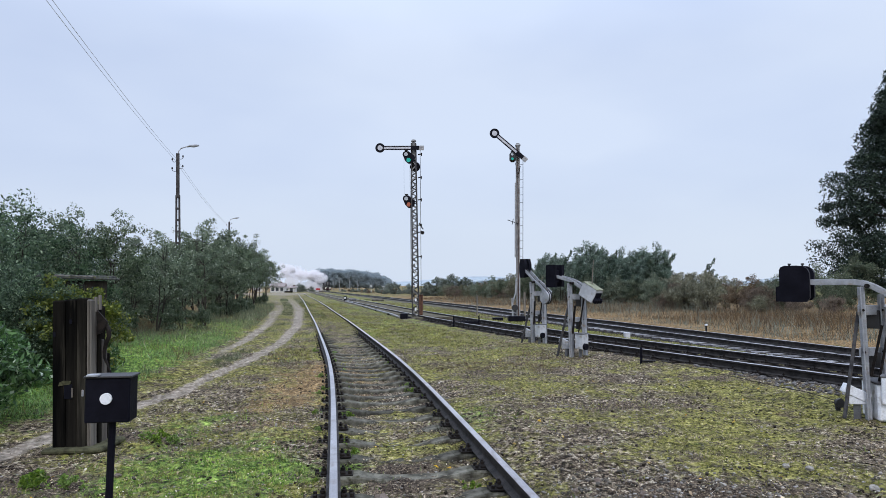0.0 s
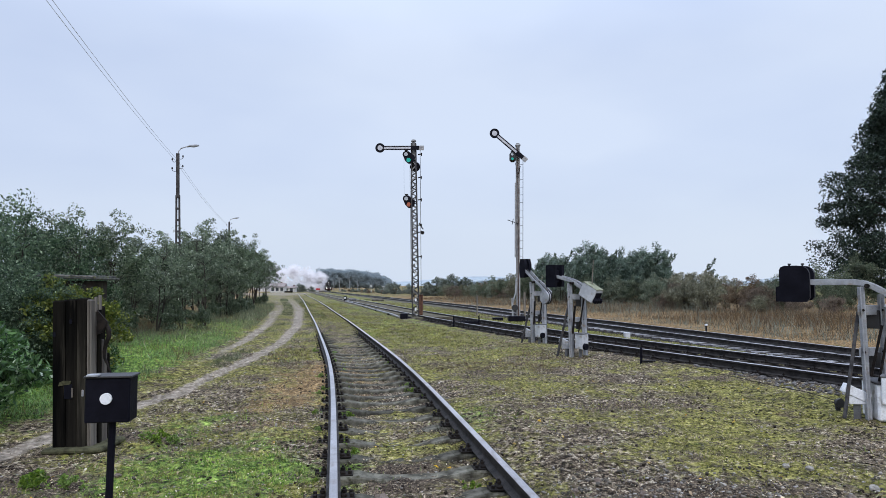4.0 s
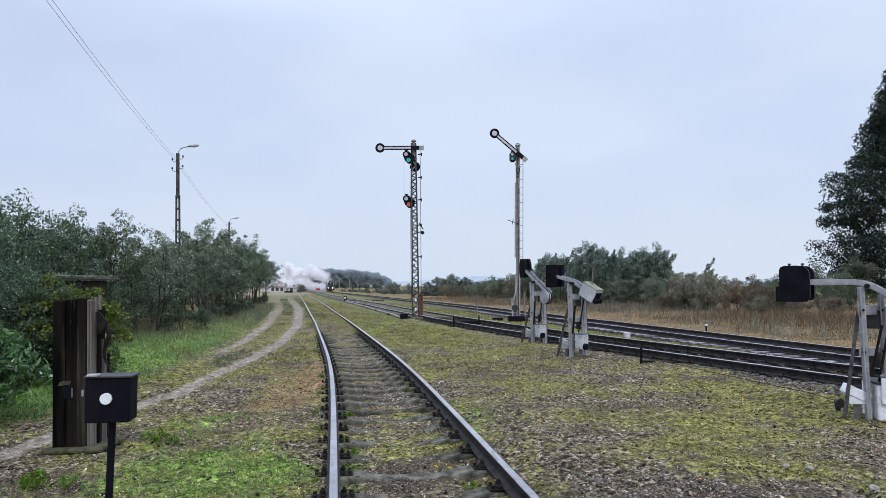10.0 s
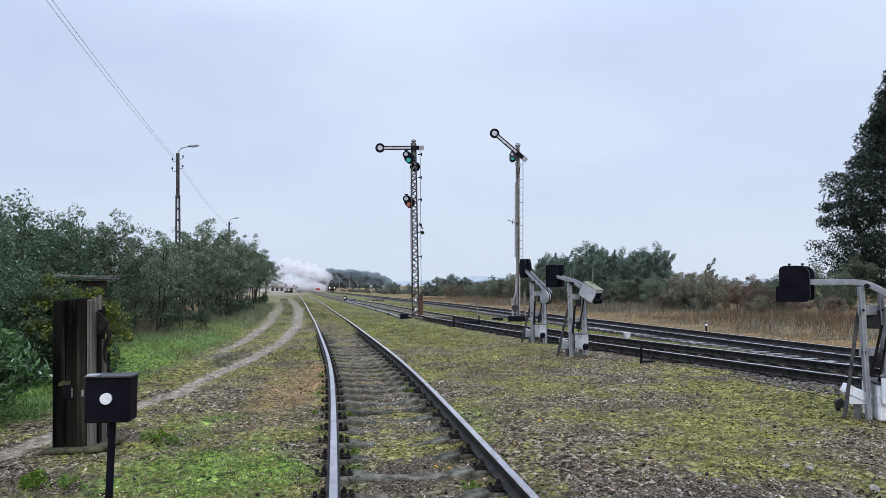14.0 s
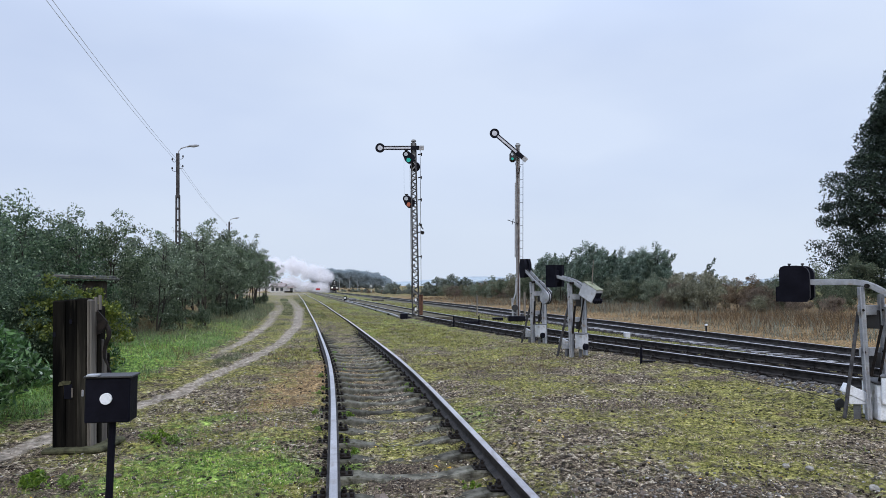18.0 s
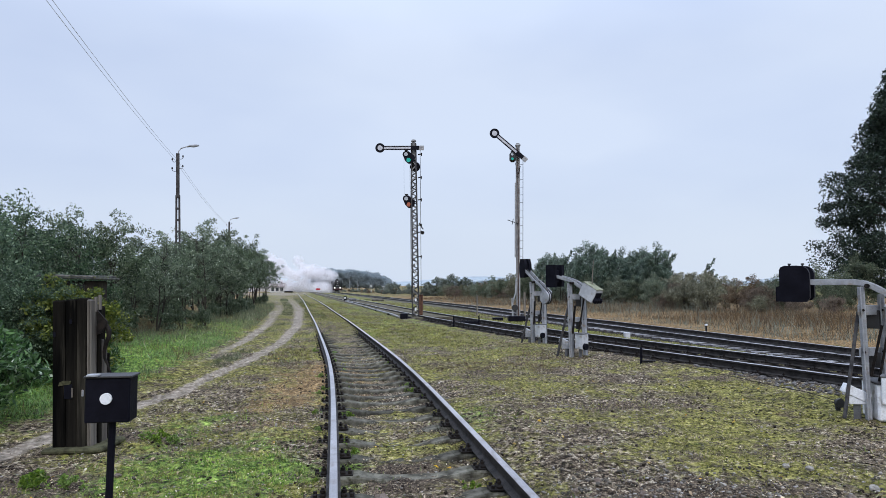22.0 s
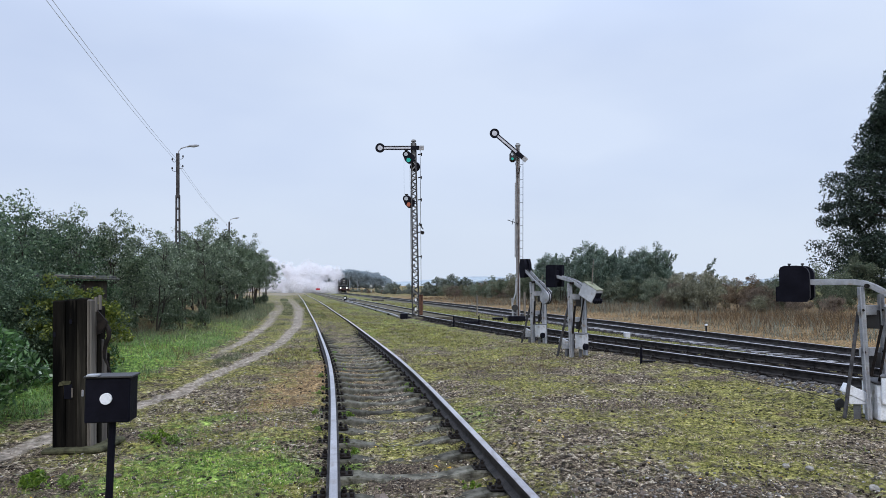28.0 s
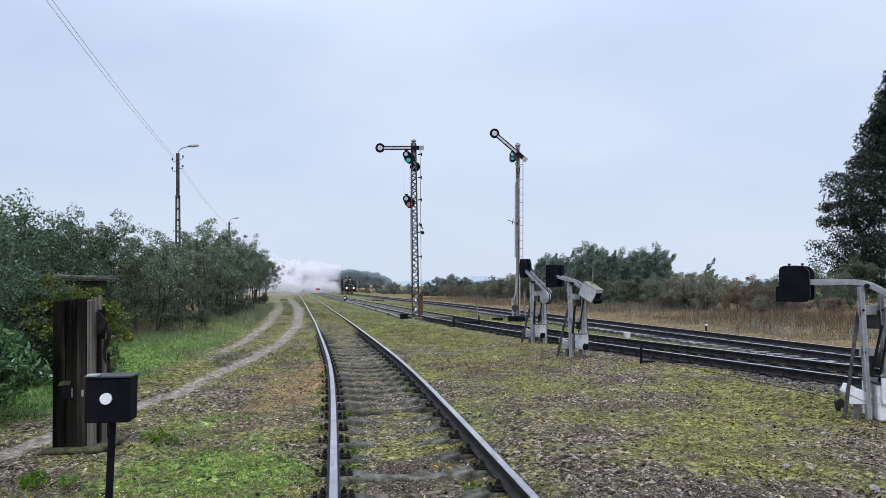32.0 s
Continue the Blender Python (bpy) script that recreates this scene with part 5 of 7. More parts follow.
for x, y, sc in ((-5.75, 8.3, 0.8), (-6.5, 8.9, 0.9), (-7.2, 9.6, 0.9), (-6.0, 7.6, 0.6), (-6.15, 11.7, 0.55)):
    plant(elder[int(rng.integers(2))], x, y, rng.uniform(0, 360), sc, "pale green leafy elder shrub at the roadside", "shrub", "elder shrubs", "elder_shrub", 1.2)

under = tree_kind(160, 3.4, 1.5, 0.1, LEAF, 50, 44, (0.20, 0.09), 0.9, 6, 2, 0.03, 0.42, 0.4, 7, True)
for i in range(34):
    y = rng.uniform(24, 66)
    x = -12.4 - (y - 24) * 0.205 - rng.uniform(0, 4.5)
    plant(under, x, y, rng.uniform(0, 360), rng.uniform(0.35, 0.62), "low leafy undergrowth between young trees", "shrub", "undergrowth", "undergrowth_shrub")

for i in range(7):
    y = 17.5 + 9 * rng.uniform(0, 1) ** 1.5
    x = (-9.7 if y < 24 else -9.7 - (y - 24) * 0.205) + rng.uniform(-1.3, 0.7)
    sc = float(np.interp(y, (17, 27), (0.42, 0.30))) * rng.uniform(0.8, 1.2)
    plant(under, x, y, rng.uniform(0, 360), sc, "low leafy undergrowth between young trees", "shrub", "undergrowth", "undergrowth_shrub")

for i in range(18):
    y = 30 + 34 * rng.uniform(0, 1) ** 0.8
    x = -9.5 - (y - 24) * 0.205 + rng.uniform(-1.0, 0.8)
    plant(under, x, y, rng.uniform(0, 360), rng.uniform(0.15, 0.34), "low leafy undergrowth between young trees", "shrub", "undergrowth", "undergrowth_shrub")

# hedge beyond the main track
hedge = [tree_kind(80 + i, 3.2, 1.7, 0.1, (LEAFFAR, LEAFOLIVE, LEAFGOLD)[i], 66, 60, (0.13, 0.055), 1.0, 7, 3, 0.03, 0.42, 0.2, 16, True) for i in range(3)]
tall_hedge = [tree_kind(90 + i, 4.7, 1.25, 0.1, LEAFPOPLAR, 62, 60, (0.22, 0.058), 1.35, 9, 2, 0.05, 0.40, 0.1, 22, True) for i in range(2)]


def wind_shoot(seed):
    """A slender poplar shoot: thin stems bent by the wind, narrow leaves along them."""
    rng = np.random.default_rng(seed)
    g, cs, rad = Geo(), [], []
    for s in range(5):
        x0, top, bow = rng.uniform(-0.35, 0.35), 4.7 * (1 - 0.11 * s), rng.uniform(0.5, 1.15)
        pts = [(x0 + bow * t ** 2.2, 0.3 * (s - 2) * t, top * (t - 0.10 * t ** 3)) for t in np.linspace(0, 1, 8)]
        g.bend(pts, [0.028 * (1 - 0.85 * t) for t in np.linspace(0, 1, 8)], 5)
        for j in range(15):
            t = 0.34 + 0.66 * j / 14
            sd = rng.uniform(-0.22, 0.22) * (1.15 - t)
            cs.append((x0 + bow * t ** 2.2 + sd + 0.06, 0.3 * (s - 2) * t + rng.uniform(-0.15, 0.15) * (1.2 - t), top * (t - 0.10 * t ** 3)))
            rad.append(0.20 * (1.25 - 0.75 * t))
    return g.mesh("trunk", BARK), leaves("crown", cs, rad, 13, 0.30, 0.075, LEAFPOPLAR, rng, 0.3)


shoot = wind_shoot(99)
HB = "leafy hedge bush growing behind dry grass"
for y in np.arange(38, 130, 2.0):
    ft = 13.46 - 0.228 * y
    for off in (13.5, 15.1, 16.5):
        x = ft + off + rng.uniform(-1, 1) + max(0, 48 - y) * 0.1
        px = x / y * 1150 + 784
        tall = 950 < px < 1178 and off > 14
        if off == 15.1 and not tall:
            continue
        sc = float(np.interp(px, (840, 900, 960, 1030, 1165, 1185, 1400), (0.70, 0.80, 1.0, 1.02, 0.96, 0.68, 0.68))) * rng.uniform(0.85, 1.1)
        if px < 845:
            sc *= 0.8
        sc *= (rng.uniform(0.78, 1.12) if tall else (0.75 if 950 < px < 1178 else 1.0))
        kind = tall_hedge[int(rng.integers(2))] if tall else hedge[int(rng.choice(3, p=(0.72, 0.27, 0.01) if px < 1170 else (0.20, 0.55, 0.25)))]
        plant(kind, x, y, rng.uniform(0, 360), sc, HB if kind is not hedge[2] else "brown autumn bush growing behind dry grass", "bush", "hedge bushes", "hedge_bush", 0.8 if tall else 0.0)
for x, y, sc in ((17.6, 53.0, 0.98), (16.9, 54.0, 0.9), (21.0, 52.6, 0.9), (13.4, 57.5, 1.0), (14.8, 56, 0.92), (9.6, 60, 1.08), (10.8, 58, 1.0), (11.9, 59, 1.1), (12.7, 55, 0.98), (15.9, 55, 1.05), (18.3, 54.5, 1.0), (8.6, 61, 1.0), (17.2, 56, 1.12), (14.2, 58, 1.12), (13.0, 60, 1.15), (11.2, 61, 1.15)):
    plant(shoot, x, y, rng.uniform(-30, 30), sc, "thin tall poplar shoot bending in the wind", "sapling", "poplar shoots", "poplar_shoot", 1.2)
# bare brown scrub filling the foot of the hedge
TWIG = leafy("bare_twig", (0.090, 0.070, 0.054), (0.22, 0.172, 0.132), (0.30, 0.25, 0.19), 0.4)
scrub = [tree_kind(170 + i, 2.0, 1.5, 0.05, (TWIG, LEAFOLIVE)[i], 50, 56, (0.22, 0.022), 0.9, 10, 4, 0.02, 0.42, -0.6, 14, True) for i in range(2)]
for i in range(64):
    y = 36 + 74 * rng.uniform(0, 1) ** 1.3
    x = 13.46 - 0.228 * y + rng.uniform(11.2, 16.0) + max(0, 48 - y) * 0.1
    if x / y < 0.33 and rng.random() < 0.7:
        continue
    plant(scrub[int(rng.random() < 0.5)], x, y, rng.uniform(0, 360), rng.uniform(0.5, 0.95), "twiggy brown scrub at the foot of the hedge", "bush", "brown scrub", "scrub_bush")

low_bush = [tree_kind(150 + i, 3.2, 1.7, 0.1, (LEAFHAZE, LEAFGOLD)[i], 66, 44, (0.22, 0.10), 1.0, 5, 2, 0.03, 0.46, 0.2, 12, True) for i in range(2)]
# large tree
brng = np.random.default_rng(120)
b_geo, b_tips = trunk_geo(brng, 16.0, 0.35, 30, 0.02)
b_cs = list(b_tips)
while len(b_cs) < 1050:
    bz = brng.uniform(1.0, 18.2)
    br = float(np.interp(bz, (0.8, 4.0, 5.9, 7.6, 9.2, 10.4, 11.4, 13.9, 16.8, 18.2), (6.3, 7.0, 6.5, 7.1, 6.4, 5.6, 4.0, 2.8, 1.3, 0.2)))
    ba, bu = brng.uniform(0, 6.28), brng.uniform(0.25, 1.0) ** 0.6
    br *= 0.82 + 0.15 * math.sin(5 * ba + 2.2 * bz)
    b_cs.append((br * bu * math.cos(ba), br * bu * math.sin(ba), bz))
big = (b_geo.mesh("trunk", BARK), leaves("crown", b_cs, brng.uniform(0.40, 0.95, len(b_cs)), 130, 0.20, 0.10, LEAFDARK, brng, 0.2))
bt = plant(big, 32.7, 45.0, 20, 0.97, "tall dense dark broadleaf tree behind the hedge", "tree", "", "broadleaf_tree", 0.25)
plant(hedge[0], 27.5, 43.0, 70, 1.0, HB, "bush", "hedge bushes", "hedge_bush")
plant(hedge[1], 31.0, 41.0, 170, 1.0, HB, "bush", "hedge bushes", "hedge_bush")
plant(hedge[0], 24.6, 42.5, 10, 0.8, HB, "bush", "hedge bushes", "hedge_bush")

# bushes further along the line
for x, y, sc in ((-1.0, 122, 1.15), (1.6, 120, 1.3), (4.2, 121, 1.15), (-3.2, 126, 0.9), (6.5, 122, 0.9), (-12, 160, 1.0), (-16, 190, 0.95), (-19, 195, 0.8), (-9, 170, 0.9), (9, 118, 0.8)):
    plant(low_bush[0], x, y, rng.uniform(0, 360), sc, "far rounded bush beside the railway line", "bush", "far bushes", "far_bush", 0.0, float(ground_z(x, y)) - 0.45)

for i in range(46):
    y = 126 + 3.6 * i + rng.uniform(-2, 2)
    x = 13.46 - 0.228 * y + rng.uniform(7, 17)
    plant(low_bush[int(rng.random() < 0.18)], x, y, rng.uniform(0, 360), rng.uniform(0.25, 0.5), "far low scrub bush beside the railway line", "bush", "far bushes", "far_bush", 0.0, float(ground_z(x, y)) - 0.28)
plant(young[2], 22.4, 300, 40, 1.75, "lone slender tree far out in the fields", "tree", "", "field_tree", 0.0, -1.5)
hut_kind = tree_kind(48, 3.6, 1.3, 0.4, leafy("hazel_leaf", (0.05, 0.075, 0.02), (0.20, 0.23, 0.06), (0.42, 0.42, 0.16), 0.45), 52, 40, (0.15, 0.075), 0.95, 10, 3, 0.03, 0.36)
for x, y, sc in ((-6.45, 11.45, 0.45), (-6.2, 11.6, 0.44), (-6.75, 11.45, 0.50)):
    plant(hut_kind, x, y, rng.uniform(0, 360), sc, "yellow-green shrub growing over the equipment hut", "shrub", "hut shrubs", "hut_shrub", 0.8)


def blades(name, x, y, h, w, material, label, lean=0.35, kind="stuff", bend=True):
    """Grass: thin bent blades, one mesh."""
    rng = np.random.default_rng(len(x))
    n = len(x)
    z = ground_z(x, y) - 0.01
    a = rng.uniform(0, 6.28, n)
    dx, dy = np.cos(a) * w / 2, np.sin(a) * w / 2
    lx, ly = rng.normal(0, lean, (2, n)) * h
    if not bend:
        v = np.stack([np.stack([x - dx, y - dy, z], -1), np.stack([x + dx, y + dy, z], -1), np.stack([x + lx, y + ly, z + h], -1)], 1).reshape(-1, 3)
        return tagged(new(name, big_mesh(name, v, np.arange(n * 3).reshape(-1, 3), material)), label, "grass", kind="stuff")
    p0 = np.stack([x - dx, y - dy, z], -1)
    p1 = np.stack([x + dx, y + dy, z], -1)
    p2 = np.stack([x + lx * 0.4, y + ly * 0.4, z + h * 0.65], -1)
    p3 = np.stack([x + lx, y + ly, z + h], -1)
    v = np.stack([p0, p1, p2 + (p1 - p0) * 0.35, p3, p2 - (p1 - p0) * 0.35], 1).reshape(-1, 3)
    f = np.arange(n * 5).reshape(-1, 5)
    return tagged(new(name, big_mesh(name, v, f, material)), label, "grass", kind="stuff")


GRASS = leafy("short_grass", (0.045, 0.095, 0.018), (0.25, 0.37, 0.075), (0.36, 0.38, 0.17), 0.4)
ROUGH = leafy("rough_bank_grass", (0.075, 0.090, 0.050), (0.215, 0.240, 0.145), (0.40, 0.38, 0.26), 0.4)
VERGE = leafy("verge_grass_blade", (0.045, 0.100, 0.028), (0.205, 0.340, 0.095), (0.34, 0.37, 0.22), 0.4)
MOSSY = leafy("dry_moss", (0.060, 0.062, 0.014), (0.29, 0.285, 0.055), (0.46, 0.41, 0.24), 0.35)
STRAW = leafy("dry_grass", (0.060, 0.041, 0.024), (0.225, 0.158, 0.092), (0.46, 0.40, 0.28), 0.4)
STALK = leafy("dry_stalk", (0.045, 0.032, 0.022), (0.14, 0.098, 0.064), (0.24, 0.18, 0.12), 0.25)
rng = np.random.default_rng(8)


def free(x, y):
    """Off rails and bare road."""
    sd = np.abs(x - rows_at(SIDING, y))
    road = np.minimum(np.abs(x - rows_at(ROAD_R, y)), np.abs(x - rows_at(ROAD_L, y)))
    return (np.abs(sd - 0.7525) > 0.1) & (road > 0.34) & (np.abs(x - rows_at(NEARTRACK, y)) > 1.9) & (np.abs(x - rows_at(FARTRACK, y)) > 2.0)


def in_gauge(x, y):
    """Thinner growth on the sleepers of the siding."""
    return 1 - 0.85 * (np.abs(x - rows_at(SIDING, y)) < 1.15) * np.clip((y - 6) / 6, 0, 1) * np.clip((30 - y) / 8, 0, 1)


def strewn(n, x0, x1, y0, y1, power=1.5):
    y = y0 + (y1 - y0) * rng.uniform(0, 1, n) ** power
    return rng.uniform(x0, x1, n), y


def clumped(x, y, seed, cut):
    """Chance of growth: patches with clear edges at two scales."""
    f = lumps(x, y, 0.33, seed) * 0.6 + lumps(x, y, 1.4, seed + 1) * 0.8 + lumps(x, y, 0.12, seed + 2) * 0.4
    return 1 / (1 + np.exp(-7 * (f - cut)))


x, y = strewn(240000, -9, 9, 3.6, 24)
_, gr, _ = zones(x, y)
k = free(x, y) & (rng.uniform(0, 1, len(x)) < np.clip(gr * 1.7, 0, 1) * clumped(x, y, 4, 0.0) + 0.05 * clumped(x, y, 9, 0.5))
blades("green_grass", x[k], y[k], rng.uniform(0.02, 0.075, k.sum()) * (0.5 + 0.7 * clumped(x[k], y[k], 14, 0.0)), rng.uniform(0.005, 0.012, k.sum()), GRASS, "short green grass growing in patches", 0.6, bend=False)
x, y = strewn(330000, -4.5, 9, 3.6, 24)
k = free(x, y) & (rng.uniform(0, 1, len(x)) < in_gauge(x, y) * 0.9 * clumped(x, y, 6, 0.22))
blades("moss_tufts", x[k], y[k], rng.uniform(0.010, 0.040, k.sum()), rng.uniform(0.006, 0.015, k.sum()), MOSSY, "low yellow-green moss and dry grass tufts", 0.9, bend=False)
x, y = strewn(170000, -13, -5.0, 8, 52, 1.3)
k = free(x, y) & (x < rows_at(ROAD_L, y) - 0.4)
kk = k & (rng.uniform(0, 1, len(x)) < 0.04 + 0.80 * clumped(x * 0.5, y * 0.5, 3, 0.75 - 0.30 * np.clip(rows_at(ROAD_L, y) - x - 2.6, 0, 3)))
blades("dry_verge_grass", x[kk], y[kk], rng.uniform(0.06, 0.22, kk.sum()), rng.uniform(0.006, 0.014, kk.sum()), STRAW, "pale dry verge grass among the green", 0.5, bend=False)
k &= ~kk
k &= rng.uniform(0, 1, len(x)) < np.clip((27 - y) / 8, 0.12, 1) * (0.15 + 0.85 * clumped(x * 0.5, y * 0.35, 37, -0.15))
blades("verge_grass", x[k], y[k], rng.uniform(0.03, 0.13, k.sum()), rng.uniform(0.008, 0.018, k.sum()), VERGE, "longer green verge grass beside the road", 0.7, bend=False)
x, y = strewn(110000, 0, 30, 20, 95, 1.4)
x = rows_at(FARTRACK, y) + 2.4 + 12.5 * rng.uniform(0, 1, len(y)) ** 0.8
sx_, sy_ = x[:6000], y[:6000]
k = (rng.uniform(0, 1, 6000) < 0.1 + 0.9 * clumped(sx_ * 0.25, sy_ * 0.2, 61, 0.1)) & (sx_ - rows_at(FARTRACK, sy_) > 4.5)
blades("dry_stalks", sx_[k], sy_[k], rng.uniform(0.35, 0.95, k.sum()), rng.uniform(0.012, 0.026, k.sum()), STALK, "dark dry weed stalks standing in the grass", 0.16, bend=False)
k = rng.uniform(0, 1, len(x)) < 0.12 + 0.88 * clumped(x * 0.3, y * 0.3, 2, 0.0)
x, y = x[k], y[k]
blades("tall_dry_grass", x, y, rng.uniform(0.10, 0.46, len(y)) * (0.40 + 1.0 * clumped(x * 0.35, y * 0.22, 31, 0.1)) * np.clip((x - rows_at(FARTRACK, y) - 1.2) / 4, 0.15, 1), rng.uniform(0.010, 0.020, len(y)), STRAW, "tall dry brown grass beyond the main track", 0.55, bend=False)


x, y = strewn(330000, -16, 12, 15, 64, 1.35)
k = free(x, y) & (x > rows_at(ROAD_R, y) + 0.4) & (x < rows_at(FARTRACK, y) - 2) & (rng.uniform(0, 1, len(x)) < in_gauge(x, y) * clumped(x * 0.6, y * 0.4, 12, 0.1))
blades("meadow_tufts", x[k], y[k], rng.uniform(0.02, 0.08, k.sum()), rng.uniform(0.012, 0.032, k.sum()), MOSSY, "yellow-green tufts of grass between tracks", 0.8, bend=False)
x, y = strewn(220000, -16, 12, 13, 64, 1.35)
k = free(x, y) & (x > rows_at(ROAD_R, y) + 0.4) & (x < rows_at(FARTRACK, y) - 2) & (rng.uniform(0, 1, len(x)) < in_gauge(x, y) * clumped(x * 0.6, y * 0.4, 17, 0.2))
blades("dry_tufts", x[k], y[k], rng.uniform(0.02, 0.07, k.sum()), rng.uniform(0.010, 0.03, k.sum()), LEAFGOLD, "brown dry tufts of grass between tracks", 0.9, bend=False)


x, y = strewn(17000, 0, 30, 19, 80, 1.3)
x = rows_at(FARTRACK, y) + 2.2 + 11.0 * rng.uniform(0, 1, len(y)) ** 1.5
k = rng.uniform(0, 1, len(x)) < clumped(x * 0.25, y * 0.25, 21, 0.15)
blades("green_weeds", x[k], y[k], rng.uniform(0.25, 0.85, k.sum()) * np.clip((x[k] - rows_at(FARTRACK, y[k]) - 1.6) / 4, 0.2, 1), rng.uniform(0.010, 0.022, k.sum()), LEAFHAZE, "grey-green weeds among the dry grass", 0.35, bend=False)
x, y = strewn(90000, -16, -5, 15, 66, 1.1)
off = rows_at(ROAD_L, y) - x
k = (off > 0.4) & (off < 5.6) & (rng.uniform(0, 1, len(x)) < np.clip((y - 17) / 8, 0.15, 1) * clumped(x * 0.6, y * 0.4, 23, -0.05))
blades("rough_grass", x[k], y[k], rng.uniform(0.08, 0.34, k.sum()), rng.uniform(0.008, 0.02, k.sum()), ROUGH, "rough grey-green grass clumps on the road bank", 0.5, bend=False)
x, y = strewn(24000, -2, 2, 14, 90, 1.2)
x = np.where(x > 0, rows_at(ROAD_R, y) + 0.3 + 0.6 * np.abs(x), rows_at(ROAD_L, y) + (rows_at(ROAD_R, y) - rows_at(ROAD_L, y)) * rng.uniform(0.25, 0.75, len(y)))
k = rng.uniform(0, 1, len(x)) < clumped(x * 0.5, y * 0.3, 29, 0.1)
blades("road_edge_grass", x[k], y[k], rng.uniform(0.03, 0.13, k.sum()), rng.uniform(0.008, 0.02, k.sum()), ROUGH, "grey-green tufts of grass along the road ruts", 0.6, bend=False)


def litter(name, n, x0, x1, y0, y1, s0, s1, material, label):
    """Fallen leaves lying flat, slightly curled, each one on its own."""
    x, y = strewn(n, x0, x1, y0, y1, 1.7)
    k = np.abs(np.abs(x - rows_at(SIDING, y)) - 0.7525) > 0.1
    x, y = x[k], y[k]
    n = len(x)
    z = ground_z(x, y) + 0.014
    a, s = rng.uniform(0, 6.28, n), rng.uniform(s0, s1, n)
    t = rng.normal(0, 0.35, (2, n))
    out = []
    for u, w in ((-0.5, 0), (-0.1, 0.3), (0.5, 0), (-0.1, -0.3)):
        px, py = s * (u * np.cos(a) - w * np.sin(a)), s * (u * np.sin(a) + w * np.cos(a))
        out.append(np.stack([x + px, y + py, z + px * t[0] + py * t[1] + (0.15 * s if w else 0)], -1))
    v = np.stack(out, 1).reshape(-1, 3)
    return tagged(new(name, big_mesh(name, v, np.arange(n * 4).reshape(-1, 4), material)), label, "fallen leaves", kind="stuff")


LITTER = leafy("fallen_leaf", (0.040, 0.025, 0.014), (0.46, 0.36, 0.23), (0.80, 0.74, 0.60), 0.1)
YELLOW = leafy("yellow_leaf", (0.45, 0.26, 0.04), (0.62, 0.42, 0.08), (0.40, 0.15, 0.04), 0.1)
litter("leaf_litter", 60000, -5, 9, 3.7, 22, 0.007, 0.024, LITTER, "small dry fallen leaves scattered over ground")
litter("broad_leaf_litter", 1900, -5, 9, 3.7, 18, 0.022, 0.052, LITTER, "larger dry fallen leaves lying over ground")
litter("yellow_leaves", 110, -5, 8, 3.9, 16, 0.03, 0.065, YELLOW, "yellow and orange autumn leaves on the ground")
x, y = strewn(30000, -5, 9, 3.7, 16)
k = (rng.uniform(0, 1, len(x)) < np.clip(0.03 + 0.22 * clumped(x, y, 41, 0.35) + 0.7 * np.exp(-((x - 1.8) / 1.5) ** 2 - ((y - 5.2) / 0.8) ** 2), 0, 1)) & free(x, y)
stones("loose_gravel", np.stack([x[k], y[k], ground_z(x[k], y[k]) + 0.003], -1), rng.uniform(0.005, 0.022, k.sum()), PEBBLE, "loose grey gravel and pebbles on bare ground")

x, y = strewn(15000, -5, 9, 3.7, 20)
k = free(x, y)
blades("dead_stems", x[k], y[k], rng.uniform(0.015, 0.06, k.sum()), rng.uniform(0.002, 0.005, k.sum()), LITTER, "thin pale dead stems lying in the moss", 1.7, bend=False)
x, y = strewn(8000, -5, 9, 3.7, 20)
k = free(x, y) & (rng.uniform(0, 1, len(x)) < 1 - clumped(x, y, 6, 0.0))
SOIL = surface("dark_soil", (0.010, 0.008, 0.006), (0.042, 0.031, 0.022), 12, 60, 0.95, 0, 0.4)
stones("soil_clods", np.stack([x[k], y[k], ground_z(x[k], y[k]) + 0.006], -1), rng.uniform(0.006, 0.030, k.sum()) * rng.uniform(0.5, 1, k.sum()), SOIL, "dark crumbs of bare soil among the litter")
# pale chips and broken stones
PALECHIP = leafy("pale_chip", (0.24, 0.20, 0.14), (0.58, 0.53, 0.42), (0.85, 0.82, 0.74), 0.0)
litter("pale_chips", 9500, -5, 9, 3.8, 20, 0.008, 0.024, PALECHIP, "pale chips of wood and dead leaf on the ground")
GREYSTONE = leafy("broken_grey_stone", (0.030, 0.026, 0.021), (0.155, 0.140, 0.115), (0.40, 0.38, 0.34), 0.0, 0.9)
x, y = rng.normal(1.75, 0.9, 420), rng.normal(5.5, 0.35, 420)
k = free(x, y) & (y > 4.3) & (np.abs(x - rows_at(SIDING, y)) > 0.95)
stones("broken_stones", np.stack([x[k], y[k], ground_z(x[k], y[k]) + 0.005], -1), rng.uniform(0.007, 0.030, k.sum()), GREYSTONE, "broken grey stones lying on bare soil")
x, y = strewn(2600, -5, 9, 4.2, 16)
k = free(x, y)
stones("scattered_stones", np.stack([x[k], y[k], ground_z(x[k], y[k]) + 0.004], -1), rng.uniform(0.006, 0.022, k.sum()), GREYSTONE, "small grey stones scattered over the moss")
weed = [tree_kind(140 + i, 0.22, 0.14, 0.02, GRASS, 14, 12, (0.045, 0.024), 1.0, 4, 3, 0.003, 0.05) for i in range(4)]
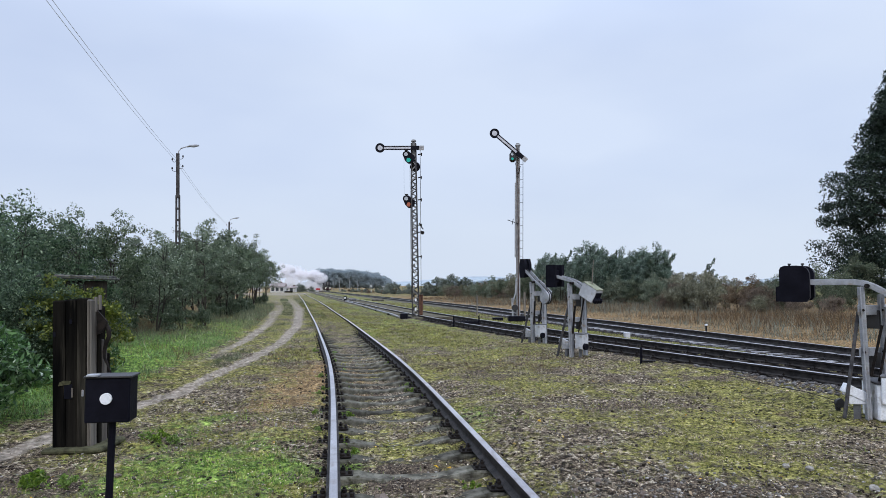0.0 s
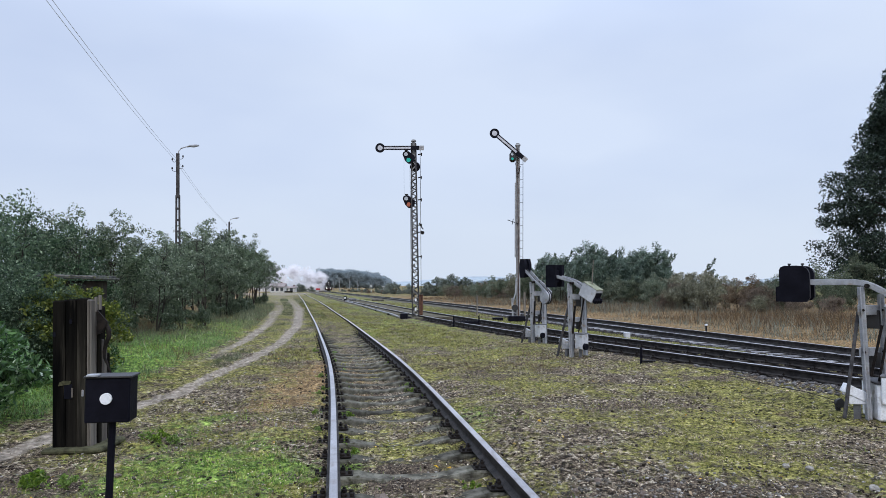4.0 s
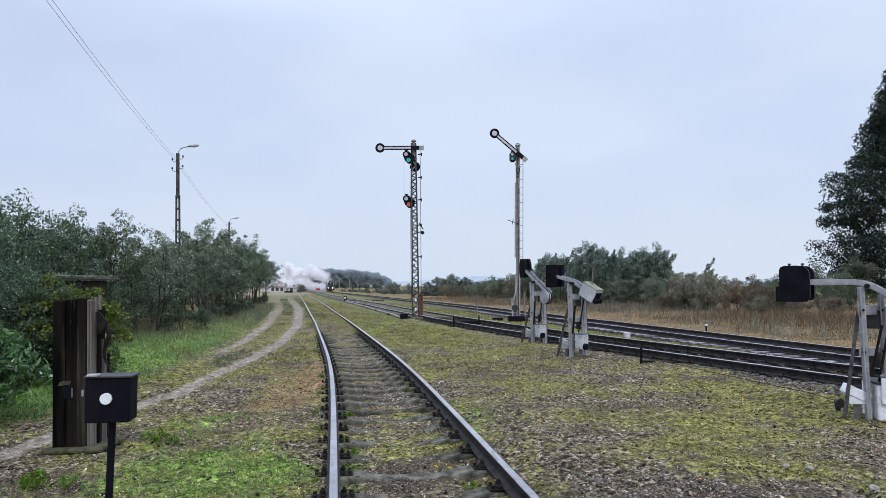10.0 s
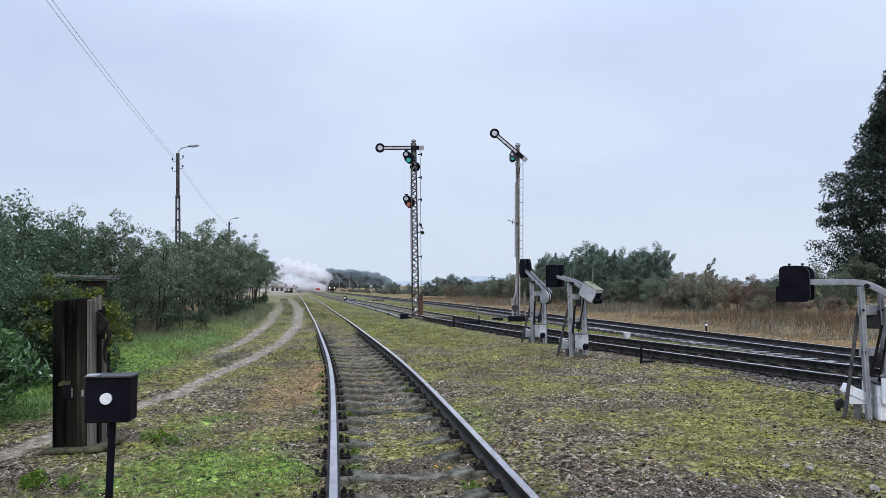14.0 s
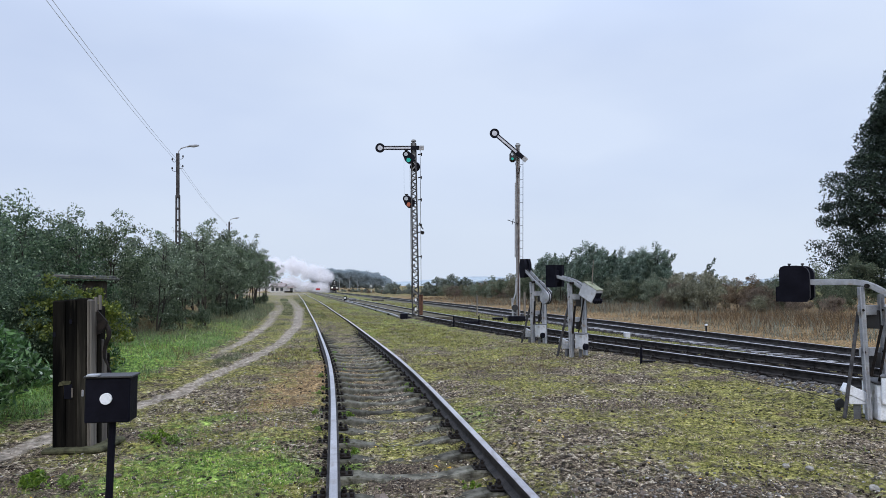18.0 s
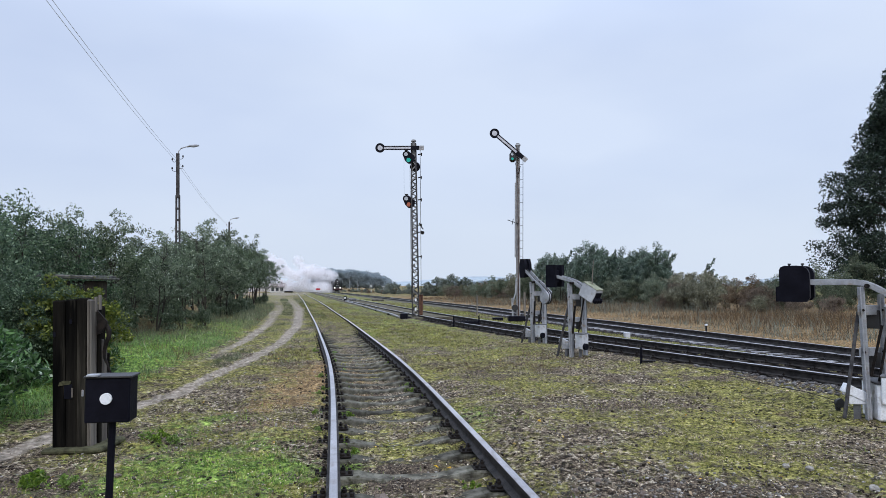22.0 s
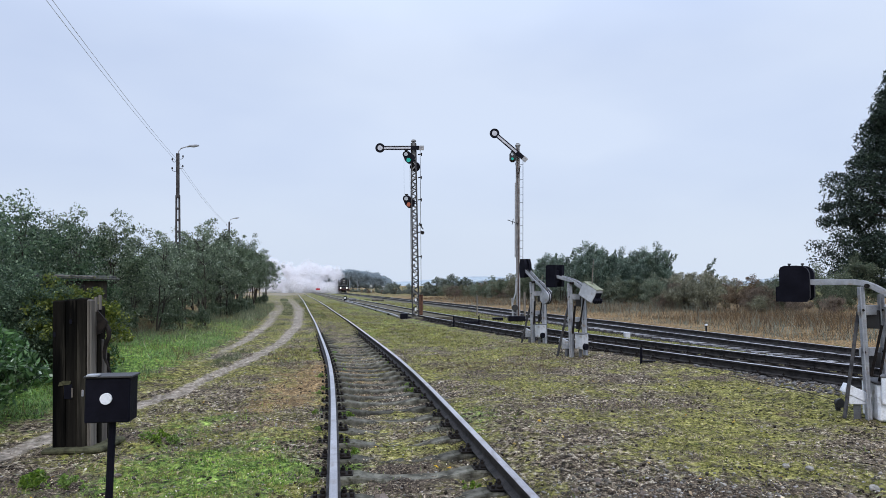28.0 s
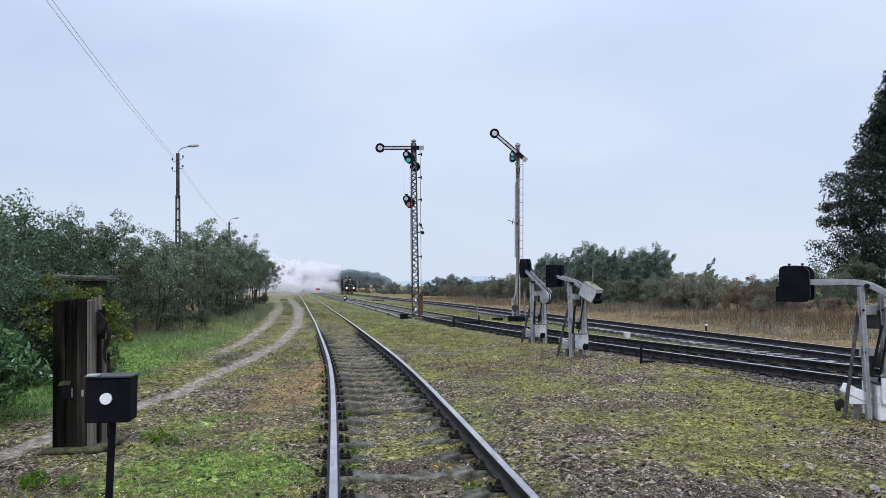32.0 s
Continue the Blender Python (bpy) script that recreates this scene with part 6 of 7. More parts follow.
for x, y, sc in ((-3.45, 5.62, 0.75), (-3.25, 5.7, 0.6), (-3.6, 5.75, 0.55), (-3.1, 7.25, 0.6), (-2.95, 7.2, 0.5), (-3.3, 7.35, 0.45)):
    plant(weed[int(rng.integers(4))], x, y, rng.uniform(0, 360), sc, "small green weed growing on bare soil", "weed", "weeds on the soil", "weed")
for i in range(64):
    y = 4.4 + 13 * rng.uniform(0, 1) ** 1.6
    x = float(rows_at(SIDING, y)) + rng.choice((-0.95, -0.6, -0.62, -0.52, -0.55, 0.52, 0.62)) + rng.uniform(-0.08, 0.08)
    plant(weed[int(rng.integers(4))], x, y, rng.uniform(0, 360), rng.uniform(0.2, 0.55), "small green weed growing beside the rail", "weed", "weeds by the rails", "weed")


def stone_thing(x, y, size, material, label, seed):
    """A rounded, dented stone half sunk in the ground."""
    rng_ = np.random.default_rng(seed)
    g = Geo()
    rings, n = 5, 8
    for i in range(rings + 1):
        a = math.pi * i / rings
        for j in range(n):
            b = 2 * math.pi * j / n
            r = size * (1 + 0.22 * math.sin(3 * b + seed) * math.sin(a) + rng_.uniform(-0.2, 0.16))
            g.v.append((r * math.sin(a) * math.cos(b), 0.8 * r * math.sin(a) * math.sin(b), 0.62 * r * math.cos(a)))
    g.f += [(i * n + j, i * n + (j + 1) % n, (i + 1) * n + (j + 1) % n, (i + 1) * n + j) for i in range(rings) for j in range(n)]
    ob = new("stone", g.mesh("stone", material))
    ob.matrix_basis = pose(x, y, float(ground_z(x, y)) + size * 0.25, 0, 0, seed * 40)
    return tagged(ob, label, "stone", "stones on the ground")


BROWNSTONE = surface("brown_stone", (0.11, 0.085, 0.068), (0.22, 0.18, 0.15), 14, 80, 0.85, 0, 0.4, (0.10, 0.09, 0.08))
PALESTONE = surface("pale_stone", (0.22, 0.205, 0.18), (0.38, 0.36, 0.32), 14, 80, 0.85, 0, 0.4, (0.25, 0.24, 0.22))
for x, y, sz, mt, lb in ((1.64, 5.42, 0.058, BROWNSTONE, "rounded brown stone lying in mossy ground"), (3.24, 6.25, 0.055, PALESTONE, "pale broken stone lying in the moss"), (3.40, 6.12, 0.06, PALESTONE, "pale broken stone lying in the moss"), (3.62, 5.55, 0.07, PALESTONE, "pale flat stone lying on bare soil"), (3.3, 5.35, 0.06, BROWNSTONE, "rounded brown stone lying in mossy ground"), (0.95, 5.0, 0.05, PALESTONE, "pale flat stone lying on bare soil"), (-2.95, 6.0, 0.05, BROWNSTONE, "rounded brown stone lying in mossy ground"), (1.1, 5.5, 0.045, BROWNSTONE, "rounded brown stone lying in mossy ground"), (-0.53, 5.6, 0.10, BROWNSTONE, "broken reddish brown stone lying between the rails"), (2.1, 5.25, 0.05, PALESTONE, "pale flat stone lying on bare soil"), (1.35, 5.75, 0.05, BROWNSTONE, "rounded brown stone lying in mossy ground")):
    stone_thing(x, y, sz * 0.7, mt, lb, abs(int(x * 10 + y)))

x, y = rng.normal(0.14, 0.10, 260), rng.normal(7.6, 0.45, 260)
x += -0.16 * (y - 7.6)
wx, wy = [], []
for i in range(16):
    cx_, cy_ = rng.uniform(0.8, 6.5), rng.uniform(6.6, 14)
    wx.append(rng.normal(cx_, 0.10, 60)), wy.append(rng.normal(cy_, 0.10, 60))
wx, wy = np.concatenate(wx), np.concatenate(wy)
wk = free(wx, wy)
blades("dry_weed_tufts", wx[wk], wy[wk], rng.uniform(0.03, 0.13, wk.sum()), rng.uniform(0.003, 0.008, wk.sum()), TWIG, "small dry brown weed tufts in the moss", 0.7, bend=False)
blades("dry_roots", x, y, rng.uniform(0.03, 0.15, 260), rng.uniform(0.004, 0.009, 260), SOIL, "dark dry roots and twigs heaped beside the rail", 0.9, bend=False)
x, y = strewn(700, 0, 1, 4.6, 12)
x = rows_at(SIDING, y) + rng.choice((-0.93, 0.63), 700) + rng.normal(0, 0.05, 700)
blades("rail_side_grass", x, y, rng.uniform(0.04, 0.16, 700) * clumped(x * 0.5, y * 0.5, 51, 0.2), rng.uniform(0.004, 0.009, 700), LEAFHAZE, "thin grey-green grass growing along the rails", 0.5, bend=False)

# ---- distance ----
# Distance haze is painted into this pale blue-grey leaf colour.
HAZEDWOOD = leafy("hazed_wood_leaf", (0.30, 0.345, 0.365), (0.33, 0.375, 0.39), None, 0.5, 0.8)
rng = np.random.default_rng(31)
wc, wr = [], []
for i in range(1000):
    u = rng.uniform(0, 1)
    x = -84 + 49 * u
    top = float(np.interp(u, (0, 0.08, 0.2, 0.58, 0.86, 1.0), (5.0, 11.0, 12.2, 10.6, 8.4, 4.5))) * (0.93 + 0.10 * math.sin(9 * x) * math.sin(0.7 * x))
    wc.append((x, 420 + rng.uniform(-6, 14), top * rng.uniform(0.05, 1) ** 0.75))
    wr.append(rng.uniform(1.7, 2.6))
tagged(new("far_woods", leaves("far_woods", wc, wr, 150, 0.60, 0.48, HAZEDWOOD, rng, 0.0, 0.6, True)), "hazy dark wood of tall trees beyond the station", "woods", kind="stuff")
for x0, y0, ln, hh in ((250.0, 900.0, 500.0, 7.0), (60.0, 700.0, 120.0, 5.0)):
    c = [(x0 + rng.uniform(-ln / 2, ln / 2), y0 + rng.uniform(-15, 15), rng.uniform(0.5, hh)) for _ in range(260)]
    tagged(new("far_tree_line", leaves("far_tree_line", c, rng.uniform(2, 3.5, len(c)), 30, 1.6, 1.0, HAZEDWOOD, rng)), "distant line of trees along the fields", "woods", kind="stuff")
# Hill colour carries the haze: wooded green washed out to blue-grey.
HILL = surface("hazed_hill", (0.28, 0.32, 0.34), (0.33, 0.37, 0.385), 0.01, 0.05, 1.0, 0, 0)
hx = np.linspace(-2400, 2400, 121)
hz = 26 + 14 * np.sin(hx / 310 + 1) + 9 * np.sin(hx / 130)
hv = np.concatenate([np.stack([hx, np.full_like(hx, 3200), np.full_like(hx, -5.0)], -1), np.stack([hx, np.full_like(hx, 3500), np.maximum(hz, 8)], -1), np.stack([hx, np.full_like(hx, 3900), np.full_like(hx, -5.0)], -1)])
hi = np.arange(120)
hf = np.concatenate([np.stack([hi + 121 * r, hi + 1 + 121 * r, hi + 122 + 121 * r, hi + 121 + 121 * r], -1) for r in (0, 1)])
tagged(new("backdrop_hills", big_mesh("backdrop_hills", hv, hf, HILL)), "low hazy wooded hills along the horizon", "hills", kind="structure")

WALLW = surface("white_render", (0.46, 0.44, 0.43), (0.58, 0.56, 0.54), 1.5, 20, 0.9, 0, 0.1)
TILE = surface("grey_roofing", (0.19, 0.16, 0.15), (0.28, 0.24, 0.225), 2, 20, 0.9, 0, 0.2)
PANE = surface("dark_window_glass", (0.03, 0.035, 0.04), (0.06, 0.065, 0.07), 2, 20, 0.1, 0, 0)


def cottage(x, y, w, d, h, ridge, rz, label, wins):
    s = thing("house", x, y, float(fall(y)) - 0.05, rz, label, "house", "station buildings")
    part("wall", Geo().box((0, 0, h / 2), (w, d, h), 0.02), WALLW, s)
    e = 0.35
    rf = Geo().add([(-w / 2 - e, -d / 2 - e, h), (w / 2 + e, -d / 2 - e, h), (w / 2 + e, d / 2 + e, h), (-w / 2 - e, d / 2 + e, h), (-w / 2 - e, 0, ridge), (w / 2 + e, 0, ridge), (-w / 2 - e, -d / 2 - e, h - 0.15), (w / 2 + e, -d / 2 - e, h - 0.15)], [(0, 1, 5, 4), (2, 3, 4, 5), (0, 4, 3), (1, 2, 5), (6, 7, 1, 0), (0, 3, 2, 1)])
    roof = part("roof", rf, TILE, s)
    part("chimney", Geo().box((w * 0.2, 0.3, ridge + 0.1), (0.5, 0.5, 0.7), 0.03), DULLRUST, roof)
    for k in range(wins):
        wx = -w / 2 + w * (k + 0.5) / wins
        wi = part("window", Geo().box((wx, -d / 2 - 0.02, h * 0.55), (0.95, 0.06, 1.15), 0.01), PANE, s)
        part("sill", Geo().box((wx, -d / 2 - 0.06, h * 0.55 - 0.62), (1.1, 0.16, 0.06), 0.01), WALLW, wi)
    return s


cottage(-57.6, 228, 4.6, 5, 2.1, 3.3, 4, "small white house with grey roof by the station", 3)
cottage(-54.6, 236, 2.6, 3, 1.7, 2.2, 0, "low pale shed with grey roof by station", 1)
for k, (x, y, w) in enumerate(((-51.0, 215, 2.6), (-46.6, 250, 2.2))):
    pk = thing("stacked_timber", x, y, float(fall(y)), 8, "low stack of dark timber beside the road", "timber stack")
    for j in range(5):
        part("beam", Geo().box((0, 0.3 * (j % 3), 0.15 + 0.28 * (j // 3)), (w, 0.26, 0.26), 0.02), PALETIMBER if k else TIMBER, pk)


for x, y, sc in ((-53.6, 248, 0.95), (-51.0, 252, 0.75), (-56.5, 256, 1.1), (-61.0, 250, 1.0)):
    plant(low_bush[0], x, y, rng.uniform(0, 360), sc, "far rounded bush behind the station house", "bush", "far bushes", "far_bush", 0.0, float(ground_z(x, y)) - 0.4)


def platform_lamp(x, y, h, double):
    s = thing("platform_lamp", x, y, float(fall(y)), 0, "tall grey platform lamp post at the station", "street lamp", "platform lamps")
    part("pole", Geo().tube((0, 0, 0), (0, 0, h), 0.13, 0.10, 8), GREYPAINT, s)
    for sx in ((-1, 1) if double else (-1,)):
        part("lamp_head", Geo().box((sx * 0.6, 0, h), (1.2, 0.35, 0.16), 0.05), GREYPAINT, s)


for px, h, dbl in ((590, 5.6, False), (601, 6.4, True), (619, 6.2, False), (633, 4.8, False), (569, 5.4, False)):
    yy = 330 + (px - 600) * 0.2
    platform_lamp((px - 784) / 1150 * yy, yy, h, dbl)
for x, y, h in ((-22.2, 201, 2.6), (-20.3, 222, 2.2)):
    s = thing("warning_cross", x, y, float(fall(y)), 0, "white warning cross on a post beside the line", "sign", "warning crosses")
    part("post", Geo().tube((0, 0, 0), (0, 0, h), 0.06, n=8), WHITEPAINT, s)
    for a in (-38, 38):
        part("board", Geo().box((0, -0.08, h - 0.45), (1.1, 0.03, 0.13), 0.005, Matrix.Rotation(radians(a), 3, "Y")), WHITEPAINT, s)


# ---- steam locomotive ----
LOCO = surface("locomotive_black", (0.012, 0.012, 0.014), (0.028, 0.027, 0.028), 3, 40, 0.4, 0.2, 0.05)
WHEELRED = surface("wheel_red", (0.030, 0.008, 0.008), (0.052, 0.011, 0.011), 3, 40, 0.5, 0, 0.05)
LAMPDIM = glow("dim_headlamp", (0.9, 0.88, 0.82), 0.35)
LAMPON = glow("lit_headlamp", (1.0, 0.97, 0.88), 5.0)
STEEL = surface("bright_steel", (0.3, 0.3, 0.31), (0.45, 0.45, 0.46), 3, 40, 0.35, 0.8, 0.05)
LOCO_Z, LOCO_TURN = 0.12, 12.85


def loco_y(t):
    """Along the track: where the buffers stand at t seconds."""
    return 264.0 - 1.338 * t - 0.0621 * t * t


def loco_pose(t):
    y = loco_y(t)
    return pose(13.46 - 0.228 * y, y, LOCO_Z + float(fall(y)), 0, 0, LOCO_TURN)


def locomotive():
    s = thing("steam_locomotive", 0, 0, 0, 0, "black steam locomotive with smoke deflectors and three lit headlamps", "locomotive")
    s.matrix_basis = loco_pose(0)
    X = Vector((1, 0, 0))
    part("boiler", Geo().tube((0, 1.2, 2.85), (0, 10.2, 2.85), 0.86, 0.92, 28), LOCO, s, "black boiler", True)
    sb = part("smokebox", Geo().tube((0, 0.25, 2.85), (0, 2.6, 2.85), 0.92, n=28), LOCO, s)
    dr = part("smokebox_door", Geo().tube((0, 0.25, 2.85), (0, 0.10, 2.85), 0.78, 0.70, 28).tube((0, 0.10, 2.85), (0, 0.0, 2.85), 0.70, 0.35, 28), LOCO, sb)
    part("door_wheel", Geo().tube((0, 0.0, 2.85), (0, -0.06, 2.85), 0.13, n=14), STEEL, dr)
    part("chimney", Geo().tube((0, 1.2, 3.6), (0, 1.2, 4.1), 0.32, 0.30, 18).tube((0, 1.2, 4.08), (0, 1.2, 4.2), 0.38, 0.38, 18), LOCO, s)
    for y, h in ((4.0, 0.38), (6.2, 0.42)):
        part("dome", Geo().tube((0, y, 3.6), (0, y, 3.72 + h * 0.6), 0.45, 0.42, 18).tube((0, y, 3.72 + h * 0.6), (0, y, 3.72 + h), 0.42, 0.2, 18), LOCO, s)
    for sx in (-1, 1):
        part("smoke_deflector", Geo().plate([(-0.1, 1.95), (2.3, 1.95), (2.3, 3.55), (1.9, 3.72), (0.35, 3.72), (-0.1, 3.3)], (sx * 1.38, 0, 0), (0, 1, 0), (0, 0, 1), 0.02), LOCO, s, "black smoke deflector plate")
        part("running_board", Geo().box((sx * 1.12, 5.2, 1.95), (0.72, 10.0, 0.06), 0.01), LOCO, s)
        cy = part("cylinder", Geo().tube((sx * 1.1, 0.7, 1.0), (sx * 1.1, 1.9, 1.0), 0.36, n=18).box((sx * 1.1, 1.3, 1.4), (0.55, 1.0, 0.5), 0.06), LOCO, s)
        part("cylinder_cover", Geo().tube((sx * 1.1, 0.7, 1.0), (sx * 1.1, 0.62, 1.0), 0.3, n=18), LOCO, cy)
        bf = part("buffer", Geo().tube((sx * 0.875, -0.45, 0.98), (sx * 0.875, 0.0, 0.98), 0.1, n=12), LOCO, s)
        part("buffer_plate", Geo().tube((sx * 0.875, -0.5, 0.98), (sx * 0.875, -0.43, 0.98), 0.24, n=18), IRON, bf)
        la = part("headlamp", Geo().tube((sx * 0.82, 0.02, 1.42), (sx * 0.82, -0.2, 1.42), 0.2, n=16), LOCO, s, "lit round headlamp")
        part("lamp_glass", Geo().tube((sx * 0.82, -0.2, 1.42), (sx * 0.82, -0.215, 1.42), 0.13, n=16), LAMPON, la)
        part("handrail", Geo().bend([(sx * 0.95, 0.3, 3.05), (sx * 1.0, 3, 3.1), (sx * 1.02, 10, 3.1)], 0.022, 6), STEEL, s)
        part("steps", Geo().box((sx * 1.25, 0.35, 0.55), (0.35, 0.3, 0.04), 0.01).box((sx * 1.25, 0.35, 0.9), (0.35, 0.3, 0.04), 0.01).box((sx * 1.4, 0.35, 0.8), (0.03, 0.3, 0.9), 0.005), LOCO, s)
        part("connecting_rod", Geo().bar((sx * 1.08, 1.9, 1.0), (sx * 1.08, 8.0, 0.75), 0.05, 0.13), STEEL, s)
    la = part("headlamp", Geo().tube((0, 0.12, 3.5), (0, -0.12, 3.5), 0.19, n=16), LOCO, s, "lit round headlamp")
    part("lamp_glass", Geo().tube((0, -0.12, 3.5), (0, -0.135, 3.5), 0.11, n=16), LAMPDIM, la)
    part("buffer_beam", Geo().box((0, 0.05, 1.02), (2.9, 0.12, 0.48), 0.02), WHEELRED, s, "red buffer beam")
    part("coupling", Geo().tube((0, -0.35, 0.95), (0, 0, 0.95), 0.06, n=8).bar((0, -0.3, 0.95), (0, -0.2, 0.5), 0.1, 0.05, (1, 0, 0)), IRON, s)
    part("number_plate", Geo().box((0, -0.02, 2.2), (0.9, 0.03, 0.16), 0.005), STEEL, s, "plate with a pale bar in place of figures")
    part("front_apron", Geo().add([(-1.4, 0.0, 1.3), (1.4, 0.0, 1.3), (1.4, 0.5, 1.95), (-1.4, 0.5, 1.95), (-1.4, 0.05, 1.26), (1.4, 0.05, 1.26), (1.4, 0.55, 1.91), (-1.4, 0.55, 1.91)], [(0, 1, 2, 3), (7, 6, 5, 4), (0, 4, 5, 1), (3, 2, 6, 7), (0, 3, 7, 4), (1, 5, 6, 2)]), LOCO, s)
    part("main_frame", Geo().box((0, 5.5, 1.15), (1.1, 11.0, 0.75), 0.03), LOCO, s)
    part("firebox", Geo().box((0, 9.4, 2.4), (1.9, 2.4, 2.3), 0.25), LOCO, s)
    cab = part("cab", Geo().box((0, 11.5, 2.85), (2.9, 2.1, 2.0), 0.08).tube((0, 10.35, 2.6), (0, 12.9, 2.6), 1.52, n=28), LOCO, s)
    for sx in (-1, 1):
        part("cab_window", Geo().box((sx * 1.15, 10.42, 3.2), (0.35, 0.04, 0.5), 0.02), PANE, cab)
    part("tender", Geo().box((0, 16.6, 2.25), (3.02, 7.0, 2.9), 0.12), LOCO, s, "black coal tender")
    part("tender_frame", Geo().box((0, 16.6, 0.8), (2.2, 7.0, 0.4), 0.03), WHEELRED, s)
    wheels = []
    for ys, r in (((0.9,), 0.43), ((2.9, 4.4, 5.9, 7.4, 8.9), 0.70), ((14.2, 15.8, 17.6, 19.2), 0.47)):
        for y in ys:
            w = part("wheelset", Geo().tube((-0.9, 0, 0), (0.9, 0, 0), 0.09, n=10), IRON, s)
            w.location = (0, y, r)
            for sx in (-1, 1):
                part("wheel_disc", Geo().tube((sx * 0.70, 0, 0), (sx * 0.78, 0, 0), r - 0.06, n=20), WHEELRED, w)
                part("tyre", Geo().tube((sx * 0.69, 0, 0), (sx * 0.82, 0, 0), r, n=24).tube((sx * 0.66, 0, 0), (sx * 0.69, 0, 0), r + 0.028, n=24), STEEL, w)
            wheels.append((w, y, r))
    return s, wheels


loco, loco_wheels = locomotive()


# ---- steam ----
def vapour(name, color, rough=0.6):
    m = bpy.data.materials.new(name)
    m.use_nodes = True
    n, l = m.node_tree.nodes, m.node_tree.links
    n.remove(n["Principled BSDF"])
    d, t, mx = n.new("ShaderNodeBsdfDiffuse"), n.new("ShaderNodeBsdfTranslucent"), n.new("ShaderNodeMixShader")
    for s in (d, t):
        s.inputs["Color"].default_value = (*color, 1)
    mx.inputs["Fac"].default_value = 0.5
    l.new(d.outputs["BSDF"], mx.inputs[1]), l.new(t.outputs["BSDF"], mx.inputs[2])
    tp, thin = n.new("ShaderNodeBsdfTransparent"), n.new("ShaderNodeMixShader")
    thin.inputs["Fac"].default_value = 0.5
    l.new(tp.outputs["BSDF"], thin.inputs[1]), l.new(mx.outputs["Shader"], thin.inputs[2])
    l.new(thin.outputs["Shader"], n["Material Output"].inputs["Surface"])
    return m


def puff_mesh(name, seed, radius, count, flake, material):
    """A puff: fine white droplets' flakes, dense in the middle and thin outside."""
    rng = np.random.default_rng(seed)
    lobes = rng.normal(0, 0.38, (7, 3)) * radius
    c = lobes[rng.integers(7, size=count)] + rng.normal(0, 0.30, (count, 3)) * radius
    ln = np.linalg.norm(c, axis=1)[:, None]
    c = np.where(ln > radius, c / ln * radius * rng.uniform(0.3, 1, (count, 1)), c)
    a = rng.normal(0, 1, (count, 3))
    a /= np.linalg.norm(a, axis=1)[:, None]
    b = np.cross(a, rng.normal(0, 1, (count, 3)))
    b /= np.linalg.norm(b, axis=1)[:, None]
    s = rng.uniform(0.5, 1.2, (count, 1)) * flake / 2
    v = np.stack([c - a * s, c + b * s, c + (a - b) * s * 0.6], 1).reshape(-1, 3)
    return big_mesh(name, v, np.arange(count * 3).reshape(-1, 3), material)


STEAM, SMOKE = vapour("white_steam", (0.92, 0.90, 0.905)), vapour("grey_smoke", (0.45, 0.42, 0.41))
PUFFS = [puff_mesh("steam_puff", 200 + i, 2.3, 4600, 0.20, STEAM) for i in range(6)]
WISPS = [puff_mesh("steam_puff", 220 + i, 2.6, 2900, 0.20, STEAM) for i in range(4)]
SOOT = [puff_mesh("smoke_puff", 230 + i, 1.4, 1300, 0.19, SMOKE) for i in range(2)]


# ---- what moves ----
def flight(te, start, drift, rise, spread, tender):
    """Rows of one puff: it rides below the tender, leaves at te by the opening start (engine space), then drifts and rises."""
    rng = random.Random(int(te * 977) + int(start[2] * 100))
    ax = Vector((rng.uniform(-1, 1), rng.uniform(-1, 1), rng.uniform(-1, 1))).normalized()
    a0, da = rng.uniform(0, 6.28), rng.uniform(-0.10, 0.10)
    rows = []

    def put(t, p):
        rows.append((t, Matrix.Translation(p) @ Matrix.Rotation(a0 + da * (t - te), 4, ax)))

    t = 0.0
    while t < te - 0.5:
        put(t, loco_pose(t) @ Vector(tender))
        t += 3.0
    if te > 0:
        put(te - 0.4 if te > 0.4 else 0.0, loco_pose(max(te - 0.4, 0)) @ Vector(tender))
    p0 = loco_pose(te) @ Vector(start)
    ages = [0.0, 0.5, 1.2, 2.4, 4.0, 6.5, 10.0, 15.0, 22.0, 32.0, 44.0]
    off = Vector((rng.gauss(0, 1), rng.gauss(0, 1), rng.gauss(0, 0.8))) * spread

    def at(age):
        age = max(age, 0.0)
        g = 1 - math.exp(-age / 3.0)
        return p0 + Vector(drift) * age + Vector((0, 0, rise * g)) + off * min(1.0, age / 6.0) ** 0.7

    ts = sorted({round(te + a, 3) for a in ages if 0 <= te + a <= 32.0} | {32.0} | ({0.0} if te <= 0 else set()))
    for t in ts:
        if not rows or t > rows[-1][0] + 0.05:
            put(t, at(t - te))
    return rows


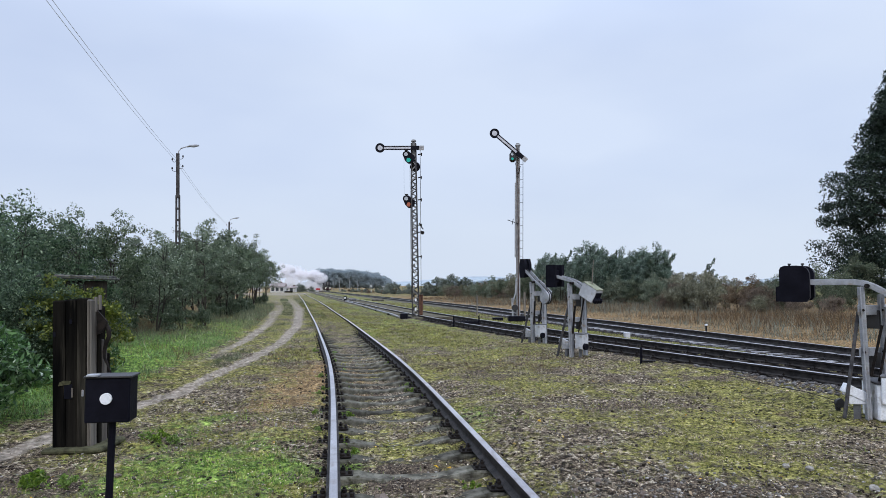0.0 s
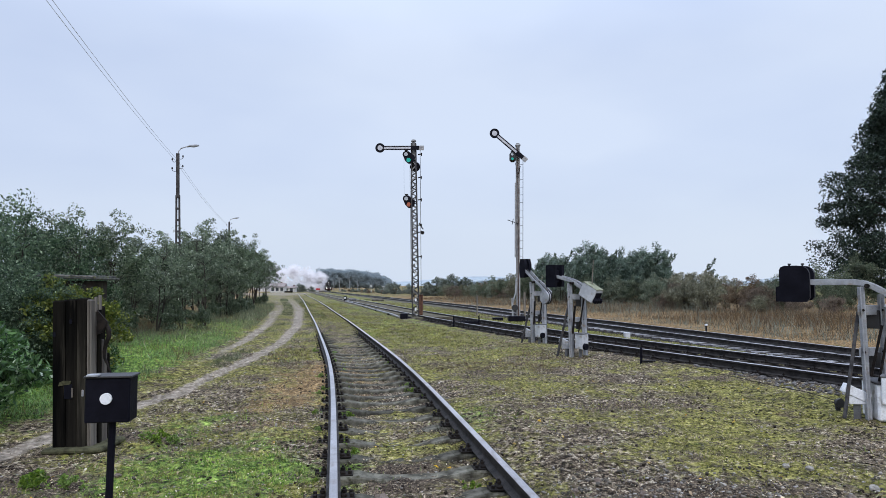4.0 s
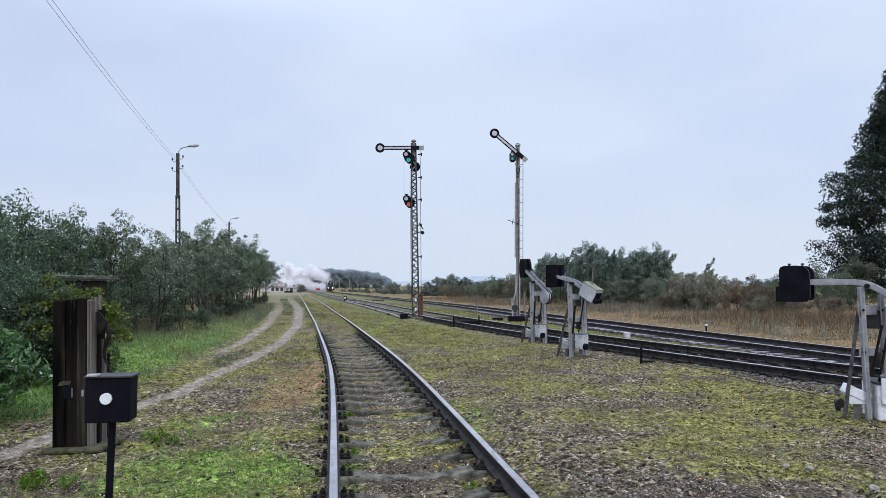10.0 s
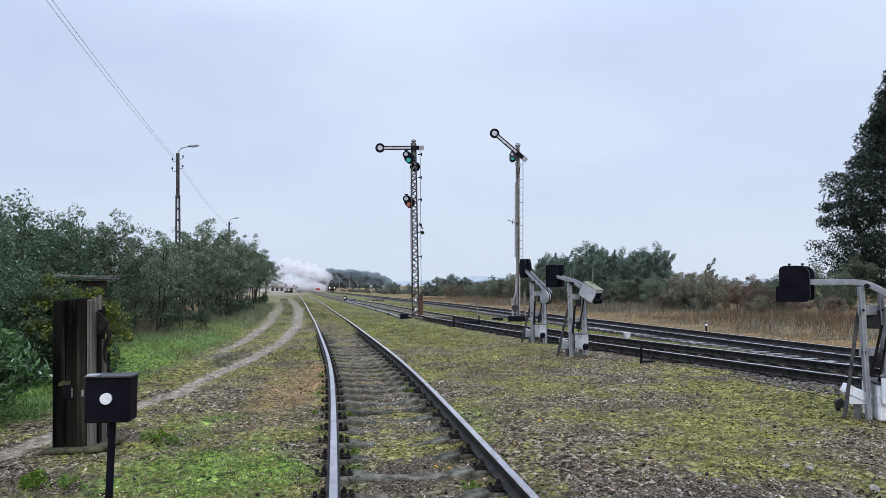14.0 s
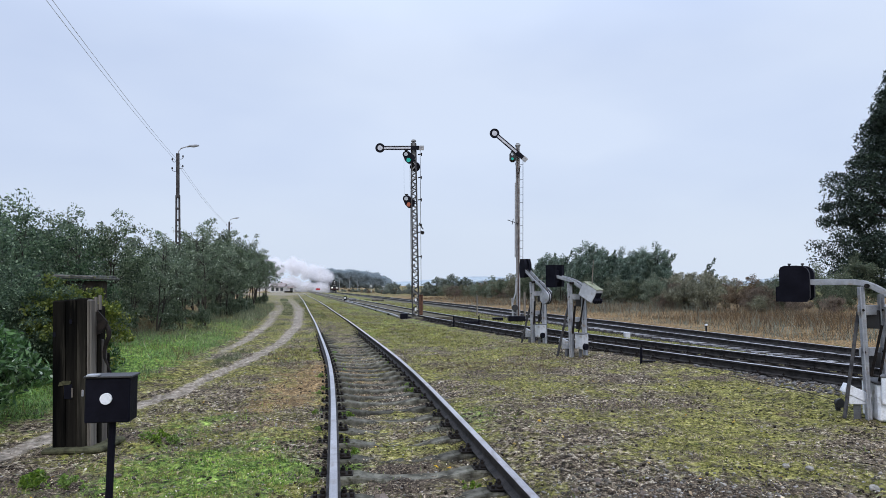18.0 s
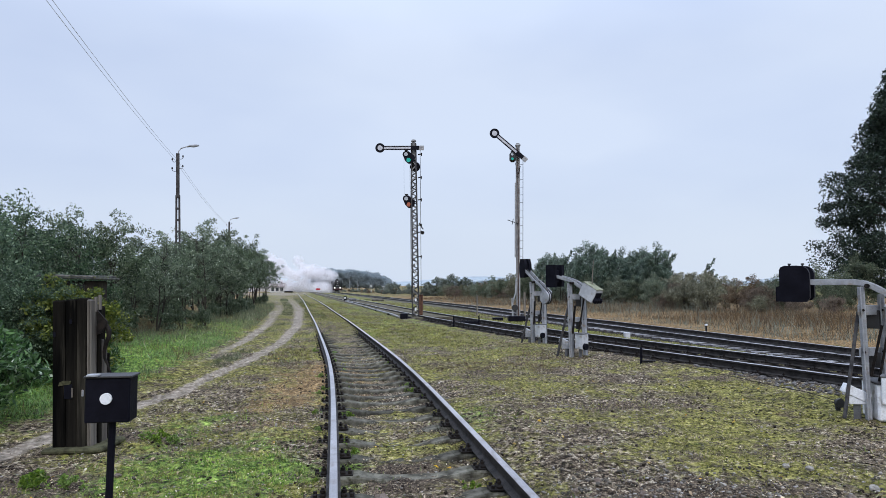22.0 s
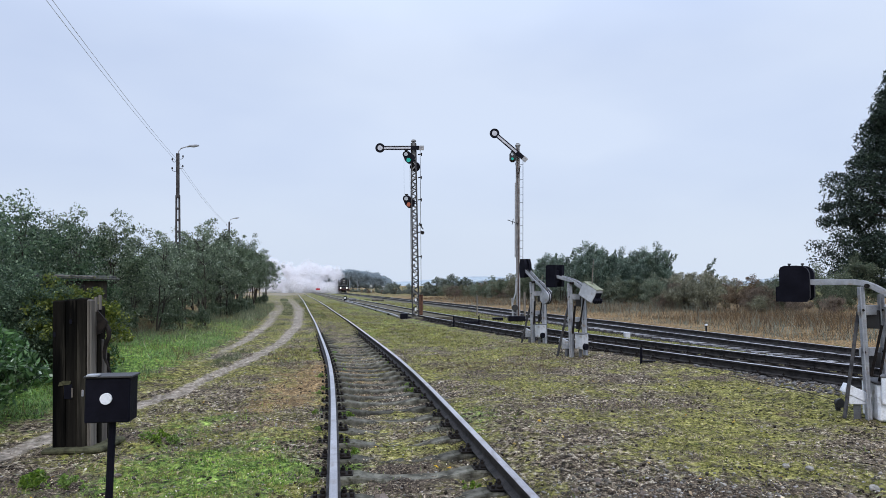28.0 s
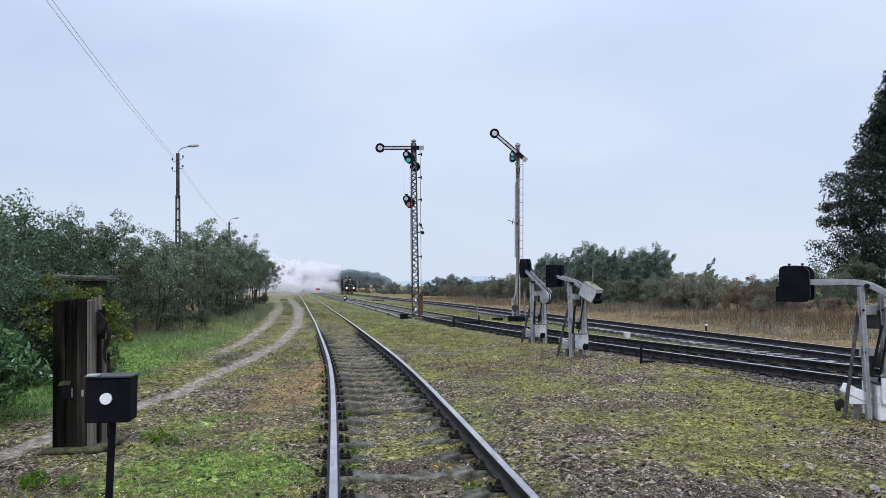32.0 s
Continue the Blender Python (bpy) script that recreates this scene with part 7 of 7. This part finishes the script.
def motions():
    # locomotive and wheels
    ts = [i * 2.0 for i in range(17)]
    walk(loco, [(t, loco_pose(t)) for t in ts])
    for w, y, r in loco_wheels:
        step = 0.2 if r < 0.6 else 0.3
        n = int(32 / step)
        rows = []
        for i in range(n + 1):
            t = i * 32.0 / n
            rows.append((t, pose(0, y, r, math.degrees((264.0 - loco_y(t)) * 1.0257 / r), 0, 0)))
        walk(w, rows)
    # steam from the chimney and, low down, from the cylinders
    rng = random.Random(4)
    te, k = -8.0, 0
    while te < 31.4:
        drift = (-2.3 + rng.uniform(-0.5, 0.4), rng.uniform(-0.5, 0.6), 0.05)
        grey = rng.random() < 0.06
        mesh_ = rng.choice(SOOT) if grey else rng.choice(PUFFS)
        ob = new("smoke_puff" if grey else "steam_puff", mesh_)
        tagged(ob, "grey smoke puff from the locomotive chimney" if grey else "white steam puff drifting from the locomotive chimney", "steam", "steam from the chimney", "stuff")
        walk(ob, flight(te, (-1.5, 4.2, 5.0), drift, rng.uniform(0.8, 6.6 if 6 < te < 17 else (3.4 if 17 <= te < 23 else (2.6 if te >= 23 else 4.6))), rng.uniform(0.8, 1.7), (0, 16.0 + rng.uniform(-1.5, 1.5), -3.2)))
        te += 0.27
    te = -10.0
    while te < 31.4:
        drift = (-2.2 + rng.uniform(-0.9, 0.6), rng.uniform(-0.6, 0.8), 0.0)
        ob = tagged(new("steam_puff", rng.choice(WISPS if te < 7 else PUFFS)), "thin white steam drifting low over the ground", "steam", "steam from the cylinders", "stuff")
        walk(ob, flight(te, (-2.6, rng.uniform(1.5, 5), 0.9), drift, rng.uniform(0.2, 3.4), rng.uniform(0.5, 1.2), (0, 16.0 + rng.uniform(-1.5, 1.5), -3.2)))
        te += 0.28 if te < 7 else (0.28 if te < 20 else 0.2)
    # crowns in the wind
    for c, amount, ph, sp in SWAYING:
        rows = []
        for i in range(41):
            t = i * 0.8
            a = amount * (0.7 * math.sin(1.5 * sp * t + ph) + 0.5 * math.sin(2.6 * sp * t + 2 * ph))
            b = amount * 0.6 * math.sin(1.9 * sp * t + 3 * ph)
            rows.append((t, pose(0, 0, 0, b, a, 0)))
        walk(c, rows)


motions()
